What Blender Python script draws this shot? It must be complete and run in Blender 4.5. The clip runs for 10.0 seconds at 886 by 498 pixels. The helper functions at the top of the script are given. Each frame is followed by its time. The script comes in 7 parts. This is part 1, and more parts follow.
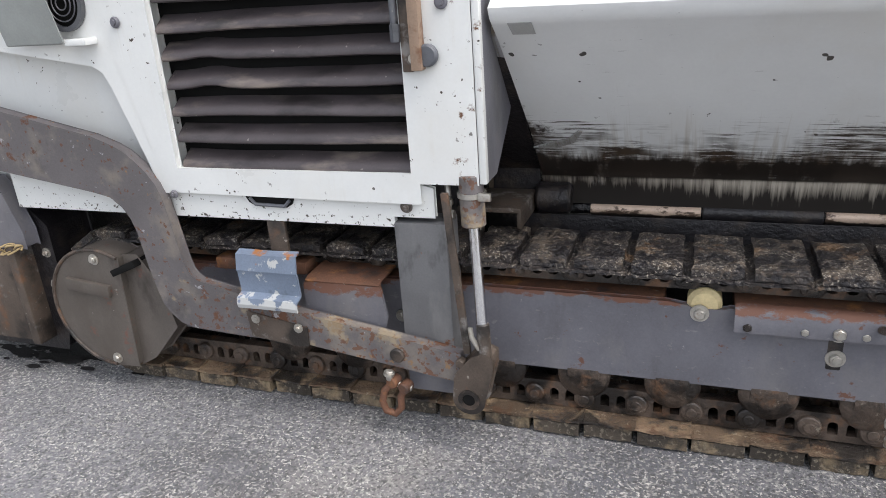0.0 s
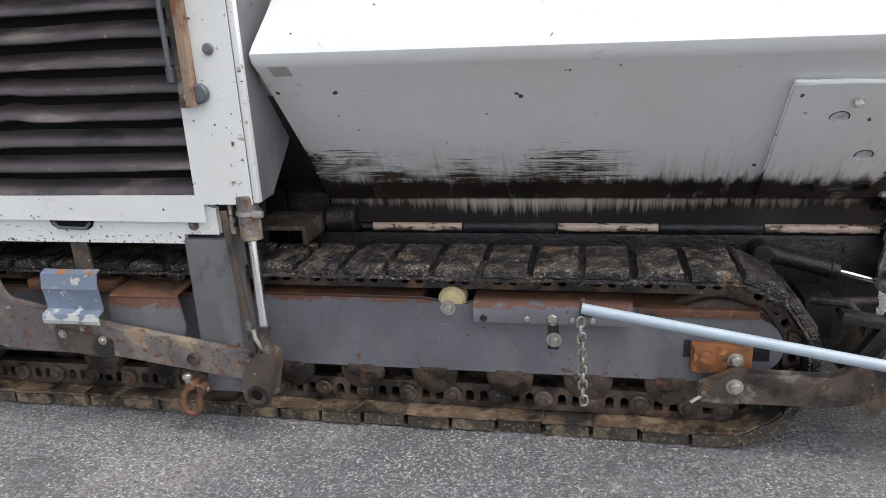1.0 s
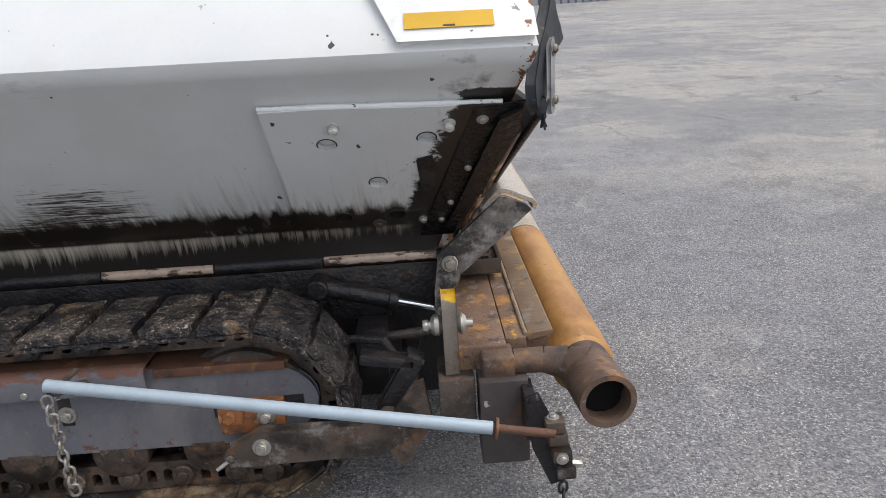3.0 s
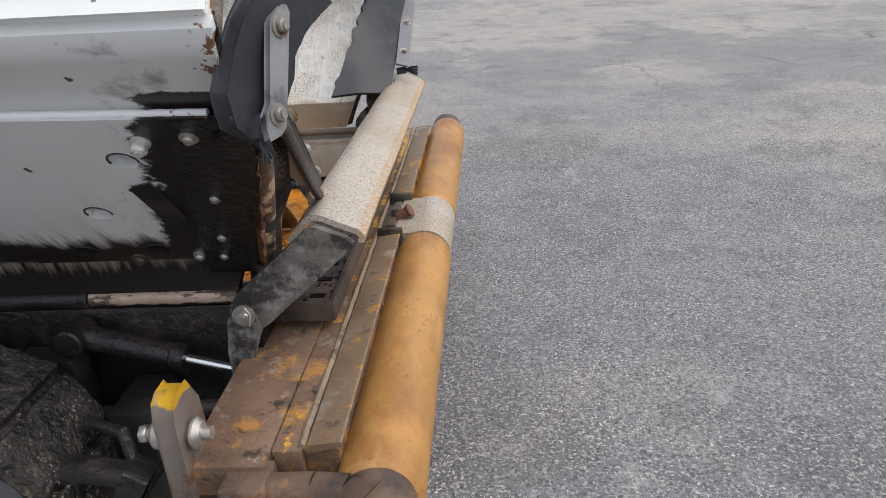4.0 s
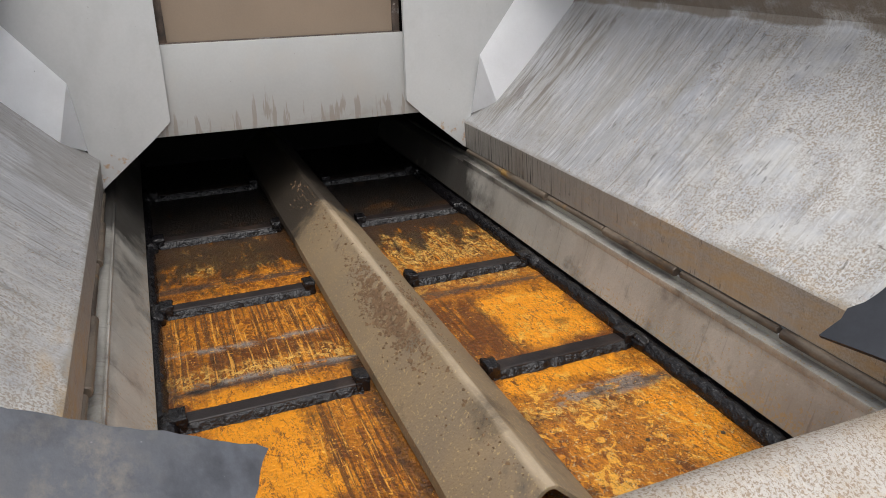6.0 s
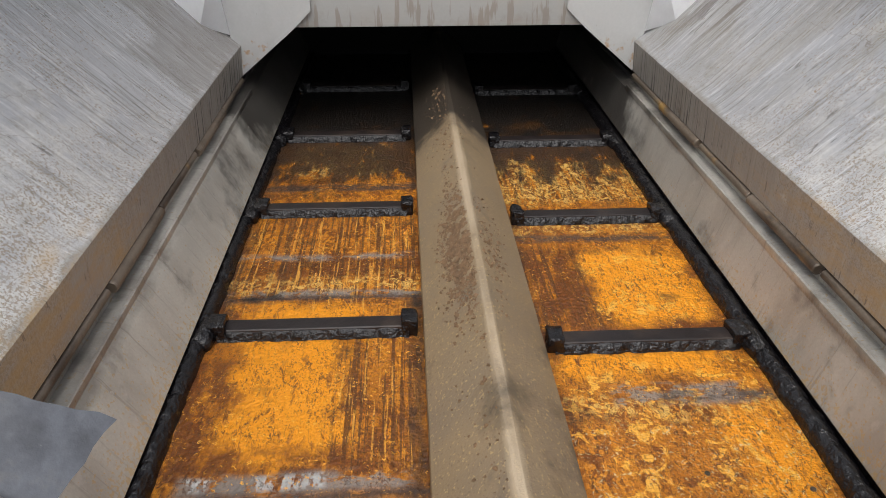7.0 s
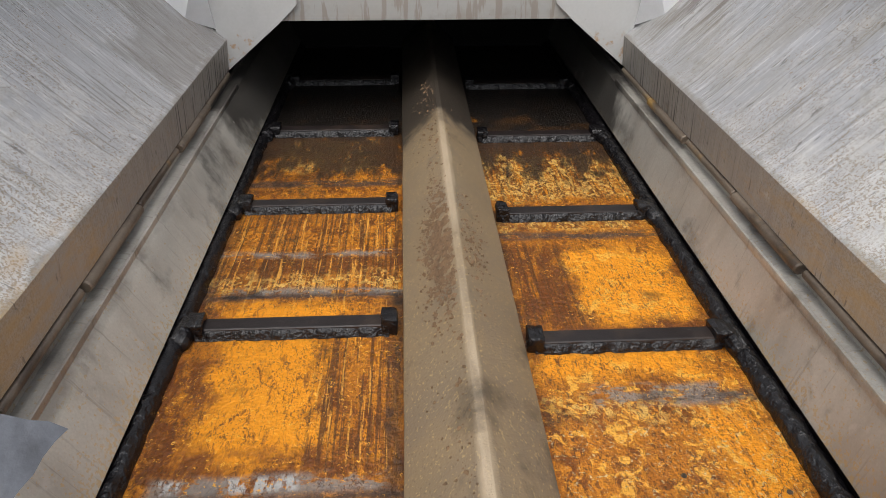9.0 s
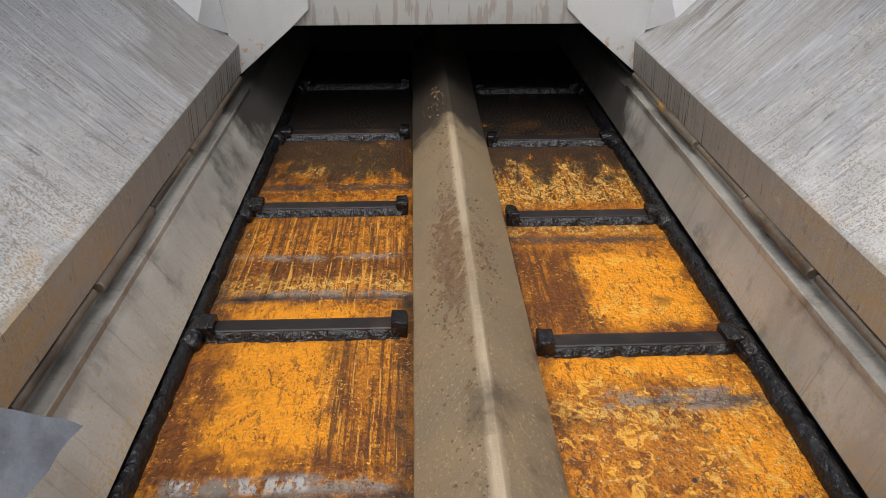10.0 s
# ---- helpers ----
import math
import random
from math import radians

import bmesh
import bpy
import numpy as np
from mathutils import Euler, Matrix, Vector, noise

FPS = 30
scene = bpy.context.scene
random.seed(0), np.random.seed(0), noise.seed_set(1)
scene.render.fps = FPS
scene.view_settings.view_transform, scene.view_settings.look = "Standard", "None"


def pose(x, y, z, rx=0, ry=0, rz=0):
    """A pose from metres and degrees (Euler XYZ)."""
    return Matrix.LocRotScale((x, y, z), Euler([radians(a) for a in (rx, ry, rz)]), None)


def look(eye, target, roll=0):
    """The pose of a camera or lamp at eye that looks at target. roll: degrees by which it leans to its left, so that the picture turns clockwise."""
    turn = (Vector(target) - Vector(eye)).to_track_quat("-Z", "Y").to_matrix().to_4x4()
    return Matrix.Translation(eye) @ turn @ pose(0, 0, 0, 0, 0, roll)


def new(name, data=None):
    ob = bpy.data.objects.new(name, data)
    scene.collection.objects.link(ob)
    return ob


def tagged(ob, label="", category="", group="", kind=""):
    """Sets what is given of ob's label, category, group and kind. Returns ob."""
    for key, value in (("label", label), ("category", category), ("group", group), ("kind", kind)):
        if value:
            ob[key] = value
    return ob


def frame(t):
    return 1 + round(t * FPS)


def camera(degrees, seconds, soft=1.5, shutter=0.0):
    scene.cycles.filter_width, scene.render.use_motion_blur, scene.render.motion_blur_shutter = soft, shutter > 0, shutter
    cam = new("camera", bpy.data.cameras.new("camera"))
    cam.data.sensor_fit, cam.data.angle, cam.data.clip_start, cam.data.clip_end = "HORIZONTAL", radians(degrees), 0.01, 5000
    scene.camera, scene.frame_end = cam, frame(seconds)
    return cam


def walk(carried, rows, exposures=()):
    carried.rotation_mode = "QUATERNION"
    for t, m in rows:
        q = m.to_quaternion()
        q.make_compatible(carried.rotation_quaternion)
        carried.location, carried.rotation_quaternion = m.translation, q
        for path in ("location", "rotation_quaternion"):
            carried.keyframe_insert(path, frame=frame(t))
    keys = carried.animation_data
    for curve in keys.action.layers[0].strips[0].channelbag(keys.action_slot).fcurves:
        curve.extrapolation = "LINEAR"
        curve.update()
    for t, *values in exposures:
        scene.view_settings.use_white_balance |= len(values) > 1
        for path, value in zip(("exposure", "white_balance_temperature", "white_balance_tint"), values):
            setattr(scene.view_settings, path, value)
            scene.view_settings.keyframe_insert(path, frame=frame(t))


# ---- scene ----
from mathutils.bvhtree import BVHTree

cam = camera(63.4, 10.0, soft=0.9)

PATH = [
    (0, (-0.097, -3.145, 1.406), (-0.757, -1.398, 0.69), -4.2),
    (0.5, (0.209, -3.317, 1.377), (-0.217, -1.485, 0.697), -3.1),
    (1, (0.397, -3.391, 1.396), (-0.003, -1.531, 0.779), -3.1),
    (1.5, (0.592, -3.344, 1.4), (0.308, -1.451, 0.822), -2.0),
    (2, (0.884, -3.346, 1.406), (0.746, -1.434, 0.837), -1.0),
    (2.5, (1.091, -3.273, 1.397), (1.014, -1.362, 0.815), -2.3),
    (3, (1.353, -3.024, 1.376), (1.389, -1.125, 0.749), -3.7),
    (3.2, (1.505, -2.91, 1.367), (1.535, -1.032, 0.681), -4.1),
    (4.3, (2.113, -1.981, 1.391), (1.793, -0.182, 0.577), -3.7),
    (4.5, (2.175, -1.781, 1.394), (1.699, -0.013, 0.589), -3.5),
    (5, (2.25, -1.326, 1.418), (1.298, 0.253, 0.644), -2.3),
    (5.5, (2.195, -0.875, 1.456), (0.832, 0.37, 0.687), -3.9),
    (6, (2.138, -0.516, 1.451), (0.425, 0.172, 0.681), -0.8),
    (6.2, (2.103, -0.396, 1.447), (0.324, 0.072, 0.662), -0.9),
    (7.5, (1.939, -0.069, 1.426), (0.236, -0.035, 0.378), -0.3),
    (8, (1.942, -0.06, 1.432), (0.24, -0.004, 0.384), -0.5),
    (8.5, (1.948, -0.064, 1.432), (0.243, 0.003, 0.39), -0.2),
    (9, (1.952, -0.072, 1.438), (0.237, 0.018, 0.412), 0.2),
    (9.5, (1.957, -0.078, 1.44), (0.238, -0.001, 0.419), 0.2),
    (10, (1.957, -0.077, 1.435), (0.234, -0.01, 0.422), 0.1),
]
walk(cam, [(t, look(eye, target, roll)) for t, eye, target, roll in PATH],
     exposures=[(0.0, 1.29), (0.5, 1.18), (1.0, 1.06), (2.0, 0.90), (3.0, 0.80), (4.5, 0.74), (5.0, 0.76), (6.2, 0.76), (7.5, 0.84), (10.0, 0.83)])

# ---- sky, sun, exposure ----
world = bpy.data.worlds.new("sky")
scene.world = world
world.use_nodes = True
wt = world.node_tree
wt.nodes.clear()
sky = wt.nodes.new("ShaderNodeTexSky")
sky.sky_type = "NISHITA"
sky.sun_disc = False
sky.sun_elevation, sky.sun_rotation = radians(62), radians(106)
sky.air_density, sky.dust_density, sky.ozone_density = 1.0, 4.0, 1.0
grey = wt.nodes.new("ShaderNodeHueSaturation")
grey.inputs["Saturation"].default_value = 0.38
back = wt.nodes.new("ShaderNodeBackground")
back.inputs["Strength"].default_value = 0.15
wout = wt.nodes.new("ShaderNodeOutputWorld")
wt.links.new(sky.outputs[0], grey.inputs["Color"])
wt.links.new(grey.outputs[0], back.inputs["Color"])
wt.links.new(back.outputs[0], wout.inputs["Surface"])
sun_data = bpy.data.lights.new("sun", "SUN")
sun_data.energy, sun_data.angle, sun_data.color = 0.2, radians(50), (1.0, 0.97, 0.93)
sun = new("sun", sun_data)
sun.matrix_world = look((4.51, -1.29, 8.83), (0, 0, 0))


# ---- materials ----
def surf(name, col, rough=0.5, metal=0.0, var=0.12, vscale=6.0, layers=(), bump=0.15, bscale=90.0, coat=0.0, per_piece=0.0, bdist=0.004, spec=0.5):
    """A worn surface: base colour with broad variation, then layers of stain, chip, rust or painted shade laid over it
    by noise.
    """
    m = bpy.data.materials.new(name)
    m.use_nodes = True
    nt = m.node_tree
    nd, ln = nt.nodes, nt.links
    bsdf = nd["Principled BSDF"]
    geo = nd.new("ShaderNodeNewGeometry")
    sep = nd.new("ShaderNodeSeparateXYZ")
    ln.new(geo.outputs["Position"], sep.inputs[0])

    def noise_of(scale, stretch=(1, 1, 1), detail=5.0, offset=0.0, roughness=0.6, distortion=0.0):
        mp = nd.new("ShaderNodeMapping")
        mp.inputs["Scale"].default_value = stretch
        mp.inputs["Location"].default_value = (offset, offset * 0.7, offset * 1.3)
        ln.new(geo.outputs["Position"], mp.inputs[0])
        t = nd.new("ShaderNodeTexNoise")
        t.inputs["Scale"].default_value, t.inputs["Detail"].default_value = scale, detail
        t.inputs["Roughness"].default_value = roughness
        t.inputs["Distortion"].default_value = distortion
        ln.new(mp.outputs[0], t.inputs["Vector"])
        return t.outputs["Fac"]

    def ramp(src, lo, hi, a=0.0, b=1.0):
        r = nd.new("ShaderNodeMapRange")
        r.inputs["From Min"].default_value, r.inputs["From Max"].default_value = lo, hi
        r.inputs["To Min"].default_value, r.inputs["To Max"].default_value = a, b
        r.clamp = True
        ln.new(src, r.inputs["Value"])
        return r.outputs[0]

    def op(kind, a, b):
        n = nd.new("ShaderNodeMath")
        n.operation = kind
        for i, v in enumerate((a, b)):
            if isinstance(v, (int, float)):
                n.inputs[i].default_value = v
            else:
                ln.new(v, n.inputs[i])
        return n.outputs[0]

    def mixc(fac, a, b):
        n = nd.new("ShaderNodeMix")
        n.data_type = "RGBA"
        if isinstance(fac, (int, float)):
            n.inputs[0].default_value = fac
        else:
            ln.new(fac, n.inputs[0])
        for i, v in ((6, a), (7, b)):
            if isinstance(v, tuple):
                n.inputs[i].default_value = (*v[:3], 1)
            else:
                ln.new(v, n.inputs[i])
        return n.outputs[2]

    def within(areas, soft, wob, wscale):
        """1 inside any of the areas, each ((axis, from, to), ...), with ragged soft edges."""
        ragged = ramp(noise_of(wscale, detail=6.0, offset=8.8), 0.2, 0.8, -wob, wob)
        whole = 0.0
        for area in areas:
            inside = 1.0
            for axis, lo, hi in area:
                c = op("ADD", sep.outputs["xyz".index(axis)], ragged)
                inside = op("MULTIPLY", inside, op("MULTIPLY", ramp(c, lo - soft, lo + soft), ramp(c, hi - soft, hi + soft, 1.0, 0.0)))
            whole = op("MAXIMUM", whole, inside)
        return whole

    dark = tuple(c * (1 - 2 * var) for c in col)
    light = tuple(min(1, c * (1 + 1.4 * var)) for c in col)
    broad = ramp(noise_of(vscale, detail=6.0), 0.3, 0.7)
    fine = ramp(noise_of(bscale * 1.7, detail=3.0, offset=3.1), 0.25, 0.75)
    colour = mixc(op("ADD", op("MULTIPLY", broad, 0.65), op("MULTIPLY", fine, 0.35)), dark, light)
    if per_piece:
        info = nd.new("ShaderNodeObjectInfo")
        colour = mixc(op("MULTIPLY", info.outputs["Random"], per_piece), colour, tuple(c * 0.35 for c in col))
    rgh = ramp(broad, 0, 1, max(0.02, rough - 0.07), min(1, rough + 0.07))
    met = metal
    height = noise_of(bscale, detail=4.0, offset=7.7)
    for i, la in enumerate(layers):
        if la.get("kind") == "crack":
            warp = nd.new("ShaderNodeMixRGB")
            warp.blend_type = "ADD"
            warp.inputs[0].default_value = la.get("warp", 0.6)
            wn = nd.new("ShaderNodeTexNoise")
            wn.inputs["Scale"].default_value, wn.inputs["Detail"].default_value = 1.6, 8
            ln.new(geo.outputs["Position"], wn.inputs["Vector"])
            ln.new(geo.outputs["Position"], warp.inputs[1])
            ln.new(wn.outputs["Color"], warp.inputs[2])
            vo = nd.new("ShaderNodeTexVoronoi")
            vo.feature = "DISTANCE_TO_EDGE"
            vo.inputs["Scale"].default_value = la["scale"]
            ln.new(warp.outputs[0], vo.inputs["Vector"])
            gate = ramp(noise_of(0.5, offset=4.4), 0.46, 0.54)
            if "far" in la:
                gate = op("MULTIPLY", gate, ramp(sep.outputs[0], *la["far"]))
            fac = op("MULTIPLY", op("MULTIPLY", ramp(vo.outputs["Distance"], la["lo"], la["hi"], 1.0, 0.0), gate), la.get("amount", 1.0))
            colour = mixc(fac, colour, la["col"])
            continue
        f = noise_of(la.get("scale", 10), la.get("stretch", (1, 1, 1)), la.get("detail", 6.0), la.get("offset", 2.3 * (i + 1)), la.get("roughness", 0.62), la.get("distortion", 0.0))
        shift = 0.0
        if "z" in la or "x" in la or "y" in la:
            for k, name_k in enumerate("xyz"):
                if name_k in la:
                    lo, hi, gain = la[name_k]
                    shift = op("ADD", shift, ramp(sep.outputs[k], lo, hi, 0.0, gain))
            f = op("ADD", f, shift)
        if "lin" in la:
            (ax, ay, az), lo, hi, gain = la["lin"]
            run = op("ADD", op("ADD", op("MULTIPLY", sep.outputs[0], ax), op("MULTIPLY", sep.outputs[1], ay)), op("MULTIPLY", sep.outputs[2], az))
            f = op("ADD", f, ramp(run, lo, hi, 0.0, gain))
        fac = op("MULTIPLY", ramp(f, la["lo"], la["hi"]), la.get("amount", 1.0))
        if "areas" in la:
            fac = op("MULTIPLY", fac, within(la["areas"], la.get("soft", 0.02), la.get("wob", 0.03), la.get("wscale", 9.0)))
        for g_scale, g_lo, g_hi, g_off in la.get("gates", ()):
            fac = op("MULTIPLY", fac, ramp(noise_of(g_scale, detail=3.0, offset=g_off), g_lo, g_hi))
        colour = mixc(fac, colour, la["col"])
        if "rough" in la:
            rgh = op("ADD", op("MULTIPLY", rgh, op("SUBTRACT", 1.0, fac)), op("MULTIPLY", fac, la["rough"]))
        if "metal" in la:
            met = op("ADD", op("MULTIPLY", met, op("SUBTRACT", 1.0, fac)), op("MULTIPLY", fac, la["metal"]))
        if "raise" in la:
            height = op("ADD", height, op("MULTIPLY", fac, la["raise"]))
    ln.new(colour, bsdf.inputs["Base Color"])
    ln.new(rgh, bsdf.inputs["Roughness"])
    if isinstance(met, (int, float)):
        bsdf.inputs["Metallic"].default_value = met
    else:
        ln.new(met, bsdf.inputs["Metallic"])
    bsdf.inputs["Specular IOR Level"].default_value = spec
    bsdf.inputs["Coat Weight"].default_value = coat
    if bump:
        b = nd.new("ShaderNodeBump")
        b.inputs["Strength"].default_value, b.inputs["Distance"].default_value = bump, bdist
        ln.new(height, b.inputs["Height"])
        ln.new(b.outputs[0], bsdf.inputs["Normal"])
    return m


RUST = (0.16, 0.065, 0.03)
GRIME = (0.018, 0.015, 0.013)
asphalt = surf("asphalt", (0.205, 0.205, 0.220), 0.66, var=0.13, vscale=1.2, bump=1.0, bscale=120, bdist=0.012, layers=[
    dict(col=(0.31, 0.285, 0.26), scale=0.5, lo=0.46, hi=0.58, amount=0.7, detail=8),
    dict(col=(0.42, 0.39, 0.35), scale=0.35, stretch=(0.5, 1, 1), lo=0.66, hi=0.92, amount=0.75, offset=23, detail=9, lin=((0.55, 0.6, 0), 2.2, 4.6, 0.36)),
    dict(col=(0.10, 0.105, 0.12), scale=0.2, lo=0.53, hi=0.545, amount=0.6, rough=0.4, offset=11, detail=10, roughness=0.7),
    dict(col=(0.115, 0.113, 0.117), scale=1.1, lo=0.50, hi=0.60, amount=0.6, offset=17, detail=10, roughness=0.68),
    dict(col=(0.11, 0.108, 0.11), scale=6, lo=0.52, hi=0.70, amount=0.45, offset=37),
    dict(col=(0.05, 0.049, 0.05), scale=95, lo=0.49, hi=0.60, detail=3, amount=0.70, offset=3),
    dict(col=(0.42, 0.405, 0.38), scale=95, lo=0.55, hi=0.60, detail=2.5, amount=0.68, offset=1),
    dict(col=(0.78, 0.75, 0.70), scale=90, lo=0.61, hi=0.63, detail=1.5, amount=0.7, offset=6, gates=[(4, 0.34, 0.58, 2)], lin=((1, 0.3, 0), 1.2, 2.4, -0.02)),
    dict(col=(0.66, 0.63, 0.59), scale=58, lo=0.68, hi=0.70, detail=1.5, amount=0.65, offset=26, lin=((1, 0.3, 0), 1.2, 2.4, -0.02)),
    dict(col=(0.46, 0.445, 0.43), scale=5, stretch=(1, 0.45, 1), lo=0.58, hi=0.66, detail=12, roughness=0.8, amount=0.5, offset=46, rough=0.45),
    dict(col=(0.085, 0.085, 0.095), scale=2.2, lo=0.585, hi=0.62, detail=12, roughness=0.78, amount=0.5, offset=57, rough=0.45),
    dict(kind="crack", col=(0.05, 0.048, 0.047), scale=0.45, lo=0.0, hi=0.012, amount=0.75, far=(2.9, 3.9)),
    dict(kind="crack", col=(0.33, 0.31, 0.28), scale=0.14, lo=0.006, hi=0.05, amount=0.35)])
white_paint = surf("white_paint", (0.72, 0.73, 0.72), 0.32, var=0.03, bump=0.03, bscale=60, coat=0.2, layers=[
    dict(col=(0.62, 0.60, 0.55), scale=3, lo=0.5, hi=0.7, amount=0.3),
    dict(col=(0.52, 0.47, 0.40), scale=60, stretch=(1, 1, 0.06), lo=0.58, hi=0.72, amount=0.3, gates=[(4, 0.45, 0.65, 5)]),
    dict(col=(0.05, 0.04, 0.035), scale=34, lo=0.70, hi=0.715, detail=3.0, rough=0.7, gates=[(5, 0.45, 0.6, 3)]),
    dict(col=(0.035, 0.03, 0.028), scale=11, lo=0.725, hi=0.735, detail=2, offset=31, rough=0.7),
    dict(col=(0.22, 0.09, 0.045), scale=26, lo=0.86, hi=0.90, offset=41, detail=9, rough=0.8, lin=((1, 0, -0.25), 1.235, 1.285, 0.38))])
hood_paint = surf("hood_paint", (0.68, 0.69, 0.68), 0.32, var=0.03, bump=0.03, bscale=60, coat=0.2, layers=[
    dict(col=(0.62, 0.60, 0.55), scale=3, lo=0.5, hi=0.7, amount=0.35),
    dict(col=(0.55, 0.50, 0.42), scale=50, stretch=(1, 1, 0.05), lo=0.56, hi=0.72, amount=0.3, gates=[(4, 0.45, 0.65, 5)]),
    dict(col=(0.05, 0.035, 0.028), scale=42, lo=0.66, hi=0.68, detail=3.0, rough=0.7, offset=13, gates=[(6, 0.5, 0.6, 8)]),
    dict(col=(0.05, 0.04, 0.035), scale=26, lo=0.72, hi=0.73, detail=3.0, rough=0.7),
    dict(col=(0.16, 0.075, 0.035), scale=13, lo=0.93, hi=1.0, rough=0.8, offset=19, z=(0.80, 0.755, 0.34)),
    dict(col=(0.13, 0.06, 0.03), scale=22, lo=0.86, hi=0.92, rough=0.8, offset=29, x=(-0.765, -0.735, 0.26))])
grey_paint = surf("grey_paint", (0.130, 0.129, 0.148), 0.45, var=0.14, vscale=5, bump=0.15, layers=[
    dict(col=(0.20, 0.19, 0.185), scale=5, stretch=(1, 1, 0.5), lo=0.50, hi=0.70, amount=0.6),
    dict(col=(0.045, 0.042, 0.042), scale=4, stretch=(1, 1, 0.35), lo=0.55, hi=0.70, amount=0.6, offset=21),
    dict(col=(0.30, 0.29, 0.28), scale=60, stretch=(0.5, 1, 1), lo=0.62, hi=0.70, amount=0.35, offset=31),
    dict(col=(0.13, 0.05, 0.024), scale=13, lo=0.65, hi=0.69, rough=0.85, amount=0.85),
    dict(col=(0.13, 0.05, 0.024), scale=40, lo=0.69, hi=0.73, rough=0.85, offset=41),
    dict(col=(0.34, 0.34, 0.35), scale=38, lo=0.69, hi=0.72, amount=0.7, metal=0.4),
    dict(col=(0.15, 0.062, 0.034), scale=26, stretch=(0.5, 1, 1), lo=0.80, hi=0.88, amount=0.88, rough=0.8, offset=53, detail=10, roughness=0.72, z=(0.435, 0.478, 0.40), areas=[(("z", 0.42, 0.53),)])])
rusty_steel = surf("rusty_steel", (0.135, 0.062, 0.036), 0.75, var=0.25, vscale=14, bump=0.5, bscale=120, layers=[
    dict(col=(0.33, 0.145, 0.045), scale=12, lo=0.56, hi=0.68, amount=0.7, detail=9),
    dict(col=(0.30, 0.25, 0.20), scale=40, lo=0.66, hi=0.70, amount=0.5, offset=19),
    dict(col=(0.03, 0.024, 0.022), scale=8, lo=0.52, hi=0.62, amount=0.88, offset=9, detail=9, rough=0.45)])
worn_brown = surf("worn_brown", (0.085, 0.064, 0.050), 0.58, var=0.25, vscale=12, bump=0.5, bscale=110, layers=[
    dict(col=(0.19, 0.085, 0.038), scale=9, lo=0.57, hi=0.68, amount=0.55, rough=0.8),
    dict(col=(0.30, 0.29, 0.28), scale=6, lo=0.55, hi=0.62, amount=0.7, offset=15, rough=0.36, metal=0.5, detail=11, roughness=0.7),
    dict(col=(0.36, 0.33, 0.29), scale=45, lo=0.67, hi=0.70, amount=0.7, offset=25),
    dict(col=(0.014, 0.0115, 0.0105), scale=5, lo=0.50, hi=0.60, amount=0.9, offset=9, rough=0.42, detail=9)])
bitumen = surf("bitumen", (0.006, 0.0055, 0.0065), 0.16, spec=0.5, var=0.3, vscale=20, bump=1.0, bscale=45, bdist=0.012, layers=[
    dict(col=(0.03, 0.025, 0.022), scale=40, lo=0.62, hi=0.7, amount=0.5, rough=0.7)])
flight_top = surf("flight_top", (0.018, 0.0135, 0.013), 0.42, spec=0.4, var=0.25, vscale=14, bump=0.25, bscale=90, layers=[
    dict(col=(0.045, 0.03, 0.022), scale=7, lo=0.52, hi=0.66, amount=0.7),
    dict(col=(0.10, 0.09, 0.08), scale=70, stretch=(1, 0.4, 1), lo=0.68, hi=0.72, amount=0.6)])
# black dirt, also used where a dark piece stands for shade
black_dirt_shade = surf("black_dirt_shade", (0.015, 0.0135, 0.0155), 0.36, spec=0.5, var=0.35, vscale=8, bump=0.6, bscale=60, bdist=0.008, layers=[
    dict(col=(0.075, 0.056, 0.043), scale=7, lo=0.52, hi=0.68, amount=0.7, rough=0.6, detail=10, roughness=0.7),
    dict(col=(0.13, 0.11, 0.09), scale=40, lo=0.68, hi=0.72, amount=0.5, rough=0.7, offset=12)])
rubber = surf("rubber", (0.096, 0.102, 0.117), 0.45, var=0.16, vscale=6, bump=0.35, bscale=60, layers=[
    dict(col=(0.105, 0.105, 0.108), scale=5, lo=0.46, hi=0.68, amount=0.6, rough=0.6, detail=9),
    dict(col=(0.17, 0.155, 0.135), scale=8, stretch=(1, 0.5, 1), lo=0.56, hi=0.70, amount=0.55, rough=0.7, offset=31, detail=10, roughness=0.7),
    dict(col=(0.28, 0.275, 0.265), scale=9, lo=0.64, hi=0.70, detail=11, amount=0.45, rough=0.75, offset=44),
    dict(col=(0.40, 0.39, 0.37), scale=70, lo=0.72, hi=0.75, detail=2, amount=0.5, offset=3),
    dict(col=(0.020, 0.020, 0.022), scale=6, lo=0.54, hi=0.68, amount=0.75, offset=17, detail=10),
    # scuffed places
    dict(col=(0.36, 0.355, 0.345), scale=22, stretch=(1, 0.5, 1), lo=0.49, hi=0.60, amount=0.6, rough=0.8, offset=8, detail=11, roughness=0.75, soft=0.02, wob=0.05, wscale=12, areas=[
        (("y", -0.95, -0.80), ("z", 1.070, 1.16)), (("y", -0.915, -0.885), ("z", 1.030, 1.056))]),
    dict(col=(0.24, 0.205, 0.165), scale=30, lo=0.46, hi=0.62, amount=0.6, rough=0.8, offset=18, detail=11, roughness=0.75, soft=0.03, wob=0.05, wscale=10, areas=[
        (("y", -0.78, -0.60), ("z", 0.90, 0.99))])])
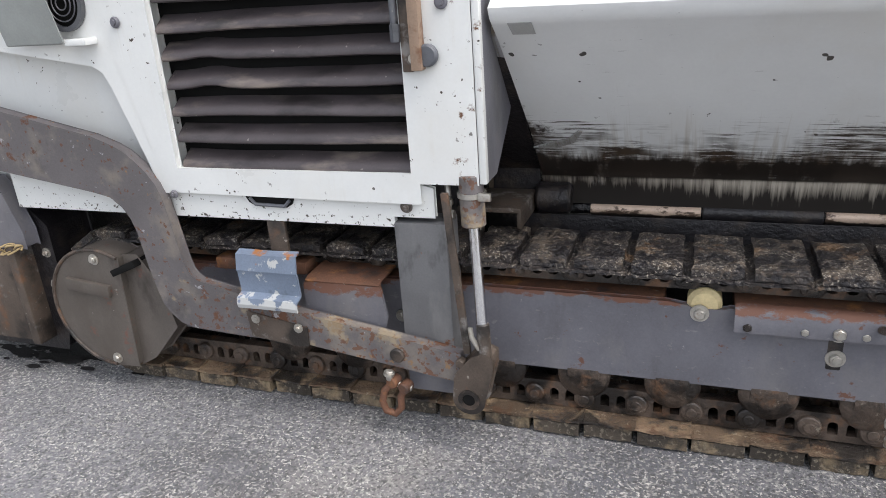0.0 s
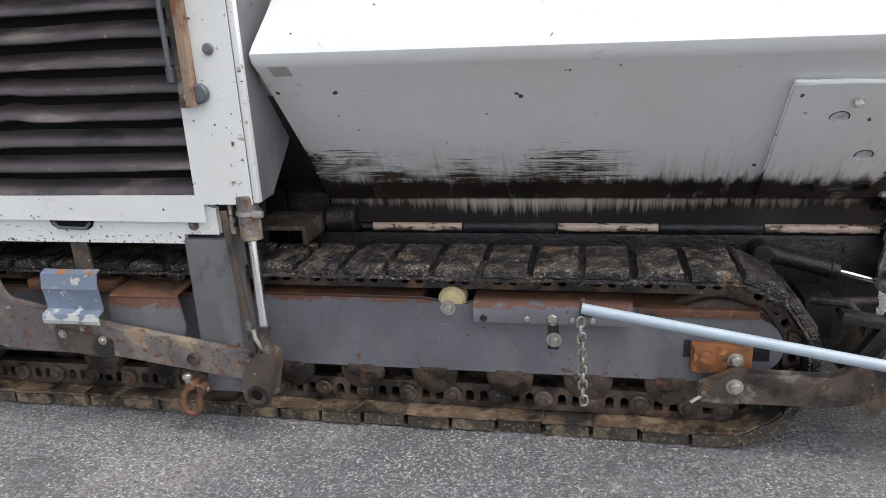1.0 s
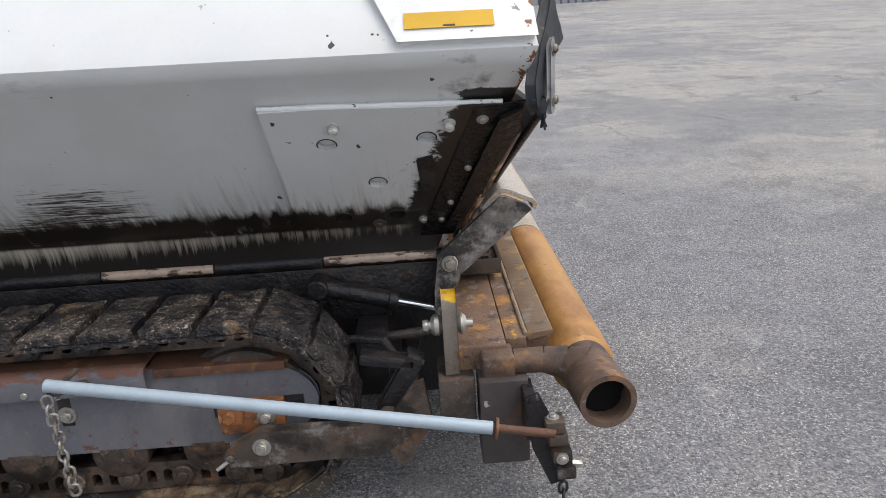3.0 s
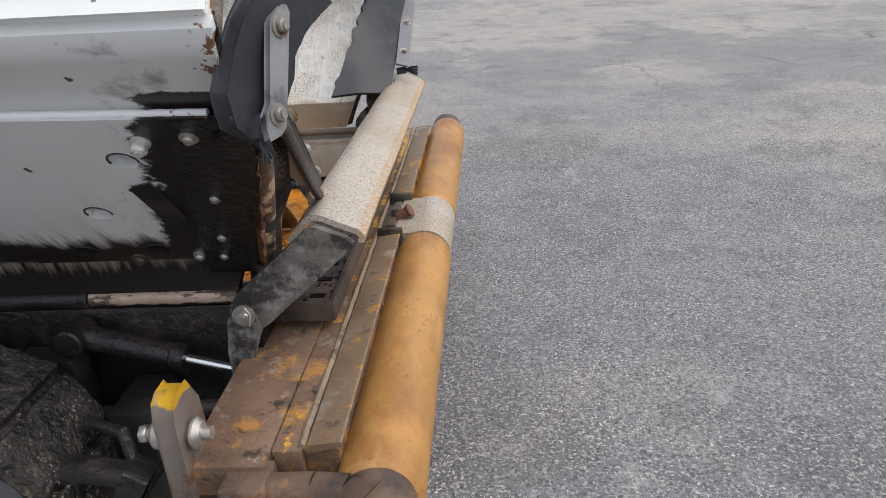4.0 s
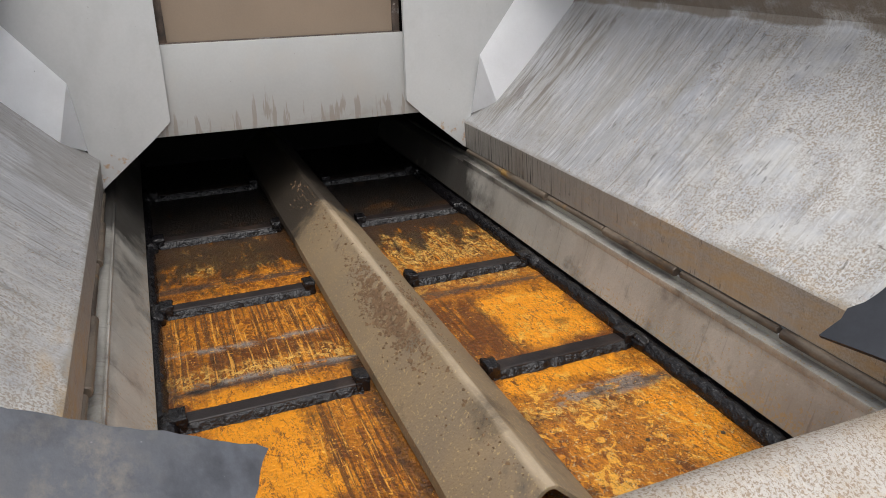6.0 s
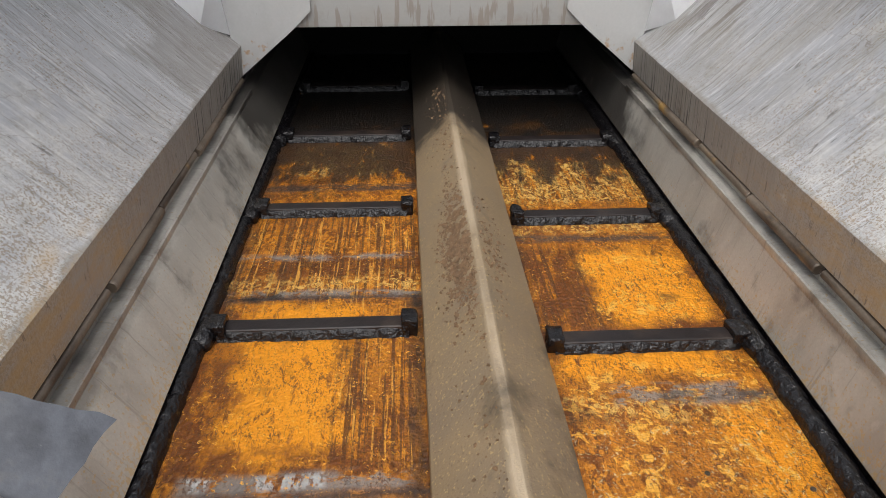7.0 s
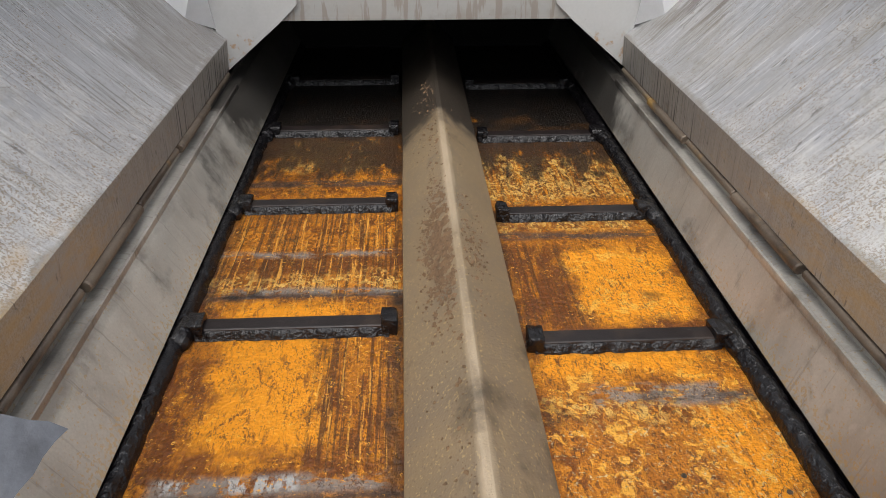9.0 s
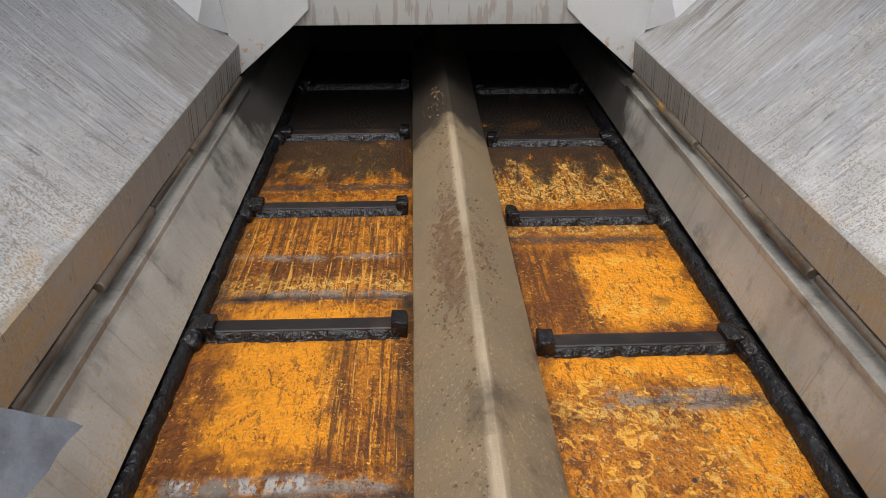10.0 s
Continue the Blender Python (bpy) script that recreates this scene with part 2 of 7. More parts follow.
torn_rubber = surf("torn_rubber", (0.020, 0.022, 0.027), 0.45, spec=0.35, var=0.25, vscale=6, bump=0.3, bscale=40, bdist=0.004, layers=[
    dict(col=(0.07, 0.075, 0.085), scale=6, lo=0.54, hi=0.70, amount=0.6, rough=0.5),
    dict(col=(0.16, 0.15, 0.14), scale=30, lo=0.70, hi=0.73, amount=0.6)])
shoe_mat = surf("shoe_mud", (0.052, 0.043, 0.040), 0.5, var=0.35, vscale=16, bump=1.0, bscale=60, bdist=0.018, per_piece=0.45, layers=[
    dict(col=(0.17, 0.13, 0.095), scale=16, lo=0.54, hi=0.63, amount=0.65, detail=10, roughness=0.75, rough=0.75, z=(0.592, 0.604, 0.06)),
    dict(col=(0.46, 0.41, 0.34), scale=110, lo=0.58, hi=0.62, amount=0.75, detail=4, gates=[(6, 0.36, 0.54, 4)], rough=0.8, z=(0.592, 0.604, 0.03)),
    dict(col=(0.24, 0.14, 0.07), scale=6, lo=0.60, hi=0.65, amount=0.6, offset=14, rough=0.7),
    dict(col=(0.011, 0.010, 0.013), scale=10, lo=0.47, hi=0.55, amount=0.88, offset=4, rough=0.28, detail=10, roughness=0.7)])
low_shoe_mat = surf("shoe_soil", (0.24, 0.16, 0.10), 0.8, var=0.28, vscale=16, bump=1.0, bscale=110, bdist=0.012, per_piece=0.9, layers=[
    dict(col=(0.40, 0.29, 0.18), scale=8, lo=0.52, hi=0.66, amount=0.8),
    dict(col=(0.50, 0.42, 0.31), scale=60, lo=0.62, hi=0.68, amount=0.5, offset=9),
    dict(col=(0.10, 0.045, 0.022), scale=14, lo=0.54, hi=0.62, amount=0.7, offset=19),
    dict(col=(0.014, 0.012, 0.011), scale=7, lo=0.50, hi=0.58, amount=0.92, offset=4, rough=0.4)])
link_mat = surf("link_steel", (0.085, 0.062, 0.048), 0.5, var=0.35, vscale=18, bump=0.7, bscale=80, bdist=0.006, layers=[
    dict(col=(0.17, 0.085, 0.042), scale=11, lo=0.54, hi=0.64, amount=0.75, rough=0.75),
    dict(col=(0.30, 0.26, 0.21), scale=34, lo=0.64, hi=0.68, amount=0.6, rough=0.6, offset=28),
    dict(col=(0.007, 0.0065, 0.0065), scale=8, lo=0.46, hi=0.56, amount=0.88, offset=8, rough=0.32)])
bright_steel = surf("hopper_steel", (0.46, 0.47, 0.485), 0.36, metal=0.5, var=0.08, vscale=5, bump=0.3, bscale=150, layers=[
    dict(col=(0.66, 0.665, 0.67), scale=60, stretch=(1, 0.05, 0.05), lo=0.50, hi=0.60, amount=0.5, rough=0.28),
    dict(col=(0.20, 0.185, 0.165), scale=100, stretch=(1, 0.04, 0.04), lo=0.54, hi=0.62, amount=0.6, rough=0.5, offset=63),
    # scoured, rust-speckled front
    dict(col=(0.74, 0.715, 0.65), scale=12, lo=0.56, hi=0.84, amount=0.6, metal=0.25, rough=0.4, x=(0.0, 1.0, 0.30), detail=12, roughness=0.75, offset=5),
    dict(col=(0.27, 0.20, 0.125), scale=190, lo=0.58, hi=0.62, detail=4, amount=0.7, metal=0.0, rough=0.75, gates=[(5, 0.38, 0.52, 2)], x=(0.0, 1.0, 0.09)),
    dict(col=(0.30, 0.20, 0.10), scale=60, lo=0.70, hi=0.73, detail=2, amount=0.7, metal=0.0, rough=0.75, offset=71),
    dict(col=(0.80, 0.80, 0.79), scale=150, stretch=(0.9, 0.10, 0.10), lo=0.60, hi=0.66, amount=0.5, offset=123, detail=4, rough=0.28),
    # wet dirt near the back
    dict(col=(0.22, 0.20, 0.175), scale=14, stretch=(1, 0.3, 0.3), lo=0.30, hi=0.50, amount=0.6, metal=0.2, rough=0.42, offset=17, detail=8, soft=0.012, wob=0.05, wscale=6, areas=[
        (("x", -0.8, -0.08), ("y", -1.0, -0.7), ("z", 0.745, 0.90)), (("x", -0.8, -0.30), ("y", -1.1, -0.7), ("z", 0.745, 1.0))]),
    dict(col=(0.13, 0.105, 0.085), scale=40, stretch=(1, 0.10, 0.10), lo=0.50, hi=0.58, amount=0.75, metal=0.1, rough=0.5, offset=27, soft=0.05, wob=0.08, areas=[
        (("x", -0.62, -0.25), ("y", 0.8, 1.3), ("z", 0.86, 1.2))]),
    # the bent foot of the lining, dull brown
    dict(col=(0.25, 0.225, 0.185), scale=9, stretch=(0.6, 1, 1), lo=0.60, hi=0.78, amount=0.72, metal=0.15, rough=0.6, offset=33, z=(0.760, 0.738, 0.42)),
    dict(col=(0.34, 0.30, 0.25), scale=60, stretch=(0.15, 1, 1), lo=0.86, hi=0.93, amount=0.6, offset=36, z=(0.760, 0.738, 0.28)),
    dict(col=(0.018, 0.015, 0.013), scale=90, stretch=(1, 0.03, 0.03), lo=0.93, hi=1.0, amount=0.9, metal=0.0, rough=0.6, offset=83, z=(0.772, 0.735, 0.28), x=(0.35, -0.1, 0.12)),
    # ochre rust that creeps up from the foot at the front
    dict(col=(0.46, 0.28, 0.085), scale=20, stretch=(0.35, 1, 1), lo=0.86, hi=1.08, amount=0.6, metal=0.0, rough=0.8, offset=41, z=(0.86, 0.72, 0.28), x=(0.0, 0.8, 0.18), detail=12, roughness=0.78),
    dict(col=(0.10, 0.085, 0.07), scale=150, stretch=(0.5, 0.12, 0.12), lo=0.64, hi=0.68, amount=0.6, offset=113, detail=4, rough=0.6),
    dict(col=(0.12, 0.085, 0.055), scale=34, stretch=(0.18, 1, 1), lo=0.70, hi=0.72, amount=0.8, metal=0.0, offset=91, detail=8),
    # far lining darker and browner, in broad ragged patches
    dict(col=(0.30, 0.265, 0.205), scale=7, stretch=(1, 0.5, 0.5), lo=0.42, hi=0.62, amount=0.42, metal=0.2, rough=0.5, offset=77, detail=10, roughness=0.7, soft=0.12, wob=0.1, wscale=4, areas=[(("x", -0.75, 0.65), ("y", 0.7, 1.4), ("z", 0.75, 1.24))]),
    # upper rim inside: brown shade under the inward-leaning lip, put into the colour
    dict(col=(0.19, 0.155, 0.115), scale=10, stretch=(0.6, 1, 1), lo=0.72, hi=0.90, amount=0.85, metal=0.0, rough=0.8, offset=24, detail=9, z=(1.222, 1.248, 0.4)),
    dict(kind="crack", col=(0.15, 0.105, 0.065), scale=1.5, lo=0.0, hi=0.0022, amount=0.6, warp=1.3)])
skirt_steel = surf("skirt_steel", (0.52, 0.50, 0.445), 0.40, metal=0.35, var=0.12, vscale=4, bump=0.25, bscale=120, layers=[
    dict(col=(0.28, 0.25, 0.21), scale=4, stretch=(1, 0.5, 0.5), lo=0.46, hi=0.64, amount=0.6),
    dict(col=(0.18, 0.155, 0.13), scale=90, stretch=(1, 0.06, 0.06), lo=0.58, hi=0.68, amount=0.4, offset=7),
    dict(col=(0.55, 0.53, 0.49), scale=22, lo=0.58, hi=0.66, amount=0.4, offset=37, detail=8),
    dict(col=(0.50, 0.32, 0.11), scale=110, lo=0.66, hi=0.74, detail=4, amount=0.6, metal=0.0, rough=0.8, z=(0.50, 0.44, 0.12), x=(0.0, 1.0, 0.08)),
    # shadow of the groove below the ledge, painted as a dark band
    dict(col=(0.10, 0.085, 0.07), scale=7, stretch=(0.5, 1, 1), lo=0.78, hi=1.0, amount=0.6, offset=13, z=(0.525, 0.570, 0.36)),
    # darker blotches towards the back end
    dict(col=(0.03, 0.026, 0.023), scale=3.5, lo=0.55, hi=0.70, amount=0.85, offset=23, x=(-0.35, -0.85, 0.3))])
LEFT, RIGHT = ("y", -0.70, 0.0), ("y", 0.1, 0.8)
orange_rust = surf("orange_rust", (0.18, 0.052, 0.005), 0.36, spec=0.35, var=0.25, vscale=9, bump=1.0, bscale=90, bdist=0.010, layers=[
    # orange scale all over, broken by darker pits
    dict(col=(0.40, 0.135, 0.008), scale=13, lo=0.44, hi=0.52, detail=11, roughness=0.74, amount=0.9),
    dict(col=(0.62, 0.235, 0.013), scale=48, stretch=(0.6, 1, 1), lo=0.51, hi=0.545, detail=7, amount=0.85, distortion=1.3, roughness=0.68, gates=[(4, 0.30, 0.52, 3)]),
    # bright even orange fields
    dict(col=(0.80, 0.30, 0.010), scale=70, stretch=(0.28, 1, 1), lo=0.40, hi=0.46, detail=8, amount=0.95, rough=0.5, offset=61, distortion=1.0, roughness=0.7, wob=0.07, soft=0.03, wscale=14, areas=[
        (("x", 0.60, 0.97), ("y", -0.50, -0.27)), (("x", 0.47, 0.60), ("y", -0.50, -0.22)), (("x", 0.24, 0.57), ("y", 0.35, 0.62)), (("x", 0.68, 0.78), ("y", 0.2, 0.60)), (("x", 0.90, 1.3), ("y", 0.50, 0.64))]),
    # red-brown fields
    dict(col=(0.13, 0.036, 0.006), scale=26, stretch=(0.16, 1, 1), lo=0.42, hi=0.49, detail=12, roughness=0.75, amount=0.85, rough=0.28, offset=71, wob=0.06, wscale=14, areas=[
        (("x", 0.66, 0.97), ("y", -0.62, -0.51)), (("x", 0.20, 0.58), ("y", 0.16, 0.345)), (("x", 0.585, 0.68), RIGHT), (("x", 0.24, 0.33), LEFT), (("x", 0.98, 1.03), LEFT), (("x", 0.0, 0.10), RIGHT)]),
    # streaks along the conveyor
    dict(col=(0.09, 0.030, 0.007), scale=60, stretch=(0.035, 1.4, 1), lo=0.50, hi=0.54, amount=0.85, rough=0.28, wob=0.05, wscale=16, detail=8, areas=[
        (("x", 0.57, 1.0), ("y", -0.28, -0.11)), (("x", -0.1, 0.44), LEFT), (("x", 0.20, 0.58), ("y", 0.16, 0.36)), (("x", -0.7, -0.08), RIGHT)]),
    dict(col=(0.74, 0.36, 0.055), scale=70, stretch=(0.06, 1.5, 1), lo=0.57, hi=0.60, amount=0.8, offset=15, wob=0.05, detail=8, areas=[
        (("x", 0.57, 1.0), ("y", -0.28, -0.11)), (("x", -0.1, 0.5), LEFT)]),
    # pale scale, crackled
    dict(col=(0.70, 0.43, 0.11), scale=40, stretch=(0.7, 1, 1), lo=0.50, hi=0.525, amount=0.9, offset=77, distortion=1.6, detail=8, roughness=0.72, wob=0.06, wscale=14, areas=[
        (("x", -0.42, -0.08), RIGHT), (("x", -0.60, -0.33), ("y", -0.52, -0.18)), (("x", 0.84, 0.90), RIGHT), (("x", 0.34, 0.40), LEFT), (("x", 0.06, 0.12), RIGHT)]),
    dict(col=(0.78, 0.40, 0.055), scale=22, lo=0.565, hi=0.58, amount=0.88, offset=33, distortion=1.1, detail=8, areas=[(("x", 0.72, 1.3), RIGHT), (("x", 0.25, 0.56), ("y", 0.35, 0.62))]),
    dict(col=(0.62, 0.55, 0.36), scale=55, lo=0.60, hi=0.625, amount=0.65, offset=88, distortion=2.4, detail=5, areas=[(("x", 0.92, 1.3), RIGHT)]),
    # bands of bare grey steel across the plates
    dict(col=(0.23, 0.215, 0.195), scale=26, stretch=(1.2, 0.5, 1), lo=0.46, hi=0.51, amount=0.85, rough=0.35, offset=28, detail=11, roughness=0.76, wob=0.012, soft=0.010, areas=[
        (("x", 1.015, 1.065), ("y", -0.56, -0.12)), (("x", 0.40, 0.435), LEFT), (("x", 0.615, 0.655), ("y", 0.27, 0.56)), (("x", 0.80, 0.865), ("y", 0.30, 0.62)), (("x", 0.215, 0.24), LEFT)]),
    dict(col=(0.055, 0.040, 0.035), scale=20, stretch=(1.6, 0.35, 1), lo=0.42, hi=0.49, amount=0.88, rough=0.3, offset=40, detail=11, roughness=0.75, wob=0.010, soft=0.010, areas=[
        (("x", 0.135, 0.175), RIGHT), (("x", 0.425, 0.45), LEFT), (("x", -0.25, -0.20), LEFT), (("x", 0.66, 0.675), RIGHT), (("x", 1.06, 1.085), LEFT), (("x", 0.83, 0.86), ("y", 0.4, 0.65))]),
    dict(col=(0.50, 0.51, 0.50), scale=30, stretch=(0.5, 1.0, 1), lo=0.44, hi=0.48, amount=0.9, rough=0.35, metal=0.4, offset=58, wob=0.008, soft=0.006, areas=[(("x", 1.018, 1.052), ("y", -0.42, -0.285)), (("x", 1.02, 1.05), ("y", -0.55, -0.50))]),
    # dark strips along the ridge's foot and beside the chain
    dict(col=(0.030, 0.020, 0.014), scale=12, stretch=(0.3, 1, 1), lo=0.40, hi=0.55, amount=0.85, offset=13, areas=[(("x", 0.45, 1.3), ("y", -0.125, -0.09)), (("x", -0.2, 1.3), ("y", 0.17, 0.19)), (("x", -0.2, 1.3), ("y", -0.60, -0.575))]),
    # fine crazing and pits
    dict(col=(0.075, 0.026, 0.007), scale=120, stretch=(0.6, 1, 1), lo=0.56, hi=0.585, amount=0.8, offset=93, distortion=1.6, detail=4, rough=0.28, gates=[(9, 0.40, 0.50, 5)]),
    dict(col=(0.92, 0.47, 0.065), scale=110, lo=0.62, hi=0.64, amount=0.85, offset=103, distortion=1.2, detail=4, gates=[(6, 0.40, 0.52, 15)]),
    # darker and smoother towards the tunnel, near-black at its end
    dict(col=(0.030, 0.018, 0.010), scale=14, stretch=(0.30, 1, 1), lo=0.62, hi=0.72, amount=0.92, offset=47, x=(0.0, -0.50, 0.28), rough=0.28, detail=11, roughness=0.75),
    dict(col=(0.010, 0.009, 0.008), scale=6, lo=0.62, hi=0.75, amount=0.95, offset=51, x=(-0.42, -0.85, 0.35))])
ridge_mat = surf("ridge_dust_highlight", (0.28, 0.205, 0.12), 0.55, metal=0.15, var=0.10, vscale=4, bump=0.7, bscale=160, layers=[
    dict(col=(0.21, 0.165, 0.115), scale=5, lo=0.46, hi=0.66, amount=0.7),
    dict(col=(0.50, 0.36, 0.17), scale=130, lo=0.62, hi=0.66, detail=2, amount=0.8),
    dict(col=(0.12, 0.085, 0.055), scale=150, lo=0.60, hi=0.66, detail=3, amount=0.5, offset=15),
    dict(col=(0.06, 0.055, 0.055), scale=5, lo=0.64, hi=0.76, amount=0.75, x=(0.95, 1.25, 0.18)),
    # highlight along the apex, put into the colour as a pale line
    dict(col=(0.60, 0.48, 0.33), scale=9, stretch=(0.2, 1, 1), lo=0.74, hi=1.0, amount=0.8, metal=0.4, rough=0.4, offset=25, z=(0.544, 0.558, 0.42)),
    # near-black blotches towards the back
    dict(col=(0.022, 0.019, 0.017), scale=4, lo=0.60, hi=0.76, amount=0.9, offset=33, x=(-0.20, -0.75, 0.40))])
defl_mat = surf("deflector_steel", (0.52, 0.485, 0.435), 0.36, metal=0.3, var=0.06, vscale=8, bump=0.45, bscale=160, layers=[
    dict(col=(0.40, 0.33, 0.245), scale=4, lo=0.44, hi=0.64, amount=0.7, y=(-0.6, 0.8, 0.10)),
    dict(col=(0.22, 0.145, 0.08), scale=230, lo=0.50, hi=0.58, detail=4, amount=0.78, rough=0.8, metal=0.0, distortion=0.8),
    dict(col=(0.42, 0.27, 0.11), scale=40, lo=0.55, hi=0.66, amount=0.5, offset=12, rough=0.7, detail=10, roughness=0.75),
    dict(col=(0.17, 0.14, 0.11), scale=5, stretch=(1, 0.5, 1), lo=0.56, hi=0.70, amount=0.6, offset=22, detail=10, roughness=0.7),
    dict(col=(0.42, 0.22, 0.06), scale=110, lo=0.96, hi=1.16, amount=0.75, metal=0.0, rough=0.8, offset=32, x=(1.672, 1.690, 0.34), z=(0.55, 0.75, 0.22))])
roller_mat = surf("roller_ochre", (0.44, 0.225, 0.065), 0.45, metal=0.15, var=0.14, vscale=5, bump=0.25, bscale=120, layers=[
    dict(col=(0.24, 0.10, 0.03), scale=4, stretch=(1, 0.6, 1), lo=0.46, hi=0.62, amount=0.85, detail=10, roughness=0.68),
    dict(col=(0.52, 0.33, 0.14), scale=18, stretch=(1, 0.2, 1), lo=0.56, hi=0.72, amount=0.5),
    dict(col=(0.62, 0.40, 0.16), scale=90, lo=0.66, hi=0.71, amount=0.7, offset=9),
    dict(col=(0.10, 0.05, 0.022), scale=80, stretch=(1, 0.5, 1), lo=0.62, hi=0.68, amount=0.6, offset=17)])
galv = surf("galvanised", (0.36, 0.43, 0.49), 0.5, metal=0.15, var=0.08, vscale=14, bump=0.05, layers=[
    dict(col=(0.02, 0.02, 0.02), scale=14, lo=0.72, hi=0.75, amount=0.9)])
zinc = surf("zinc_bolt", (0.50, 0.48, 0.44), 0.38, metal=0.8, var=0.12, vscale=40, bump=0.1, layers=[
    dict(col=(0.25, 0.16, 0.09), scale=30, lo=0.55, hi=0.7, amount=0.6, metal=0.1, rough=0.8)])
chrome = surf("chrome_rod", (0.75, 0.76, 0.78), 0.12, metal=1.0, var=0.03, bump=0.0)
dark_slat = surf("dark_slat", (0.066, 0.055, 0.058), 0.36, var=0.18, vscale=7, bump=0.15, layers=[
    dict(col=(0.27, 0.225, 0.19), scale=6, stretch=(0.5, 1, 2), lo=0.54, hi=0.70, amount=0.7, rough=0.6),
    dict(col=(0.38, 0.34, 0.31), scale=40, lo=0.68, hi=0.71, amount=0.6, offset=19),
    dict(col=(0.016, 0.014, 0.014), scale=9, stretch=(0.4, 1, 1), lo=0.54, hi=0.66, amount=0.8, offset=9)])
# near-black that puts the darkness of holes, slots and hollows into the colour
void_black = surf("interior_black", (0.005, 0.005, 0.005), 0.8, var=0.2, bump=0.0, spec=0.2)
# ---- mesh tools ----
def mesh():
    return bmesh.new()


def soften(bm, verts, width, seg=2):
    if width <= 0:
        return
    own = set(verts)
    edges = [e for e in bm.edges if e.verts[0] in own and e.verts[1] in own and len(e.link_faces) == 2 and e.calc_face_angle(0) > 0.45]
    bmesh.ops.bevel(bm, geom=edges, offset=width, segments=seg, profile=0.6, affect="EDGES", clamp_overlap=True)


def box(bm, a, b, bevel=0.0, m=None):
    made = bmesh.ops.create_cube(bm, size=1.0)["verts"]
    c, s = [(p + q) / 2 for p, q in zip(a, b)], [abs(q - p) for p, q in zip(a, b)]
    for v in made:
        v.co = Vector((c[0] + v.co.x * s[0], c[1] + v.co.y * s[1], c[2] + v.co.z * s[2]))
        if m is not None:
            v.co = m @ v.co
    soften(bm, made, bevel)
    return bm


def prism(bm, pts, axis, a, b, bevel=0.0, seg=2):
    """A plate of the outline pts, thick from a to b along axis. pts: (y, z), (x, z) or (x, y)."""
    def at(p, t):
        return {"x": (t, p[0], p[1]), "y": (p[0], t, p[1]), "z": (p[0], p[1], t)}[axis]
    lo, hi = [bm.verts.new(at(p, a)) for p in pts], [bm.verts.new(at(p, b)) for p in pts]
    n = len(pts)
    bm.faces.new(lo)
    bm.faces.new(hi[::-1])
    for i in range(n):
        bm.faces.new((lo[i], lo[(i + 1) % n], hi[(i + 1) % n], hi[i]))
    bm.normal_update()
    soften(bm, lo + hi, bevel, seg)
    return bm


def cyl(bm, p, q, r, n=20, r2=None, bevel=0.0):
    p, q = Vector(p), Vector(q)
    turn = (q - p).to_track_quat("Z", "Y").to_matrix().to_4x4()
    m = Matrix.Translation((p + q) / 2) @ turn
    made = bmesh.ops.create_cone(bm, cap_ends=True, segments=n, radius1=r, radius2=r if r2 is None else r2, depth=(q - p).length, matrix=m)["verts"]
    soften(bm, made, bevel, 1)
    return bm


def ring(bm, p, q, r, bore, n=28):
    """A tube wall from p to q with outer radius r and inner radius bore."""
    p, q = Vector(p), Vector(q)
    turn = (q - p).to_track_quat("Z", "Y").to_matrix()
    loops = []
    for c, rad in ((p, r), (q, r), (q, bore), (p, bore)):
        loops.append([bm.verts.new(c + turn @ Vector((math.cos(2 * math.pi * i / n) * rad, math.sin(2 * math.pi * i / n) * rad, 0))) for i in range(n)])
    for k in range(4):
        a, b = loops[k], loops[(k + 1) % 4]
        for i in range(n):
            bm.faces.new((a[i], a[(i + 1) % n], b[(i + 1) % n], b[i]))
    return bm


def sweep(bm, pts, r, n=10, closed=False):
    """A round bar along the points."""
    pts = [Vector(p) for p in pts]
    k, loops = len(pts), []
    side = None
    for i, p in enumerate(pts):
        a, b = (pts[i - 1], pts[(i + 1) % k]) if closed else (pts[max(0, i - 1)], pts[min(k - 1, i + 1)])
        d = (b - a).normalized()
        if side is None:
            side = d.orthogonal().normalized()
        side = (side - d * side.dot(d)).normalized()
        up = d.cross(side)
        loops.append([bm.verts.new(p + (side * math.cos(2 * math.pi * j / n) + up * math.sin(2 * math.pi * j / n)) * r) for j in range(n)])
    for i in range(k if closed else k - 1):
        a, b = loops[i], loops[(i + 1) % k]
        for j in range(n):
            bm.faces.new((a[j], a[(j + 1) % n], b[(j + 1) % n], b[j]))
    if not closed:
        bm.faces.new(loops[0][::-1])
        bm.faces.new(loops[-1])
    return bm


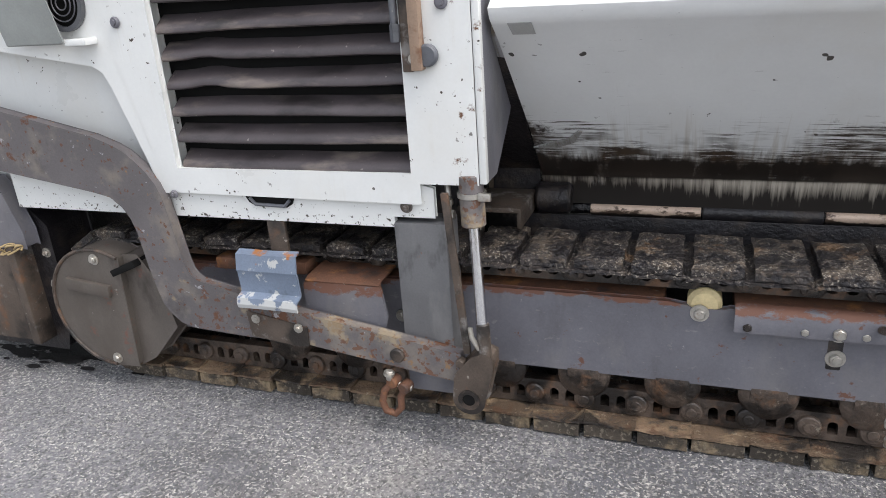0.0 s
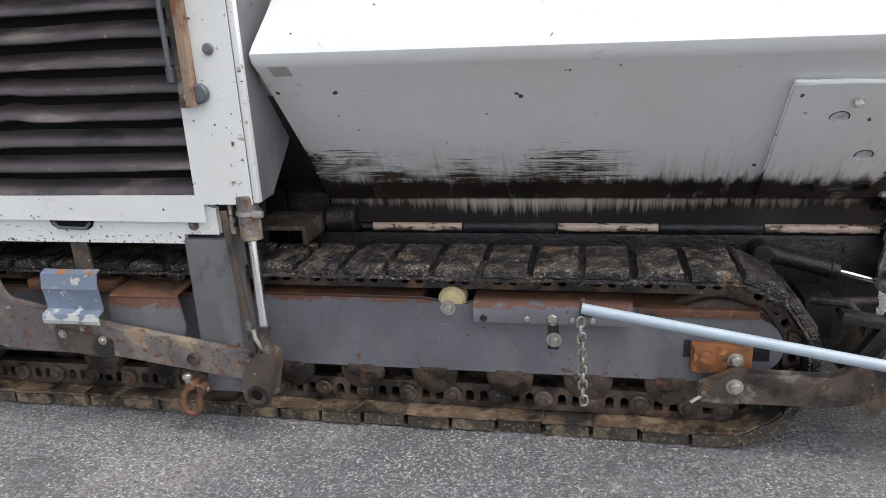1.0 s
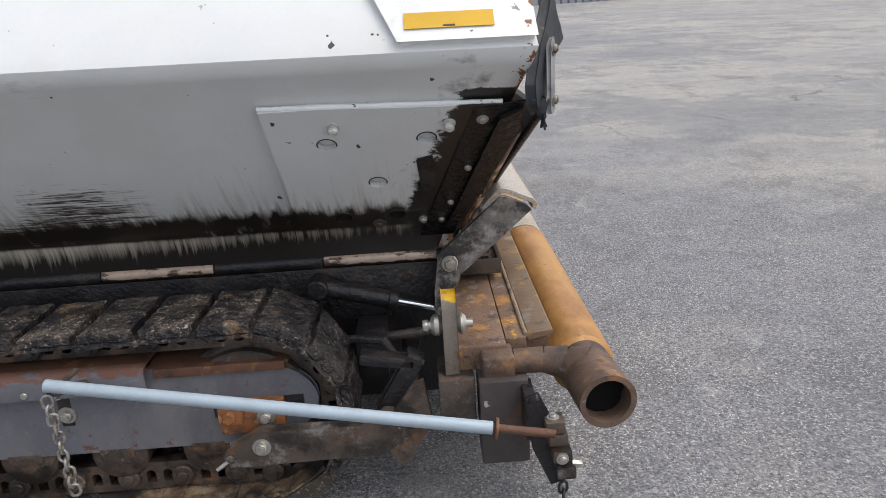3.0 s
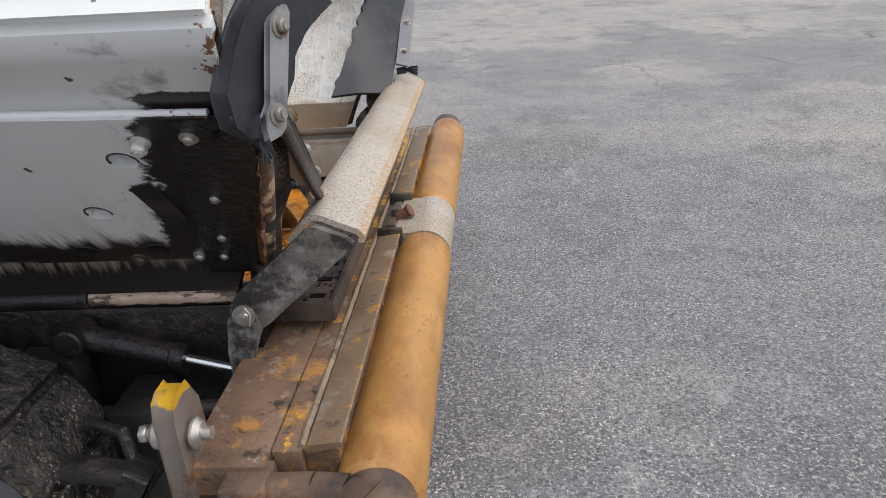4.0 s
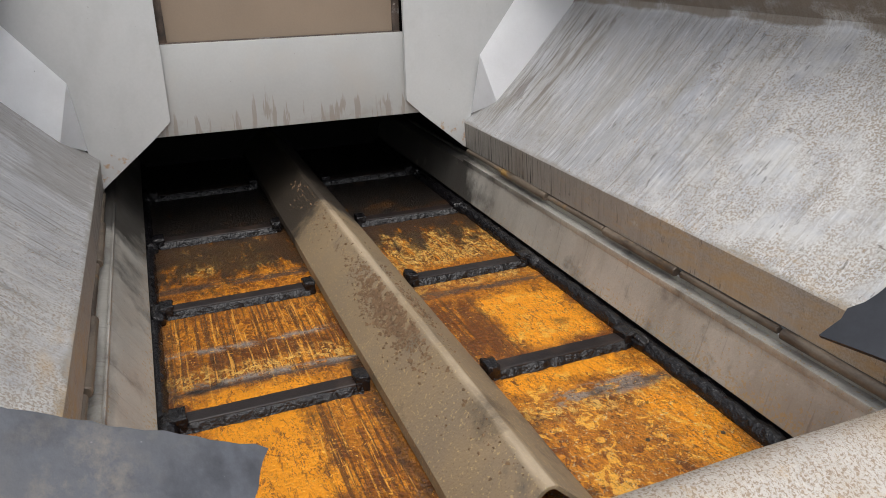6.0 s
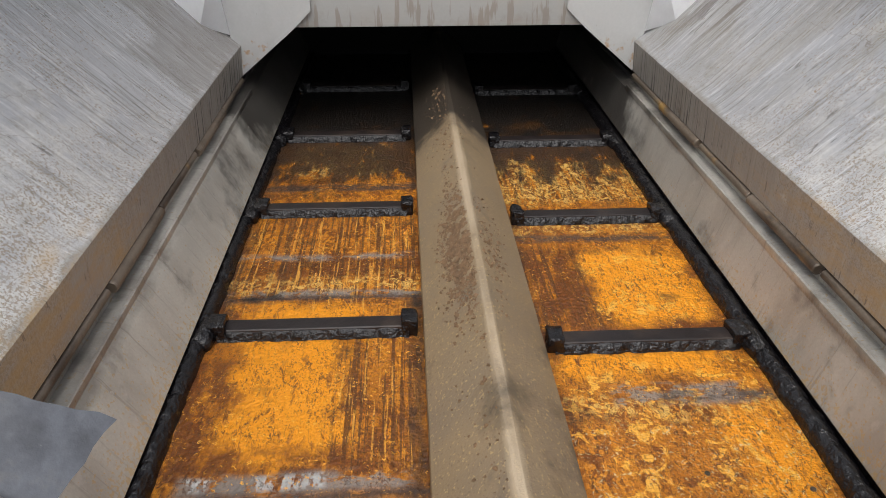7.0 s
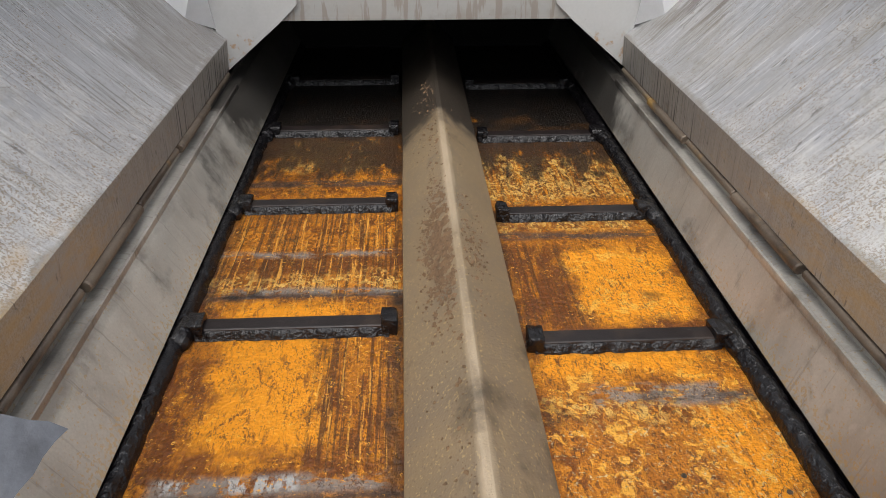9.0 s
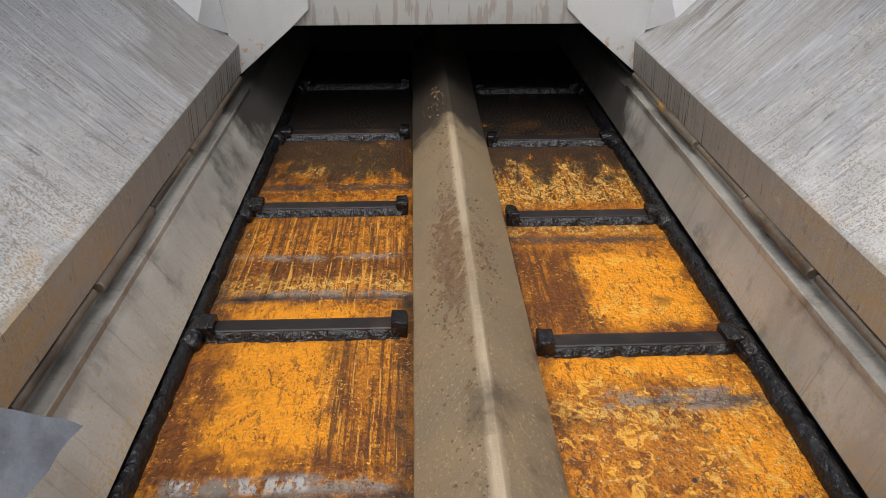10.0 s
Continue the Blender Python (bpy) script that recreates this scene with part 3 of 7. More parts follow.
def shell(bm, rows, thick, nx=1):
    """A bent plate: rows are lists of points across it, one list for each station; it is thick along its own normals."""
    grid = [[Vector(p) for p in r] for r in rows]
    h, w = len(grid), len(grid[0])
    nrm = [[None] * w for _ in range(h)]
    for i in range(h):
        for j in range(w):
            du = grid[min(i + 1, h - 1)][j] - grid[max(i - 1, 0)][j]
            dv = grid[i][min(j + 1, w - 1)] - grid[i][max(j - 1, 0)]
            nrm[i][j] = du.cross(dv).normalized()
    top = [[bm.verts.new(grid[i][j]) for j in range(w)] for i in range(h)]
    bot = [[bm.verts.new(grid[i][j] - nrm[i][j] * thick) for j in range(w)] for i in range(h)]
    for i in range(h - 1):
        for j in range(w - 1):
            bm.faces.new((top[i][j], top[i + 1][j], top[i + 1][j + 1], top[i][j + 1]))
            bm.faces.new((bot[i][j], bot[i][j + 1], bot[i + 1][j + 1], bot[i + 1][j]))
    for i in range(h - 1):
        bm.faces.new((top[i][0], bot[i][0], bot[i + 1][0], top[i + 1][0]))
        bm.faces.new((top[i][-1], top[i + 1][-1], bot[i + 1][-1], bot[i][-1]))
    for j in range(w - 1):
        bm.faces.new((top[0][j], top[0][j + 1], bot[0][j + 1], bot[0][j]))
        bm.faces.new((top[-1][j], bot[-1][j], bot[-1][j + 1], top[-1][j + 1]))
    return bm


def roughen(bm, amount, scale=30.0, keep=None):
    """Uneven, worn form."""
    for v in bm.verts:
        if keep is None or keep(v.co):
            v.co += Vector(noise.noise_vector(v.co * scale)) * amount


def finish(bm, name, material, smooth=35):
    bmesh.ops.recalc_face_normals(bm, faces=bm.faces[:])
    for f in bm.faces:
        f.smooth = True
    for e in bm.edges:
        e.smooth = len(e.link_faces) == 2 and e.calc_face_angle(0) < radians(smooth)
    data = bpy.data.meshes.new(name)
    bm.to_mesh(data)
    bm.free()
    data.materials.append(material)
    return data


def part(name, bm, material, parent=None, label="", smooth=35):
    ob = new(name, finish(bm, name, material, smooth))
    ob.parent = parent
    if label:
        ob["label"] = label
    return ob


def piece(name, data, parent, m):
    """One more object on a mesh that is there already."""
    ob = new(name, data)
    ob.parent = parent
    ob.matrix_basis = m
    return ob


def thing(name, at, label, category, group="", kind=""):
    ob = new(name)
    ob.location = at
    ob.empty_display_size = 0.1
    return tagged(ob, label, category, group, kind)


def facing(p, n):
    """A pose at p whose z axis points along n."""
    return Matrix.Translation(p) @ Vector(n).to_track_quat("Z", "Y").to_matrix().to_4x4()


def bolt_mesh(name, r, h, material, washer=1.45):
    bm = mesh()
    if washer:
        cyl(bm, (0, 0, -0.002), (0, 0, 0.004), r * washer, 20)
    cyl(bm, (0, 0, 0.003), (0, 0, h), r, 6, bevel=r * 0.14)
    cyl(bm, (0, 0, h - 0.001), (0, 0, h + r * 0.25), r * 0.55, 12)
    return finish(bm, name, material)


BOLT = bolt_mesh("bolt", 0.018, 0.017, zinc)
SMALL_BOLT = bolt_mesh("small_bolt", 0.011, 0.011, zinc)
WORN_BOLT = bolt_mesh("worn_bolt", 0.018, 0.017, surf("bolt_worn", (0.30, 0.28, 0.25), 0.45, metal=0.5, var=0.2, vscale=40, bump=0.1, layers=[dict(col=(0.14, 0.08, 0.04), scale=30, lo=0.5, hi=0.62, metal=0.0, rough=0.8)]))
DIRTY_BOLT = bolt_mesh("dirty_bolt", 0.013, 0.012, worn_brown)

# ---- ground ----
bm = mesh()
ys = [-60, -20, 6, 12, 25, 60, 110, 180]
gv = [[bm.verts.new((x, y, 0.0262 * max(0, y - 6))) for x in (-150, -40, 0, 10, 40, 90, 190)] for y in ys]
for a, b in zip(gv, gv[1:]):
    for i in range(6):
        bm.faces.new((a[i], a[i + 1], b[i + 1], b[i]))
tagged(part("ground", bm, asphalt), "worn grey asphalt yard with pale chippings", "ground", kind="structure")

# ---- the machine ----
paver = thing("asphalt_paver", (0, 0, 0), "white tracked asphalt paver, rusty and smeared with bitumen", "paver")
CY = 0.02        # the machine's middle line

# crawler track: loop of shoes
PITCH, TZ, FX, RX = 0.1616, 0.305, 0.80, -2.12


def on_loop(s):
    """Place and turn at the length s along the outside of the track, from the top front, going back."""
    straight, arc = FX - RX, math.pi * TZ
    s %= 2 * (straight + arc)
    if s < straight:
        return FX - s, 2 * TZ, math.pi
    s -= straight
    if s < arc:
        a = math.pi / 2 + s / TZ
        return RX + TZ * math.cos(a), TZ + TZ * math.sin(a), a + math.pi / 2
    s -= arc
    if s < straight:
        return RX + s, 0.0, 2 * math.pi
    a = -math.pi / 2 + (s - straight) / TZ
    return FX + TZ * math.cos(a), TZ + TZ * math.sin(a), a + math.pi / 2


def block_mesh(name, material, seed, L, W, z0, z1, wear, lip, nx=9, ny=14, dents=False):
    """A slab in its own x, y with an uneven outside at z1 and torn ends; its outside points down its own -z."""
    bm = mesh()
    top, bot = [], []
    for i in range(nx + 1):
        x = -L / 2 + L * i / nx
        rowt, rowb = [], []
        for j in range(ny + 1):
            y = -W / 2 + W * j / ny
            edge = min(1, min(i, nx - i) + 0.2) * min(1, min(j, ny - j) + 0.2)
            p = Vector((x * 30 + seed, y * 30, seed))
            lump = 0.0035 * noise.noise(p) + 0.0025 * noise.noise(p * 3.1)
            dent = 0.007 if dents and abs(abs(x) - 0.03) < 0.012 and abs(abs(y) - 0.06) < 0.016 else 0
            fray = wear * 0.009 * noise.noise(Vector((x * 40, seed, y * 9))) if j in (0, ny) else 0
            chew = wear * 0.006 * noise.noise(Vector((seed, x * 9, y * 40))) if i in (0, nx) else 0
            rowt.append(bm.verts.new((x + chew, y + fray, z1 + 0.007 * (1 - edge) + lump + dent)))
            rowb.append(bm.verts.new((x + chew * 0.6, y + fray * 1.5, z0 + (lip if i == nx else 0))))
        top.append(rowt)
        bot.append(rowb)
    for g, flip in ((top, 1), (bot, 0)):
        for i in range(nx):
            for j in range(ny):
                f = (g[i][j], g[i + 1][j], g[i + 1][j + 1], g[i][j + 1])
                bm.faces.new(f[::-1] if flip else f)
    for i in range(nx):
        for j in (0, ny):
            bm.faces.new((top[i][j], top[i + 1][j], bot[i + 1][j], bot[i][j]))
    for j in range(ny):
        for i in (0, nx):
            bm.faces.new((top[i][j], top[i][j + 1], bot[i][j + 1], bot[i][j]))
    return finish(bm, name, material, 50)


def link_mesh():
    """One forged side link: rail, foot and two arched windows, cut out of a single plate that lies in x and z."""
    outline = [(-0.104, 0.0), (0.080, 0.0), (0.080, 0.066), (0.086, 0.068), (0.086, 0.090), (-0.086, 0.090), (-0.086, 0.082), (-0.108, 0.070), (-0.116, 0.046)]
    loops = [outline]
    for xc in (-0.018, 0.032):
        loops.append([(xc - 0.014, 0.022), (xc + 0.014, 0.022)] + [(xc + 0.014 * math.cos(a), 0.050 + 0.014 * math.sin(a)) for a in [math.pi * k / 6 for k in range(7)]])
    bm = mesh()
    edges = []
    for lp in loops:
        vs = [bm.verts.new((x, -0.016, z)) for x, z in lp]
        edges += [bm.edges.new((a, b)) for a, b in zip(vs, vs[1:] + vs[:1])]
    made = bmesh.ops.triangle_fill(bm, use_beauty=True, edges=edges)
    faces = [g for g in made["geom"] if isinstance(g, bmesh.types.BMFace)]
    out = bmesh.ops.extrude_face_region(bm, geom=faces)
    for v in [g for g in out["geom"] if isinstance(g, bmesh.types.BMVert)]:
        v.co.y += 0.032
        v.co.y += 0.006 * (v.co.z > 0.067)
    return finish(bm, "track_link", link_mat, 30)


def pin_mesh():
    """The pin through both links, with its bosses turned as one stepped bar."""
    bm = mesh()
    prof = ((-0.094, 0.014), (-0.092, 0.016), (-0.088, 0.016), (-0.087, 0.029), (-0.083, 0.033), (-0.055, 0.033), (-0.054, 0.02), (0.054, 0.02), (0.055, 0.033), (0.083, 0.033), (0.087, 0.029), (0.088, 0.016), (0.092, 0.016), (0.094, 0.014))
    loops = [[bm.verts.new((-0.0808 + r * math.cos(2 * math.pi * k / 18), y, 0.046 + r * math.sin(2 * math.pi * k / 18))) for k in range(18)] for y, r in prof]
    for a, b in zip(loops, loops[1:]):
        for k in range(18):
            bm.faces.new((a[k], a[(k + 1) % 18], b[(k + 1) % 18], b[k]))
    bm.faces.new(loops[0])
    bm.faces.new(loops[-1][::-1])
    return finish(bm, "link_pin", link_mat, 35)


def crawler(yc):
    bm = mesh()
    cyl(bm, (FX, yc - 0.05, TZ), (FX, yc + 0.05, TZ), 0.215, 48, bevel=0.01)
    cyl(bm, (FX, yc - 0.085, TZ), (FX, yc + 0.085, TZ), 0.195, 48, bevel=0.006)
    body = part("idler_wheel", bm, worn_brown, paver, "rusty front idler wheel", smooth=40)
    bm = mesh()
    cyl(bm, (RX, yc - 0.05, TZ), (RX, yc + 0.05, TZ), 0.21, 40, bevel=0.008)
    part("drive_sprocket", bm, link_mat, paver)
    plates = {m: [block_mesh("track_shoe", m, 7 + k * 3.7, PITCH + 0.004, 0.28, -0.004, -0.018, 1.0, 0.008) for k in range(4)] for m in (low_shoe_mat, shoe_mat)}
    pads = {m: [block_mesh("rubber_pad", m, k * 5.1, PITCH - 0.026, 0.268, -0.017, -0.046, 0.9, 0.0, dents=True) for k in range(6)] for m in (shoe_mat,)}
    pads[pad_mat] = [block_mesh("rubber_pad", pad_mat, k * 5.1, PITCH - 0.016, 0.274, -0.017, -0.064, 0.9, 0.0, dents=True) for k in range(6)]
    link, pin = link_mesh(), pin_mesh()
    count = round(2 * (FX - RX + math.pi * TZ) / PITCH)
    for k in range(count):
        x, z, a = on_loop((k + 0.5) * PITCH + (FX - 0.05) % PITCH)
        turn = Matrix.Translation((x, yc, z)) @ Matrix.Rotation(-a, 4, "Y") @ Matrix.Translation((0, 0, 0.046))
        upper = z > 0.42 or x > 0.97
        if z < 0.2 and not upper:
            turn = turn @ Matrix.Translation((0, 0, 0.018))
        tilt = Matrix.Rotation(radians(random.uniform(-0.8, 0.8)), 4, "X") @ Matrix.Rotation(radians(random.uniform(-1, 1)), 4, "Y")
        if z < 0.2:
            tilt = Matrix.Translation((0, random.uniform(-0.012, 0.008), 0)) @ tilt @ Matrix.Rotation(radians(random.uniform(-2.5, 1)), 4, "X")
        shoe = piece("track_shoe", random.choice(plates[shoe_mat if upper else low_shoe_mat]), paver, turn @ tilt)
        piece("rubber_pad", random.choice(pads[shoe_mat if upper else pad_mat]), shoe, Matrix.Translation((0.0, random.uniform(-0.004, 0.004), 0)))
        seat_m = turn @ Matrix.Diagonal((1, 0.94, 0.58, 1)) if upper else turn
        for y in (-0.055, 0.055):
            piece("track_link", link, paver, seat_m @ Matrix.Translation((0, y, 0)))
        piece("link_pin", pin, paver, seat_m)


pad_mat = surf("pad_rubber", (0.085, 0.068, 0.052), 0.85, var=0.3, vscale=16, bump=1.0, bscale=130, bdist=0.01, per_piece=0.6, layers=[
    dict(col=(0.26, 0.225, 0.17), scale=70, lo=0.55, hi=0.62, detail=8, amount=0.7),
    dict(col=(0.30, 0.225, 0.14), scale=8, lo=0.50, hi=0.62, amount=0.8, offset=14),
    dict(col=(0.018, 0.016, 0.015), scale=6, lo=0.58, hi=0.66, amount=0.8, offset=24)])
crawler(-1.085)
crawler(1.085 + 2 * CY)

# crawler frame
arc = [(FX + 0.2 * math.cos(a), 0.345 + 0.125 * math.sin(a)) for a in [math.pi / 2 - math.pi * k / 14 for k in range(15)]]
bm = mesh()
prism(bm, [(-2.0, 0.22), (-2.0, 0.485), (-0.16, 0.478), (-0.11, 0.470), (-0.09, 0.463), (-0.03, 0.463), (0.0, 0.466), (0.008, 0.47), *arc], "y", -1.18, -1.155, 0.003)
frame_plate = part("crawler_frame", bm, grey_paint, paver, "long dark grey painted steel side plate of the crawler frame")
bm = mesh()
box(bm, (-2.0, -1.157, 0.225), (-0.17, -1.0, 0.481), 0.006)
part("frame_top", bm, rusty_steel, frame_plate, "rusty top of the crawler frame")
bm = mesh()
box(bm, (0.02, -1.157, 0.225), (0.86, -1.0, 0.466), 0.006)
box(bm, (0.53, -1.178, 0.462), (0.93, -1.0, 0.474), 0.003)
box(bm, (0.55, -1.19, 0.446), (0.92, -1.176, 0.474), 0.003)
part("frame_top", bm, rusty_steel, frame_plate, "rusty top of the crawler frame")
bm = mesh()
shell(bm, [[(x, y, z) for x in (0.02, 0.15, 0.28, 0.41, 0.535)] for y, z in ((-1.205, 0.418), (-1.205, 0.47), (-1.198, 0.481), (-1.19, 0.485), (-1.18, 0.486))], 0.008)
cover = part("frame_cover", bm, grey_paint, frame_plate, "bent grey cover plate with rusted holes")
bm = mesh()
shell(bm, [[(x, y, z) for x in (0.02, 0.15, 0.28, 0.41, 0.535)] for y, z in ((-1.179, 0.486), (-1.09, 0.487), (-1.01, 0.488))], 0.008)
part("cover_top", bm, rusty_steel, cover, "rusty top of the cover plate")
# flat black discs: the darkness of the rusted holes put into the colour
for x, r in ((0.10, 0.016), (0.165, 0.022), (0.34, 0.018), (0.46, 0.02)):
    bm = mesh()
    cyl(bm, (x, -1.10, 0.485), (x, -1.10, 0.4892), r, 18)
    part("cover_hole", bm, black_dirt_shade, cover, "dark hole rusted through the cover")
for x in (0.054, 0.198, 0.345, 0.41):
    piece("bolt", SMALL_BOLT if x > 0.1 else DIRTY_BOLT, cover, facing((x, -1.206, 0.434), (0, -1, 0)))
for x, z, m in ((-0.072, 0.452, BOLT), (0.281, 0.438, BOLT), (0.285, 0.348, BOLT), (0.854, 0.315, BOLT), (1.0, 0.44, DIRTY_BOLT)):
    if x < 0.99:
        piece("bolt", m, frame_plate, facing((x, -1.206 if z == 0.438 else -1.18 if x < 0.8 else -1.215, z), (0, -1, 0)))
bm = mesh()
box(bm, (0.262, -1.1815, 0.31), (0.302, -1.17, 0.46), 0.012)
part("adjusting_slot", bm, black_dirt_shade, frame_plate, "dark rusted slot")
bm = mesh()
cyl(bm, (-0.060, -1.172, 0.474), (-0.060, -1.10, 0.474), 0.048, 36, bevel=0.012)
part("carrier_roller", bm, surf("ivory_nylon", (0.66, 0.54, 0.30), 0.5, var=0.14, vscale=20, bump=0.1, layers=[dict(col=(0.30, 0.20, 0.09), scale=20, lo=0.55, hi=0.66, amount=0.6)]), frame_plate, "ivory coloured nylon carrier roller")
for k in range(9):
    bm = mesh()
    x = 0.665 - 0.267 * k
    cyl(bm, (x, -1.175, 0.195), (x, -1.0, 0.195), 0.082, 30, bevel=0.012)
    cyl(bm, (x, -1.178, 0.20), (x, -1.0, 0.20), 0.05, 24, bevel=0.012)
    box(bm, (x - 0.05, -1.182, 0.19), (x + 0.05, -1.15, 0.225), 0.006)
    part("track_roller", bm, link_mat, frame_plate, smooth=45)
bm = mesh()
box(bm, (0.72, -1.21, 0.262), (0.905, -1.178, 0.362), 0.005)
box(bm, (0.725, -1.235, 0.305), (0.79, -1.2, 0.36), 0.006)
cyl(bm, (0.757, -1.25, 0.333), (0.757, -1.2, 0.333), 0.02, 6, bevel=0.003)
tension = part("tension_block", bm, surf("tension_rust", (0.26, 0.10, 0.035), 0.8, var=0.25, vscale=14, bump=0.4, layers=[dict(col=(0.09, 0.05, 0.03), scale=9, lo=0.52, hi=0.62, amount=0.8), dict(col=(0.42, 0.20, 0.07), scale=20, lo=0.6, hi=0.66)]), frame_plate, "orange rusted track tensioner block")
bm = mesh()
box(bm, (0.70, -1.183, 0.305), (0.722, -1.17, 0.365))
part("tension_slot", bm, black_dirt_shade, frame_plate)
bm = mesh()
box(bm, (0.905, -1.183, 0.30), (0.96, -1.17, 0.36))
part("tension_slot", bm, black_dirt_shade, frame_plate)
bm = mesh()
prism(bm, [(0.745, 0.222), (0.755, 0.2), (0.80, 0.198), (1.16, 0.205), (1.215, 0.225), (1.235, 0.27), (1.225, 0.33), (1.195, 0.335), (1.165, 0.312), (1.12, 0.290), (0.845, 0.295), (0.80, 0.27), (0.752, 0.248)], "y", -1.272, -1.235, 0.006)
guard = part("scraper_arm", bm, worn_brown, paver, "scuffed grey scraper arm bolted to the crawler frame")
piece("bolt", BOLT, guard, facing((0.845, -1.272, 0.253), (0, -1, 0)))
piece("bolt", DIRTY_BOLT, guard, facing((0.755, -1.272, 0.226), (0, -1, 0)))
bm = mesh()
cyl(bm, (0.755, -1.275, 0.222), (0.715, -1.285, 0.198), 0.006, 8)
part("split_pin", bm, zinc, guard)
bm = mesh()
prism(bm, [(1.170, 0.268), (1.232, 0.165), (1.252, 0.172), (1.322, 0.293), (1.305, 0.406), (1.275, 0.395)], "y", -1.27, -1.235, 0.005)
prism(bm, [(1.185, 0.268), (1.238, 0.182), (1.25, 0.19), (1.285, 0.30), (1.27, 0.38)], "y", -1.235, -1.02, 0.006)
part("track_scraper", bm, link_mat, guard, "worn brown scraper blade in front of the track")
bm = mesh()
for (xa, za), (xb, zb) in (((1.145, 0.480), (1.285, 0.455)), ((1.288, 0.466), (1.195, 0.315))):
    run = Vector((xb - xa, 0, zb - za))
    box(bm, (-0.008, -0.024, -0.017), (run.length + 0.008, 0.024, 0.017), 0.008, Matrix.Translation((xa, -1.215, za)) @ run.to_track_quat("X", "Z").to_matrix().to_4x4())
sweep(bm, [(1.10, -1.05, 0.46), (1.2, -1.1, 0.47), (1.245, -1.16, 0.42), (1.22, -1.2, 0.36)], 0.014, 10)
part("scraper_bracket", bm, black_dirt_shade, guard, "bent black steel bracket")

# hopper wing: section from the hinge up, as (distance from the middle, height)
WING = [(0.785, 0.64), (0.79, 0.70), (0.805, 0.742), (0.84, 0.772), (0.98, 0.925), (1.12, 1.075), (1.255, 1.215), (1.305, 1.258), (1.325, 1.275), (1.332, 1.292), (1.322, 1.312), (1.25, 1.40), (1.13, 1.55), (1.05, 1.65)]
wing_dirt = [
    dict(col=(0.60, 0.585, 0.54), scale=3, lo=0.5, hi=0.7, amount=0.35),
    dict(col=(0.05, 0.045, 0.04), scale=30, lo=0.705, hi=0.72, detail=3.0, rough=0.7, gates=[(2.5, 0.42, 0.56, 3)]),
    dict(col=(0.06, 0.055, 0.05), scale=16, lo=0.735, hi=0.745, detail=2.0, rough=0.7, offset=51),
    dict(col=(0.40, 0.355, 0.29), scale=60, stretch=(1, 0.05, 0.05), lo=0.72, hi=0.95, amount=0.5, detail=3, z=(1.10, 0.80, 0.32)),
    dict(col=(0.055, 0.042, 0.033), scale=150, stretch=(0.035, 1, 1), lo=0.67, hi=0.71, offset=8, detail=5, roughness=0.75, z=(1.0, 0.94, 0.17), x=(0.40, 0.95, -0.30), rough=0.5, gates=[(3.2, 0.36, 0.52, 9)]),
    dict(col=(0.05, 0.036, 0.026), scale=60, stretch=(0.10, 1, 1), lo=0.71, hi=0.76, offset=58, detail=7, roughness=0.72, z=(0.965, 0.90, 0.26), x=(0.30, 0.95, -0.28), rough=0.5, gates=[(4.5, 0.40, 0.55, 29)]),
    dict(col=(0.085, 0.055, 0.032), scale=70, stretch=(1, 0.06, 0.06), lo=0.84, hi=1.12, amount=0.7, offset=12, z=(0.915, 0.815, 0.55), rough=0.5),
    dict(col=(0.022, 0.017, 0.014), scale=26, stretch=(1, 0.25, 0.25), lo=0.82, hi=1.04, offset=30, detail=8, z=(0.875, 0.800, 0.62), rough=0.38),
    dict(col=(0.028, 0.020, 0.016), scale=24, lo=0.78, hi=0.92, offset=66, detail=8, rough=0.4, lin=((-1, 0, 0.10), 0.56, 0.70, 0.45), z=(0.95, 1.12, -0.7)),
    dict(col=GRIME, scale=13, lo=0.86, hi=0.93, offset=36, detail=9, roughness=0.7, lin=((1, 0, -0.42), 0.84, 1.01, 0.62), z=(1.185, 1.215, -0.7), rough=0.36),
    dict(col=GRIME, scale=10, stretch=(0.35, 1, 1), lo=0.70, hi=0.95, offset=44, z=(0.722, 0.692, 0.5)),
    dict(col=(0.45, 0.405, 0.34), scale=90, stretch=(1, 0.05, 0.05), lo=0.85, hi=1.25, amount=0.92, offset=5, detail=5, z=(0.665, 0.725, 0.45), x=(-0.30, 0.05, 0.25), lin=((1, 0, 0), 0.35, 0.9, -0.2), rough=0.6, areas=[(("z", 0.655, 0.737),)], soft=0.005, wob=0.004, wscale=20),
    dict(col=(0.20, 0.085, 0.04), scale=30, lo=0.84, hi=0.87, offset=74, detail=9, rough=0.8, lin=((1, 0, -0.40), 1.055, 1.112, 0.34), z=(1.14, 1.18, 0.0)),
    dict(col=GRIME, scale=6, lo=0.86, hi=1.02, offset=54, z=(0.80, 0.765, 0.25), x=(0.95, 1.25, 0.26), rough=0.4)]
wing_paint = surf("wing_paint", (0.665, 0.675, 0.675), 0.35, var=0.03, bump=0.04, bscale=60, coat=0.15, layers=wing_dirt)


def wing_ends(d, z):
    """Where the wing begins and ends at a height."""
    if z < 1.3:
        return -0.60 - 0.035 * max(0, (z - 0.90) / 0.40), 1.385 + 0.245 * (z - 0.66) / 0.62
    return -0.63 + 0.25 * (z - 1.3), 1.63 - 0.06 * (z - 1.3)


def wing_lean(x, z):
    """How far the wing leans in, and how much its rim rises, towards the back."""
    k, up = (1.3 - x) / 1.9, (z - 0.64) / 0.65
    return -(0.016 + 0.044 * k) * up, 0.020 * k * up


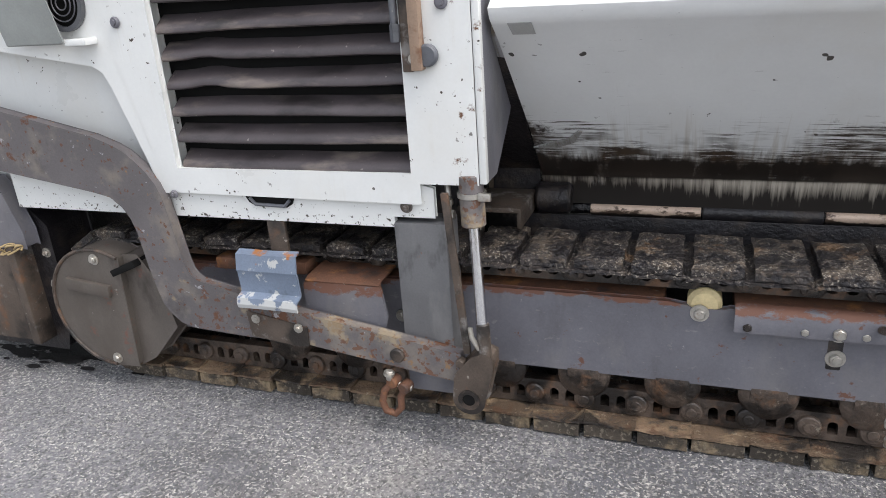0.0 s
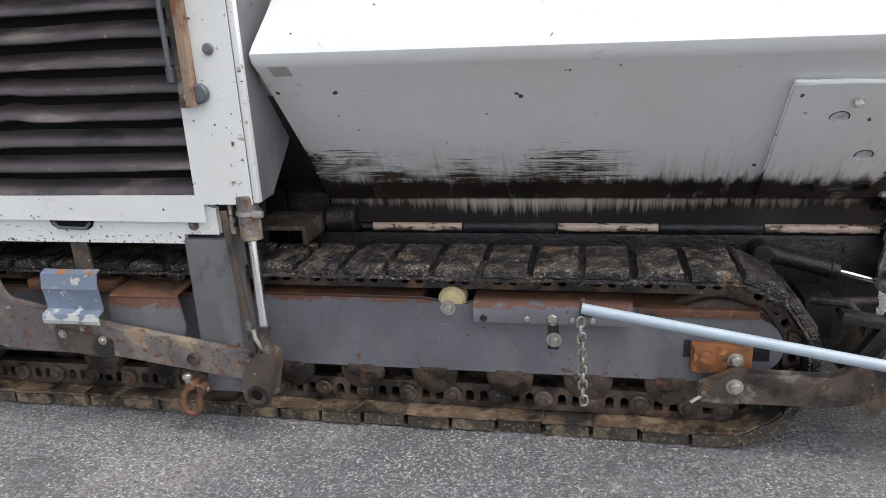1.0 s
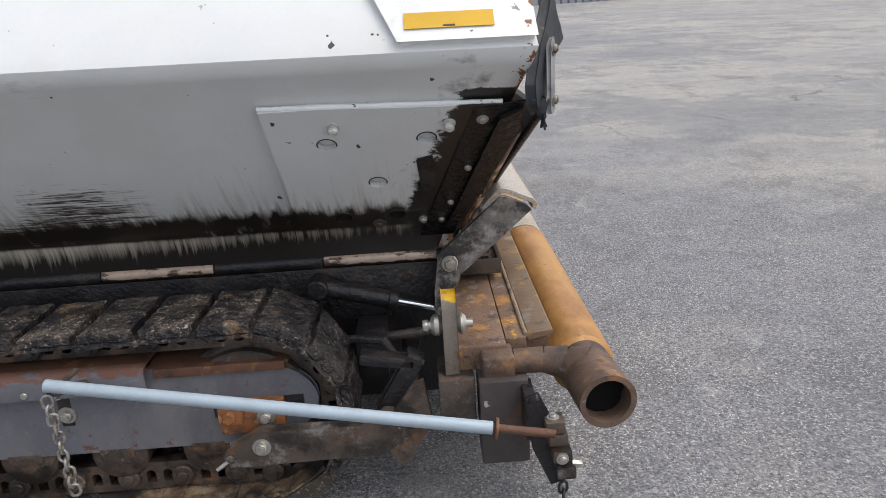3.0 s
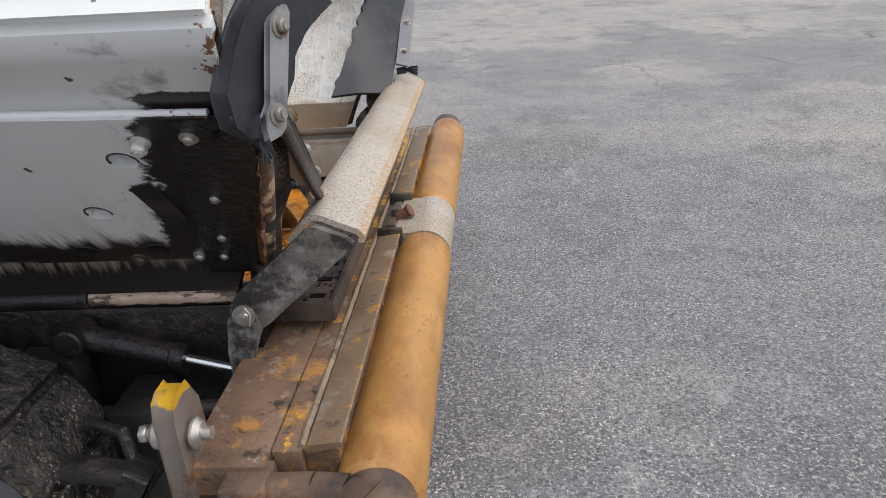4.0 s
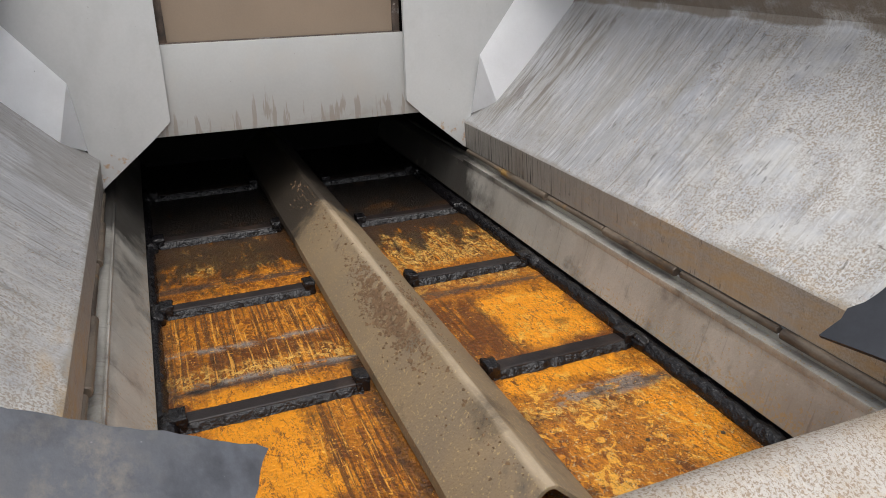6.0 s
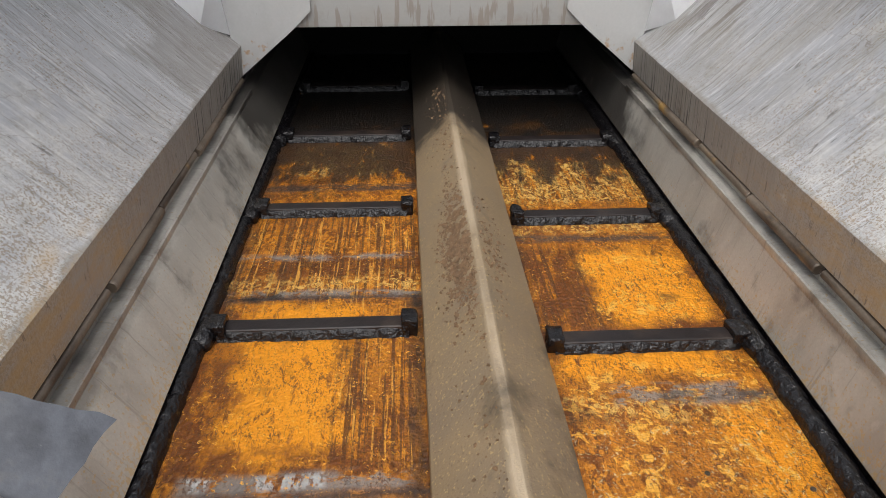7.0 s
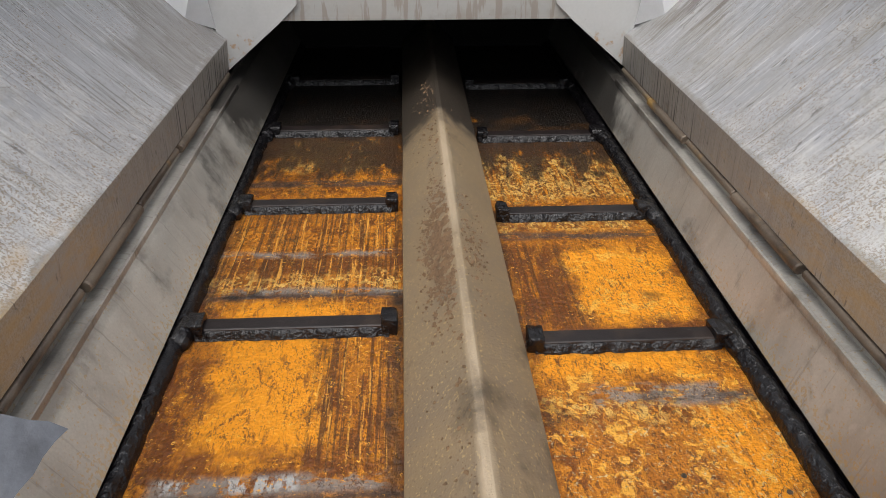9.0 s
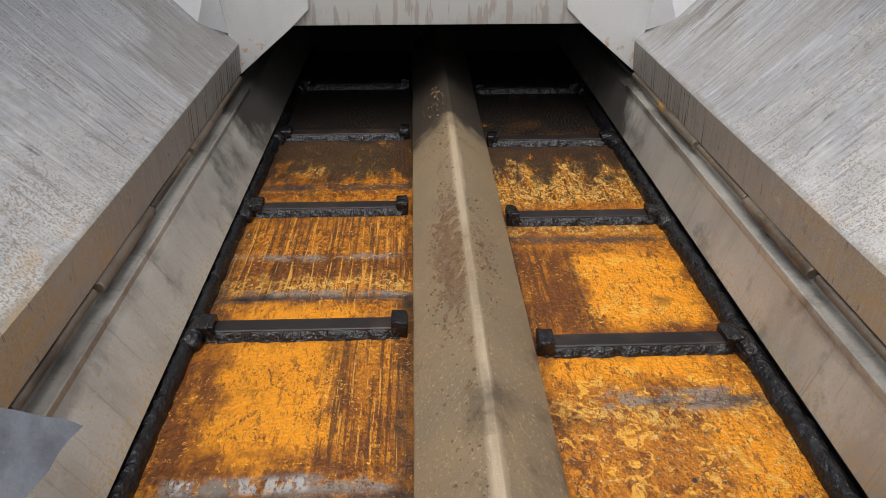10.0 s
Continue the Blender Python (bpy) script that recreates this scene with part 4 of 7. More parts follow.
def wing_at(side, x, z):
    """A point on the wing's outside, by its length and height, and the outward normal of its slope."""
    for (d0, z0), (d1, z1) in zip(WING, WING[1:]):
        if z0 <= z <= z1:
            d = d0 + (d1 - d0) * (z - z0) / (z1 - z0)
    lean, rise = wing_lean(x, z)
    return Vector((x, CY * 0.5 + side * (d + lean), z + rise))


def wing_shell(side):
    rows = []
    for d, z in WING:
        x0, x1 = wing_ends(d, z)
        row = []
        for k in range(29):
            x = x0 + (x1 - x0) * k / 28
            lean, rise = wing_lean(x, z)
            dent = 0.002 * noise.noise(Vector((x * 4, z * 5, side)))
            row.append((x, CY * 0.5 + side * (d + lean + dent), z + rise))
        rows.append(row if side < 0 else row[::-1])
    bm = mesh()
    shell(bm, rows, 0.012)
    outer = part("hopper_wing", bm, wing_paint, paver, "white hopper wing, chipped, with black bitumen along its foot", smooth=32)
    rows = []
    for d, z in ((0.745, 0.637), (0.747, 0.742), (0.79, 0.772), (1.005, 0.975), (1.185, 1.160), (1.238, 1.216), (1.252, 1.236), (1.254, 1.265), (1.11, 1.47), (1.04, 1.555)):
        row = []
        for k in range(29):
            x0, x1 = -0.745, 1.37 + 0.24 * min(1, (z - 0.66) / 0.55)
            x = x0 + (x1 - x0) * k / 28
            lean, rise = wing_lean(x, z)
            row.append((x, CY * 0.5 + side * (d + 0.012 + lean + 0.002 * noise.noise(Vector((x * 5, z * 5, 3)))), z + 0.5 * rise))
        rows.append(row[::-1] if side < 0 else row)
    bm = mesh()
    shell(bm, rows, 0.012)
    part("wing_lining", bm, bright_steel, outer, "bare scoured steel lining inside the wing", smooth=32)
    # end plates that close the hollow wing at its front
    bm = mesh()
    outline = [wing_at(side, wing_ends(0, z)[1], z) for d, z in WING[:11]]
    inner = [Vector((1.37 + 0.24 * min(1, (z - 0.66) / 0.55), CY * 0.5 + side * (d - 0.006), z)) for d, z in ((1.262, 1.285), (1.256, 1.236), (1.01, 0.975), (0.765, 0.738), (0.757, 0.64))]
    vs = [bm.verts.new(p + Vector((-0.003, 0, 0))) for p in outline + inner]
    bm.faces.new(vs)
    bmesh.ops.triangulate(bm, faces=bm.faces[:])
    bmesh.ops.solidify(bm, geom=bm.faces[:], thickness=0.006)
    part("wing_end_plate", bm, bitumen, outer)
    return outer


wing_near = wing_shell(-1)
wing_far = wing_shell(1)
SLOPE = Vector((0, -0.73, -0.68)).normalized()      # outward normal of the near wing's slope


def on_slope(x, z, lift=0.0):
    return wing_at(-1, x, z) + SLOPE * (lift + 0.012)


def slab(bm, pts, lift0, lift1, bevel=0.0, at=on_slope):
    """A flat plate on the wing's slope; pts are (x, z)."""
    lo, hi = [bm.verts.new(at(x, z, lift0)) for x, z in pts], [bm.verts.new(at(x, z, lift1)) for x, z in pts]
    n = len(pts)
    bm.faces.new(lo)
    bm.faces.new(hi[::-1])
    for i in range(n):
        bm.faces.new((lo[i], lo[(i + 1) % n], hi[(i + 1) % n], hi[i]))
    bm.normal_update()
    soften(bm, lo + hi, bevel)


PALE_BOLT = bolt_mesh("pale_bolt", 0.014, 0.022, surf("bolt_painted", (0.62, 0.61, 0.57), 0.35, metal=0.3, var=0.15, vscale=50, bump=0.1), 1.2)
HOLES = ((1.10, 1.080), (1.365, 1.085), (1.218, 0.945), (1.098, 0.815), (1.262, 0.815))


def holed_slab(bm, pts, holes, r, lift0, lift1):
    """A flat plate on the wing's slope with round holes right through it."""
    loops = [pts] + [[(x + r * math.cos(2 * math.pi * k / 26), z + 0.72 * r * math.sin(2 * math.pi * k / 26)) for k in range(26)] for x, z in holes]
    edges = []
    for lp in loops:
        vs = [bm.verts.new(on_slope(x, z, lift1)) for x, z in lp]
        edges += [bm.edges.new((a, b)) for a, b in zip(vs, vs[1:] + vs[:1])]
    made = bmesh.ops.triangle_fill(bm, use_beauty=True, edges=edges)
    faces = [g for g in made["geom"] if isinstance(g, bmesh.types.BMFace)]
    out = bmesh.ops.extrude_face_region(bm, geom=faces)
    for v in [g for g in out["geom"] if isinstance(g, bmesh.types.BMVert)]:
        v.co -= SLOPE * (lift1 - lift0)


bm = mesh()
holed_slab(bm, [(0.953, 0.775), (0.95, 1.183), (1.10, 1.185), (1.3, 1.178), (1.56, 1.172), (1.43, 0.775)], HOLES, 0.026, 0.0005, 0.020)
plate = part("doubler_plate", bm, wing_paint, wing_near, "white doubler plate welded to the wing, with holes and bolts", smooth=20)
# weld beads, whiter than the wing paint to draw the plate's edge highlight
bm = mesh()
sweep(bm, [on_slope(0.95 + 0.61 * k / 40, 1.186 - 0.013 * k / 40, 0.010) + Vector((0, 0, 0.0015 * noise.noise(Vector((k * 0.7, 0, 0))))) for k in range(41)], 0.006, 10)
sweep(bm, [on_slope(0.95 + 0.003 * k / 24, 1.186 - 0.40 * k / 24, 0.009) + Vector((0.002 * noise.noise(Vector((k * 0.9, 4, 0))), 0, 0)) for k in range(25)], 0.004, 8)
part("weld_seam", bm, surf("seam_highlight", (0.86, 0.87, 0.87), 0.3, var=0.04, bump=0.1, layers=[dict(col=(0.04, 0.03, 0.026), scale=40, lo=0.62, hi=0.66, rough=0.7), dict(col=(0.03, 0.022, 0.018), scale=10, lo=0.8, hi=1.0, z=(0.92, 0.82, 0.6))]), plate, "weld seam round the plate, whitened for the highlight on its edge", smooth=60)
# thin dark arcs stand for the shadow under each hole's upper edge
for x, z in HOLES:
    bm = mesh()
    sweep(bm, [on_slope(x + 0.026 * math.cos(a), z + 0.0187 * math.sin(a), 0.0195) for a in [math.radians(-15 + 210 * k / 20) for k in range(21)]], 0.0022, 6)
    part("hole_rim", bm, black_dirt_shade, plate, "dark arc for the shade at a hole's upper rim")
for x, z, m in ((1.128, 1.134, PALE_BOLT), (1.425, 1.128, PALE_BOLT), (1.51, 1.135, SMALL_BOLT), (1.475, 0.985, SMALL_BOLT), (1.425, 0.86, SMALL_BOLT), (1.34, 0.79, SMALL_BOLT), (1.2, 0.785, DIRTY_BOLT), (1.395, 0.79, SMALL_BOLT)):
    piece("bolt", m, plate, facing(on_slope(x, z, 0.020), SLOPE))
bm = mesh()
slab(bm, [(1.49, 1.165), (1.615, 1.175), (1.60, 1.10), (1.43, 0.72), (1.33, 0.72)], 0.0135, 0.021, 0.003)
slab(bm, [(1.555, 1.14), (1.61, 1.165), (1.60, 1.10), (1.44, 0.75), (1.41, 0.76)], 0.021, 0.036, 0.004)
strip = part("edge_strip", bm, bitumen, wing_near, "bitumen black steel strip along the wing's front edge")
bm = mesh()
slab(bm, [(1.335, 1.02), (1.375, 1.03), (1.385, 0.93), (1.345, 0.905)], 0.0195, 0.026, 0.004)
part("patch_plate", bm, black_dirt_shade, plate)
# added black sheet that closes the near wing behind, for the shadow there
bm = mesh()
shell(bm, [[(x, CY * 0.5 - d + 0.075 * (z - 0.64) / 0.65, z) for x in (-0.78, -0.73, -0.67, -0.612)] for d, z in ((0.785, 0.64), (0.80, 0.76), (0.90, 0.86), (1.03, 0.985), (1.20, 1.165), (1.26, 1.235))], 0.006)
part("wing_back_sheet", bm, black_dirt_shade, wing_near, "added black sheet for the shadowed gap at the wing's back end")
# raised corner with a yellow label
def on_top(x, z, lift=0.0):
    return wing_at(-1, x, z) + Vector((0, -0.75, 0.66)) * (lift + 0.012)
bm = mesh()
slab(bm, [(1.315, 1.300), (1.628, 1.300), (1.615, 1.56), (1.2, 1.56), (1.228, 1.47)], -0.004, 0.020, 0.005, on_top)
corner = part("raised_corner", bm, white_paint, wing_near, "raised white corner panel with scraped rusty edge")
bm = mesh()
slab(bm, [(1.330, 1.322), (1.536, 1.322), (1.536, 1.356), (1.330, 1.356)], 0.0203, 0.0216, 0.0, on_top)
label = part("warning_label", bm, surf("label_yellow", (0.60, 0.35, 0.006), 0.45, var=0.06, bump=0.05), corner, "plain yellow warning label")
bm = mesh()
slab(bm, [(1.418, 1.324), (1.446, 1.324), (1.446, 1.328), (1.418, 1.328)], 0.0216, 0.0222, 0.0, on_top)
part("print_bar", bm, worn_brown, label)
# recess near the back and torn paint
bm = mesh()
slab(bm, [(-0.588, 1.264), (-0.524, 1.264), (-0.520, 1.234), (-0.582, 1.234)], 0.0005, 0.003, 0.0)
part("recess", bm, surf("recess_grey", (0.36, 0.36, 0.35), 0.4, var=0.08, bump=0.05), wing_near, "grey recess in the wing")
bm = mesh()
slab(bm, [(-0.605, 0.868), (-0.52, 0.872), (-0.47, 0.890), (-0.44, 0.93), (-0.452, 0.932), (-0.485, 0.902), (-0.55, 0.884)], 0.001, 0.008, 0.0)
part("torn_edge", bm, bright_steel, wing_near, "torn bright sheet edge")

# hinge under each wing
knuckle_mat = surf("knuckle_brown", (0.17, 0.135, 0.10), 0.5, metal=0.2, var=0.2, vscale=9, bump=0.3, layers=[
    dict(col=(0.40, 0.23, 0.055), scale=4, lo=0.56, hi=0.66, amount=0.75), dict(col=(0.05, 0.035, 0.025), scale=12, stretch=(0.4, 1, 1), lo=0.50, hi=0.62, amount=0.85, offset=7)])
for s in (-1, 1):
    y = CY * 0.5 + s * 0.782
    if s < 0:
        bm = mesh()
        cyl(bm, (-0.80, y, 0.62), (1.40, y, 0.62), 0.02, 20)
        hinge = part("wing_hinge", bm, bitumen, paver, "black hinge tube with worn bright sleeves")
        for a, b in ((-0.439, -0.083), (0.279, 0.642), (1.003, 1.374)):
            bm = mesh()
            cyl(bm, (a, y - 0.002, 0.62), (b, y - 0.002, 0.62), 0.0225, 24, bevel=0.002)
            # worn chips, then a darker underside that paints the sleeve's own shade
            part("hinge_sleeve", bm, surf("sleeve_worn_shaded", (0.54, 0.41, 0.32), 0.36, metal=0.2, var=0.15, vscale=15, bump=0.2, layers=[dict(col=(0.05, 0.028, 0.018), scale=26, lo=0.52, hi=0.56, amount=0.9, stretch=(0.35, 1, 1), detail=10, roughness=0.72), dict(col=(0.03, 0.022, 0.018), scale=20, lo=0.68, hi=0.8, z=(0.618, 0.606, 0.4))]), hinge, "pale worn hinge sleeve")
        for a, b in ((-0.083, 0.279), (0.642, 1.003)):
            bm = mesh()
            cyl(bm, (a + 0.004, y, 0.62), (b - 0.004, y, 0.62), 0.026, 24, bevel=0.003)
            part("hinge_knuckle", bm, black_dirt_shade, hinge)
        bm = mesh()
        cyl(bm, (-0.62, y - 0.02, 0.66), (-0.5, y - 0.02, 0.66), 0.055, 20, bevel=0.01)
        part("hinge_boss", bm, black_dirt_shade, hinge)
for s in (-1, 1):
    for k in range(6):
        bm = mesh()
        a = -0.72 + 0.36 * k
        yk, rk = CY * 0.5 + s * (0.745 if k % 2 else 0.750), 0.0145 if k % 2 else 0.011
        cyl(bm, (a, yk, 0.620), (a + 0.345, yk, 0.620), rk, 18, bevel=0.003)
        part("hinge_knuckle", bm, knuckle_mat, paver, "ochre and brown rusted hinge knuckle")

for x, y, z in ((1.12, 1.190, 1.159), (1.124, 0.795, 0.757)):
    bm = mesh()
    cyl(bm, (0, 0, -0.01), (0, 0, 0.004), 0.012, 16, bevel=0.002)
    ob = part("lining_plug", bm, rusty_steel, wing_far, "small rusty plug in the steel lining")
    ob.matrix_basis = facing((x, y + 0.004, z - 0.004), (0, -0.71, 0.70))

# black chassis side behind the track, with the wing's lift cylinder
for s in (-1, 1):
    bm = mesh()
    y = CY + s * 0.795
    box(bm, (-1.9, y - 0.012, 0.12), (1.40, y + 0.012, 0.598), 0.003)
    side = part("chassis_side", bm, black_dirt_shade, paver, "bitumen black chassis side plate")
    if s < 0:
        piece("bolt", DIRTY_BOLT, side, facing((1.274, y - 0.012, 0.552), (0, -1, 0)))
        piece("bolt", DIRTY_BOLT, side, facing((1.20, y - 0.012, 0.42), (0, -1, 0)))
bm = mesh()
cyl(bm, (0.98, -0.84, 0.56), (1.235, -0.845, 0.49), 0.030, 24, bevel=0.006)
cyl(bm, (1.205, -0.845, 0.498), (1.237, -0.845, 0.489), 0.034, 24, bevel=0.004)
cyl(bm, (0.985, -0.89, 0.558), (0.985, -0.80, 0.558), 0.034, 20, bevel=0.005)
lift = part("lift_cylinder", bm, black_dirt_shade, paver, "oily black hydraulic cylinder")
bm = mesh()
cyl(bm, (1.23, -0.845, 0.491), (1.385, -0.848, 0.45), 0.012, 16)
part("piston_rod", bm, chrome, lift, "bright chrome piston rod")
bm = mesh()
box(bm, (0.84, -0.90, 0.36), (0.99, -0.82, 0.52), 0.01)
box(bm, (1.10, -1.0, 0.30), (1.20, -0.83, 0.44), 0.01)
cyl(bm, (0.99, -0.94, 0.40), (1.34, -0.94, 0.415), 0.018, 14)
cyl(bm, (1.27, -0.92, 0.36), (1.27, -0.83, 0.36), 0.03, 16, bevel=0.004)
part("cylinder_bracket", bm, black_dirt_shade, paver, "black brackets behind the track")

# conveyor
conv_y0, conv_y1 = CY - 0.70, CY + 0.70
cuts = [-1.9, 1.36]
bm = mesh()
box(bm, (-1.9, conv_y0, 0.33), (1.36, conv_y1, 0.385))
conv = part("conveyor_bed", bm, black_dirt_shade, paver)
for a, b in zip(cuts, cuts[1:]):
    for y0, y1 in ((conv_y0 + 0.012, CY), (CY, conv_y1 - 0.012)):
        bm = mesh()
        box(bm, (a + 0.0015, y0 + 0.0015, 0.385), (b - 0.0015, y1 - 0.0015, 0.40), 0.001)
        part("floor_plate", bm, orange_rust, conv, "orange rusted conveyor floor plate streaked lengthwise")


def lumpy(bm, amount, scale, cuts_n=0):
    if cuts_n:
        bmesh.ops.subdivide_edges(bm, edges=bm.edges[:], cuts=cuts_n, use_grid_fill=True)
    roughen(bm, amount, scale)


def flight(x, y0, y1, inner):
    n = 40
    rows = []
    for px, pz in ((-0.031, 0.401), (-0.031, 0.422), (-0.028, 0.426), (0.012, 0.426), (0.015, 0.424), (0.015, 0.41)):
        rows.append([(x + px + 0.001 * noise.noise(Vector((x, y * 30, px * 50))), y, pz) for y in [y0 + (y1 - y0) * k / n for k in range(n + 1)]])
    bm = mesh()
    shell(bm, rows, 0.010)
    bar = part("conveyor_flight", bm, flight_top, conv, "dark steel conveyor bar coated with bitumen", smooth=30)
    rows = []
    for px, pz, a in ((0.012, 0.4235, 0.001), (0.016, 0.4215, 0.003), (0.020, 0.415, 0.005), (0.024, 0.408, 0.006), (0.027, 0.4005, 0.006)):
        row = []
        for k in range(n * 2 + 1):
            y = y0 + (y1 - y0) * k / (2 * n)
            w = a * (noise.noise(Vector((x * 9 + px * 20, y * 38, 2))) + 0.6 * noise.noise(Vector((x * 9 + px * 60, y * 95, 8))))
            row.append((x + px + w, y, pz + 0.35 * w))
        rows.append(row)
    bm = mesh()
    shell(bm, rows, 0.008)
    part("bitumen_fringe", bm, bitumen, bar, "lumpy glossy bitumen stuck to the bar", smooth=60)
    for y in (y0, y1):
        bm = mesh()
        s = 1 if y > inner else -1
        if y == inner:
            s = -1 if y1 > inner else 1
            box(bm, (x - 0.034, y - 0.017, 0.40), (x + 0.022, y + 0.020, 0.444), 0.005)
        else:
            box(bm, (x - 0.034, y - 0.020, 0.40), (x + 0.022, y + 0.020, 0.444), 0.006)
            cyl(bm, (x - 0.03, y + s * 0.022, 0.418), (x + 0.06, y + s * 0.032, 0.412), 0.026, 12, bevel=0.008)
        lumpy(bm, 0.005, 45, 2)
        part("flight_lug", bm, bitumen, bar, smooth=60)


for k in range(-3, 1):
    flight(0.585 + 0.621 * k, -0.575, -0.128, -0.128)
    flight(0.668 + 0.621 * k, 0.205, 0.635, 0.205)
for y, wide in ((-0.618, 0.0175), (0.676, 0.0215)):
    bm = mesh()
    n = 150
    rows = []
    for a in range(9):
        t = math.pi * a / 8
        row = []
        for k in range(n + 1):
            x = -1.85 + 3.2 * k / n
            knot = 0.9 + 0.12 * abs(math.sin((x - 0.04) * math.pi / 0.1075)) + 0.22 * noise.noise(Vector((x * 30, y, a)))
            row.append((x, y - math.cos(t) * wide * knot, 0.40 + math.sin(t) * 0.026 * knot))
        rows.append(row)
    shell(bm, rows, 0.006)
    part("conveyor_chain", bm, bitumen, conv, "conveyor chain buried in black bitumen", smooth=60)

for x, y in ((1.054, 0.422), (1.075, -0.335), (1.10, 0.60)):
    piece("floor_bolt", DIRTY_BOLT, conv, facing((x, y, 0.398), (0, 0, 1)) @ Matrix.Diagonal((0.45, 0.45, 0.4, 1)))

# centre ridge
RY = CY + 0.022
bm = mesh()
rows = []
for d, z in ((-0.128, 0.408), (-0.128, 0.432), (-0.012, 0.545), (-0.006, 0.549), (0.006, 0.549), (0.012, 0.545), (0.128, 0.432), (0.128, 0.408)):
    rows.append([(x, RY + d + 0.0015 * noise.noise(Vector((x * 6, z, 1))), z) for x in [-1.9 + (1.256 + 1.9) * k / 40 for k in range(41)]])
shell(bm, rows, 0.008)
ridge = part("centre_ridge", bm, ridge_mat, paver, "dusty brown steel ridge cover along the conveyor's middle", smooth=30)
bm = mesh()
for d in (-0.1295, 0.1295):
    cyl(bm, (-1.2, RY + d, 0.431), (1.25, RY + d, 0.431), 0.0034, 6)
part("ridge_edge", bm, surf("edge_rust", (0.42, 0.19, 0.05), 0.7, var=0.25, vscale=20, bump=0.3, layers=[dict(col=(0.06, 0.03, 0.015), scale=7, stretch=(0.3, 1, 1), lo=0.55, hi=0.62, amount=0.9)]), ridge, "orange rusted foot of the ridge")
bm = mesh()
rnd = random.Random(5)
dots = []
for k in range(4200):
    x = rnd.gauss(0.40, 0.13) if k % 7 else rnd.uniform(-0.9, 1.2)
    d = abs(rnd.gauss(0.030, 0.020)) + 0.004
    if noise.noise(Vector((x * 30, d * 60, 7))) < -0.25:
        continue
    if d > 0.12 or x > 1.2 or x < -1.2:
        continue
    sgn = -1 if rnd.random() < 0.93 else 1
    r = rnd.uniform(0.0012, 0.0050) if k % 9 else rnd.uniform(0.005, 0.009)
    z = 0.545 - max(0, d - 0.012) * 0.974
    dots.append(Matrix.Translation((x, RY + sgn * (d + 0.0055), z + 0.0058 + r * 0.3)) @ Matrix.Rotation(rnd.uniform(0, 6), 4, "Z") @ Matrix.Diagonal((r, r * rnd.uniform(0.5, 1), r * rnd.uniform(0.5, 0.9), 1)))
TET = [Vector(p) for p in ((1, 0, -0.4), (-0.4, 0.9, -0.4), (-0.6, -0.8, -0.3), (0.1, 0.2, 0.9), (0.5, -0.6, 0.5))]
for m in dots:
    a, b, c, d, e = [bm.verts.new(m @ p) for p in TET]
    for f in ((a, b, d), (b, c, d), (c, e, d), (a, d, e), (a, e, c), (a, c, b)):
        bm.faces.new(f)
crumbs = part("loose_debris", bm, surf("crumbs", (0.19, 0.118, 0.064), 0.9, var=0.3, vscale=60, bump=0.3), ridge, "loose brown crumbs of asphalt", smooth=5)
crumbs["kind"] = "stuff"
for s in (-1, 1):
    bm = mesh()
    rows = [[(x, CY * 0.6 + s * d, z) for x in [1.38 - 3.28 * k / 20 for k in range(21)][:: -s]] for d, z in ((0.642 if s < 0 else 0.690, 0.435), (0.700 if s < 0 else 0.716, 0.535), (0.711 if s < 0 else 0.721, 0.558), (0.722, 0.572), (0.738, 0.578), (0.762, 0.580), (0.766, 0.60))]
    shell(bm, rows, 0.010)
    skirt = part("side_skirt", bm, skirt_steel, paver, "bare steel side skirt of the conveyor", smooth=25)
    for x in (-0.45, 0.09, 0.505, 0.93, 1.15):
        piece("bolt", SMALL_BOLT, skirt, facing((x, CY * 0.6 + s * (0.696 if s < 0 else 0.714), 0.530), (0, -s * 0.87, 0.5)) @ Matrix.Scale(0.7, 4))
    bm = mesh()
    box(bm, (-0.70, CY * 0.6 + s * 0.713, 0.570), (1.385, CY * 0.6 + s * 0.720, 0.592), 0.002)
    part("skirt_strip", bm, skirt_steel, skirt)
    bm = mesh()
    box(bm, (-1.9, CY + s * 0.69, 0.34), (1.36, CY + s * 0.78, 0.43))
    part("skirt_foot", bm, black_dirt_shade, skirt)

# ---- back of the hopper ----
back_white = surf("back_white", (0.39, 0.395, 0.385), 0.4, var=0.04, bump=0.04, bscale=60, layers=[
    dict(col=(0.40, 0.38, 0.345), scale=4, lo=0.5, hi=0.68, amount=0.5),
    dict(col=(0.25, 0.215, 0.175), scale=34, stretch=(1, 1, 0.10), lo=0.71, hi=0.76, amount=0.65, detail=4, z=(0.95, 0.86, 0.2)),
    dict(col=(0.30, 0.27, 0.235), scale=9, lo=0.74, hi=0.90, amount=0.5, detail=7, offset=14, z=(0.90, 0.82, 0.26)),
    dict(col=(0.22, 0.2, 0.18), scale=55, lo=0.70, hi=0.74, amount=0.7, offset=9)])
bm = mesh()
box(bm, (-0.785, -0.56, 0.805), (-0.755, 0.57, 1.142), 0.004)
gate = part("hopper_back_panel", bm, back_white, paver, "off-white back panel of the hopper with wet dirt streaks")
bm = mesh()
box(bm, (-0.84, -0.435, 1.135), (-0.80, 0.455, 2.0), 0.004)
part("rear_screen", bm, surf("brown_screen", (0.26, 0.20, 0.145), 0.55, var=0.06, vscale=4, bump=0.06), gate, "plain brown panel above the hopper")
bm = mesh()
box(bm, (-0.81, -0.46, 1.13), (-0.79, -0.43, 2.0), 0.003)
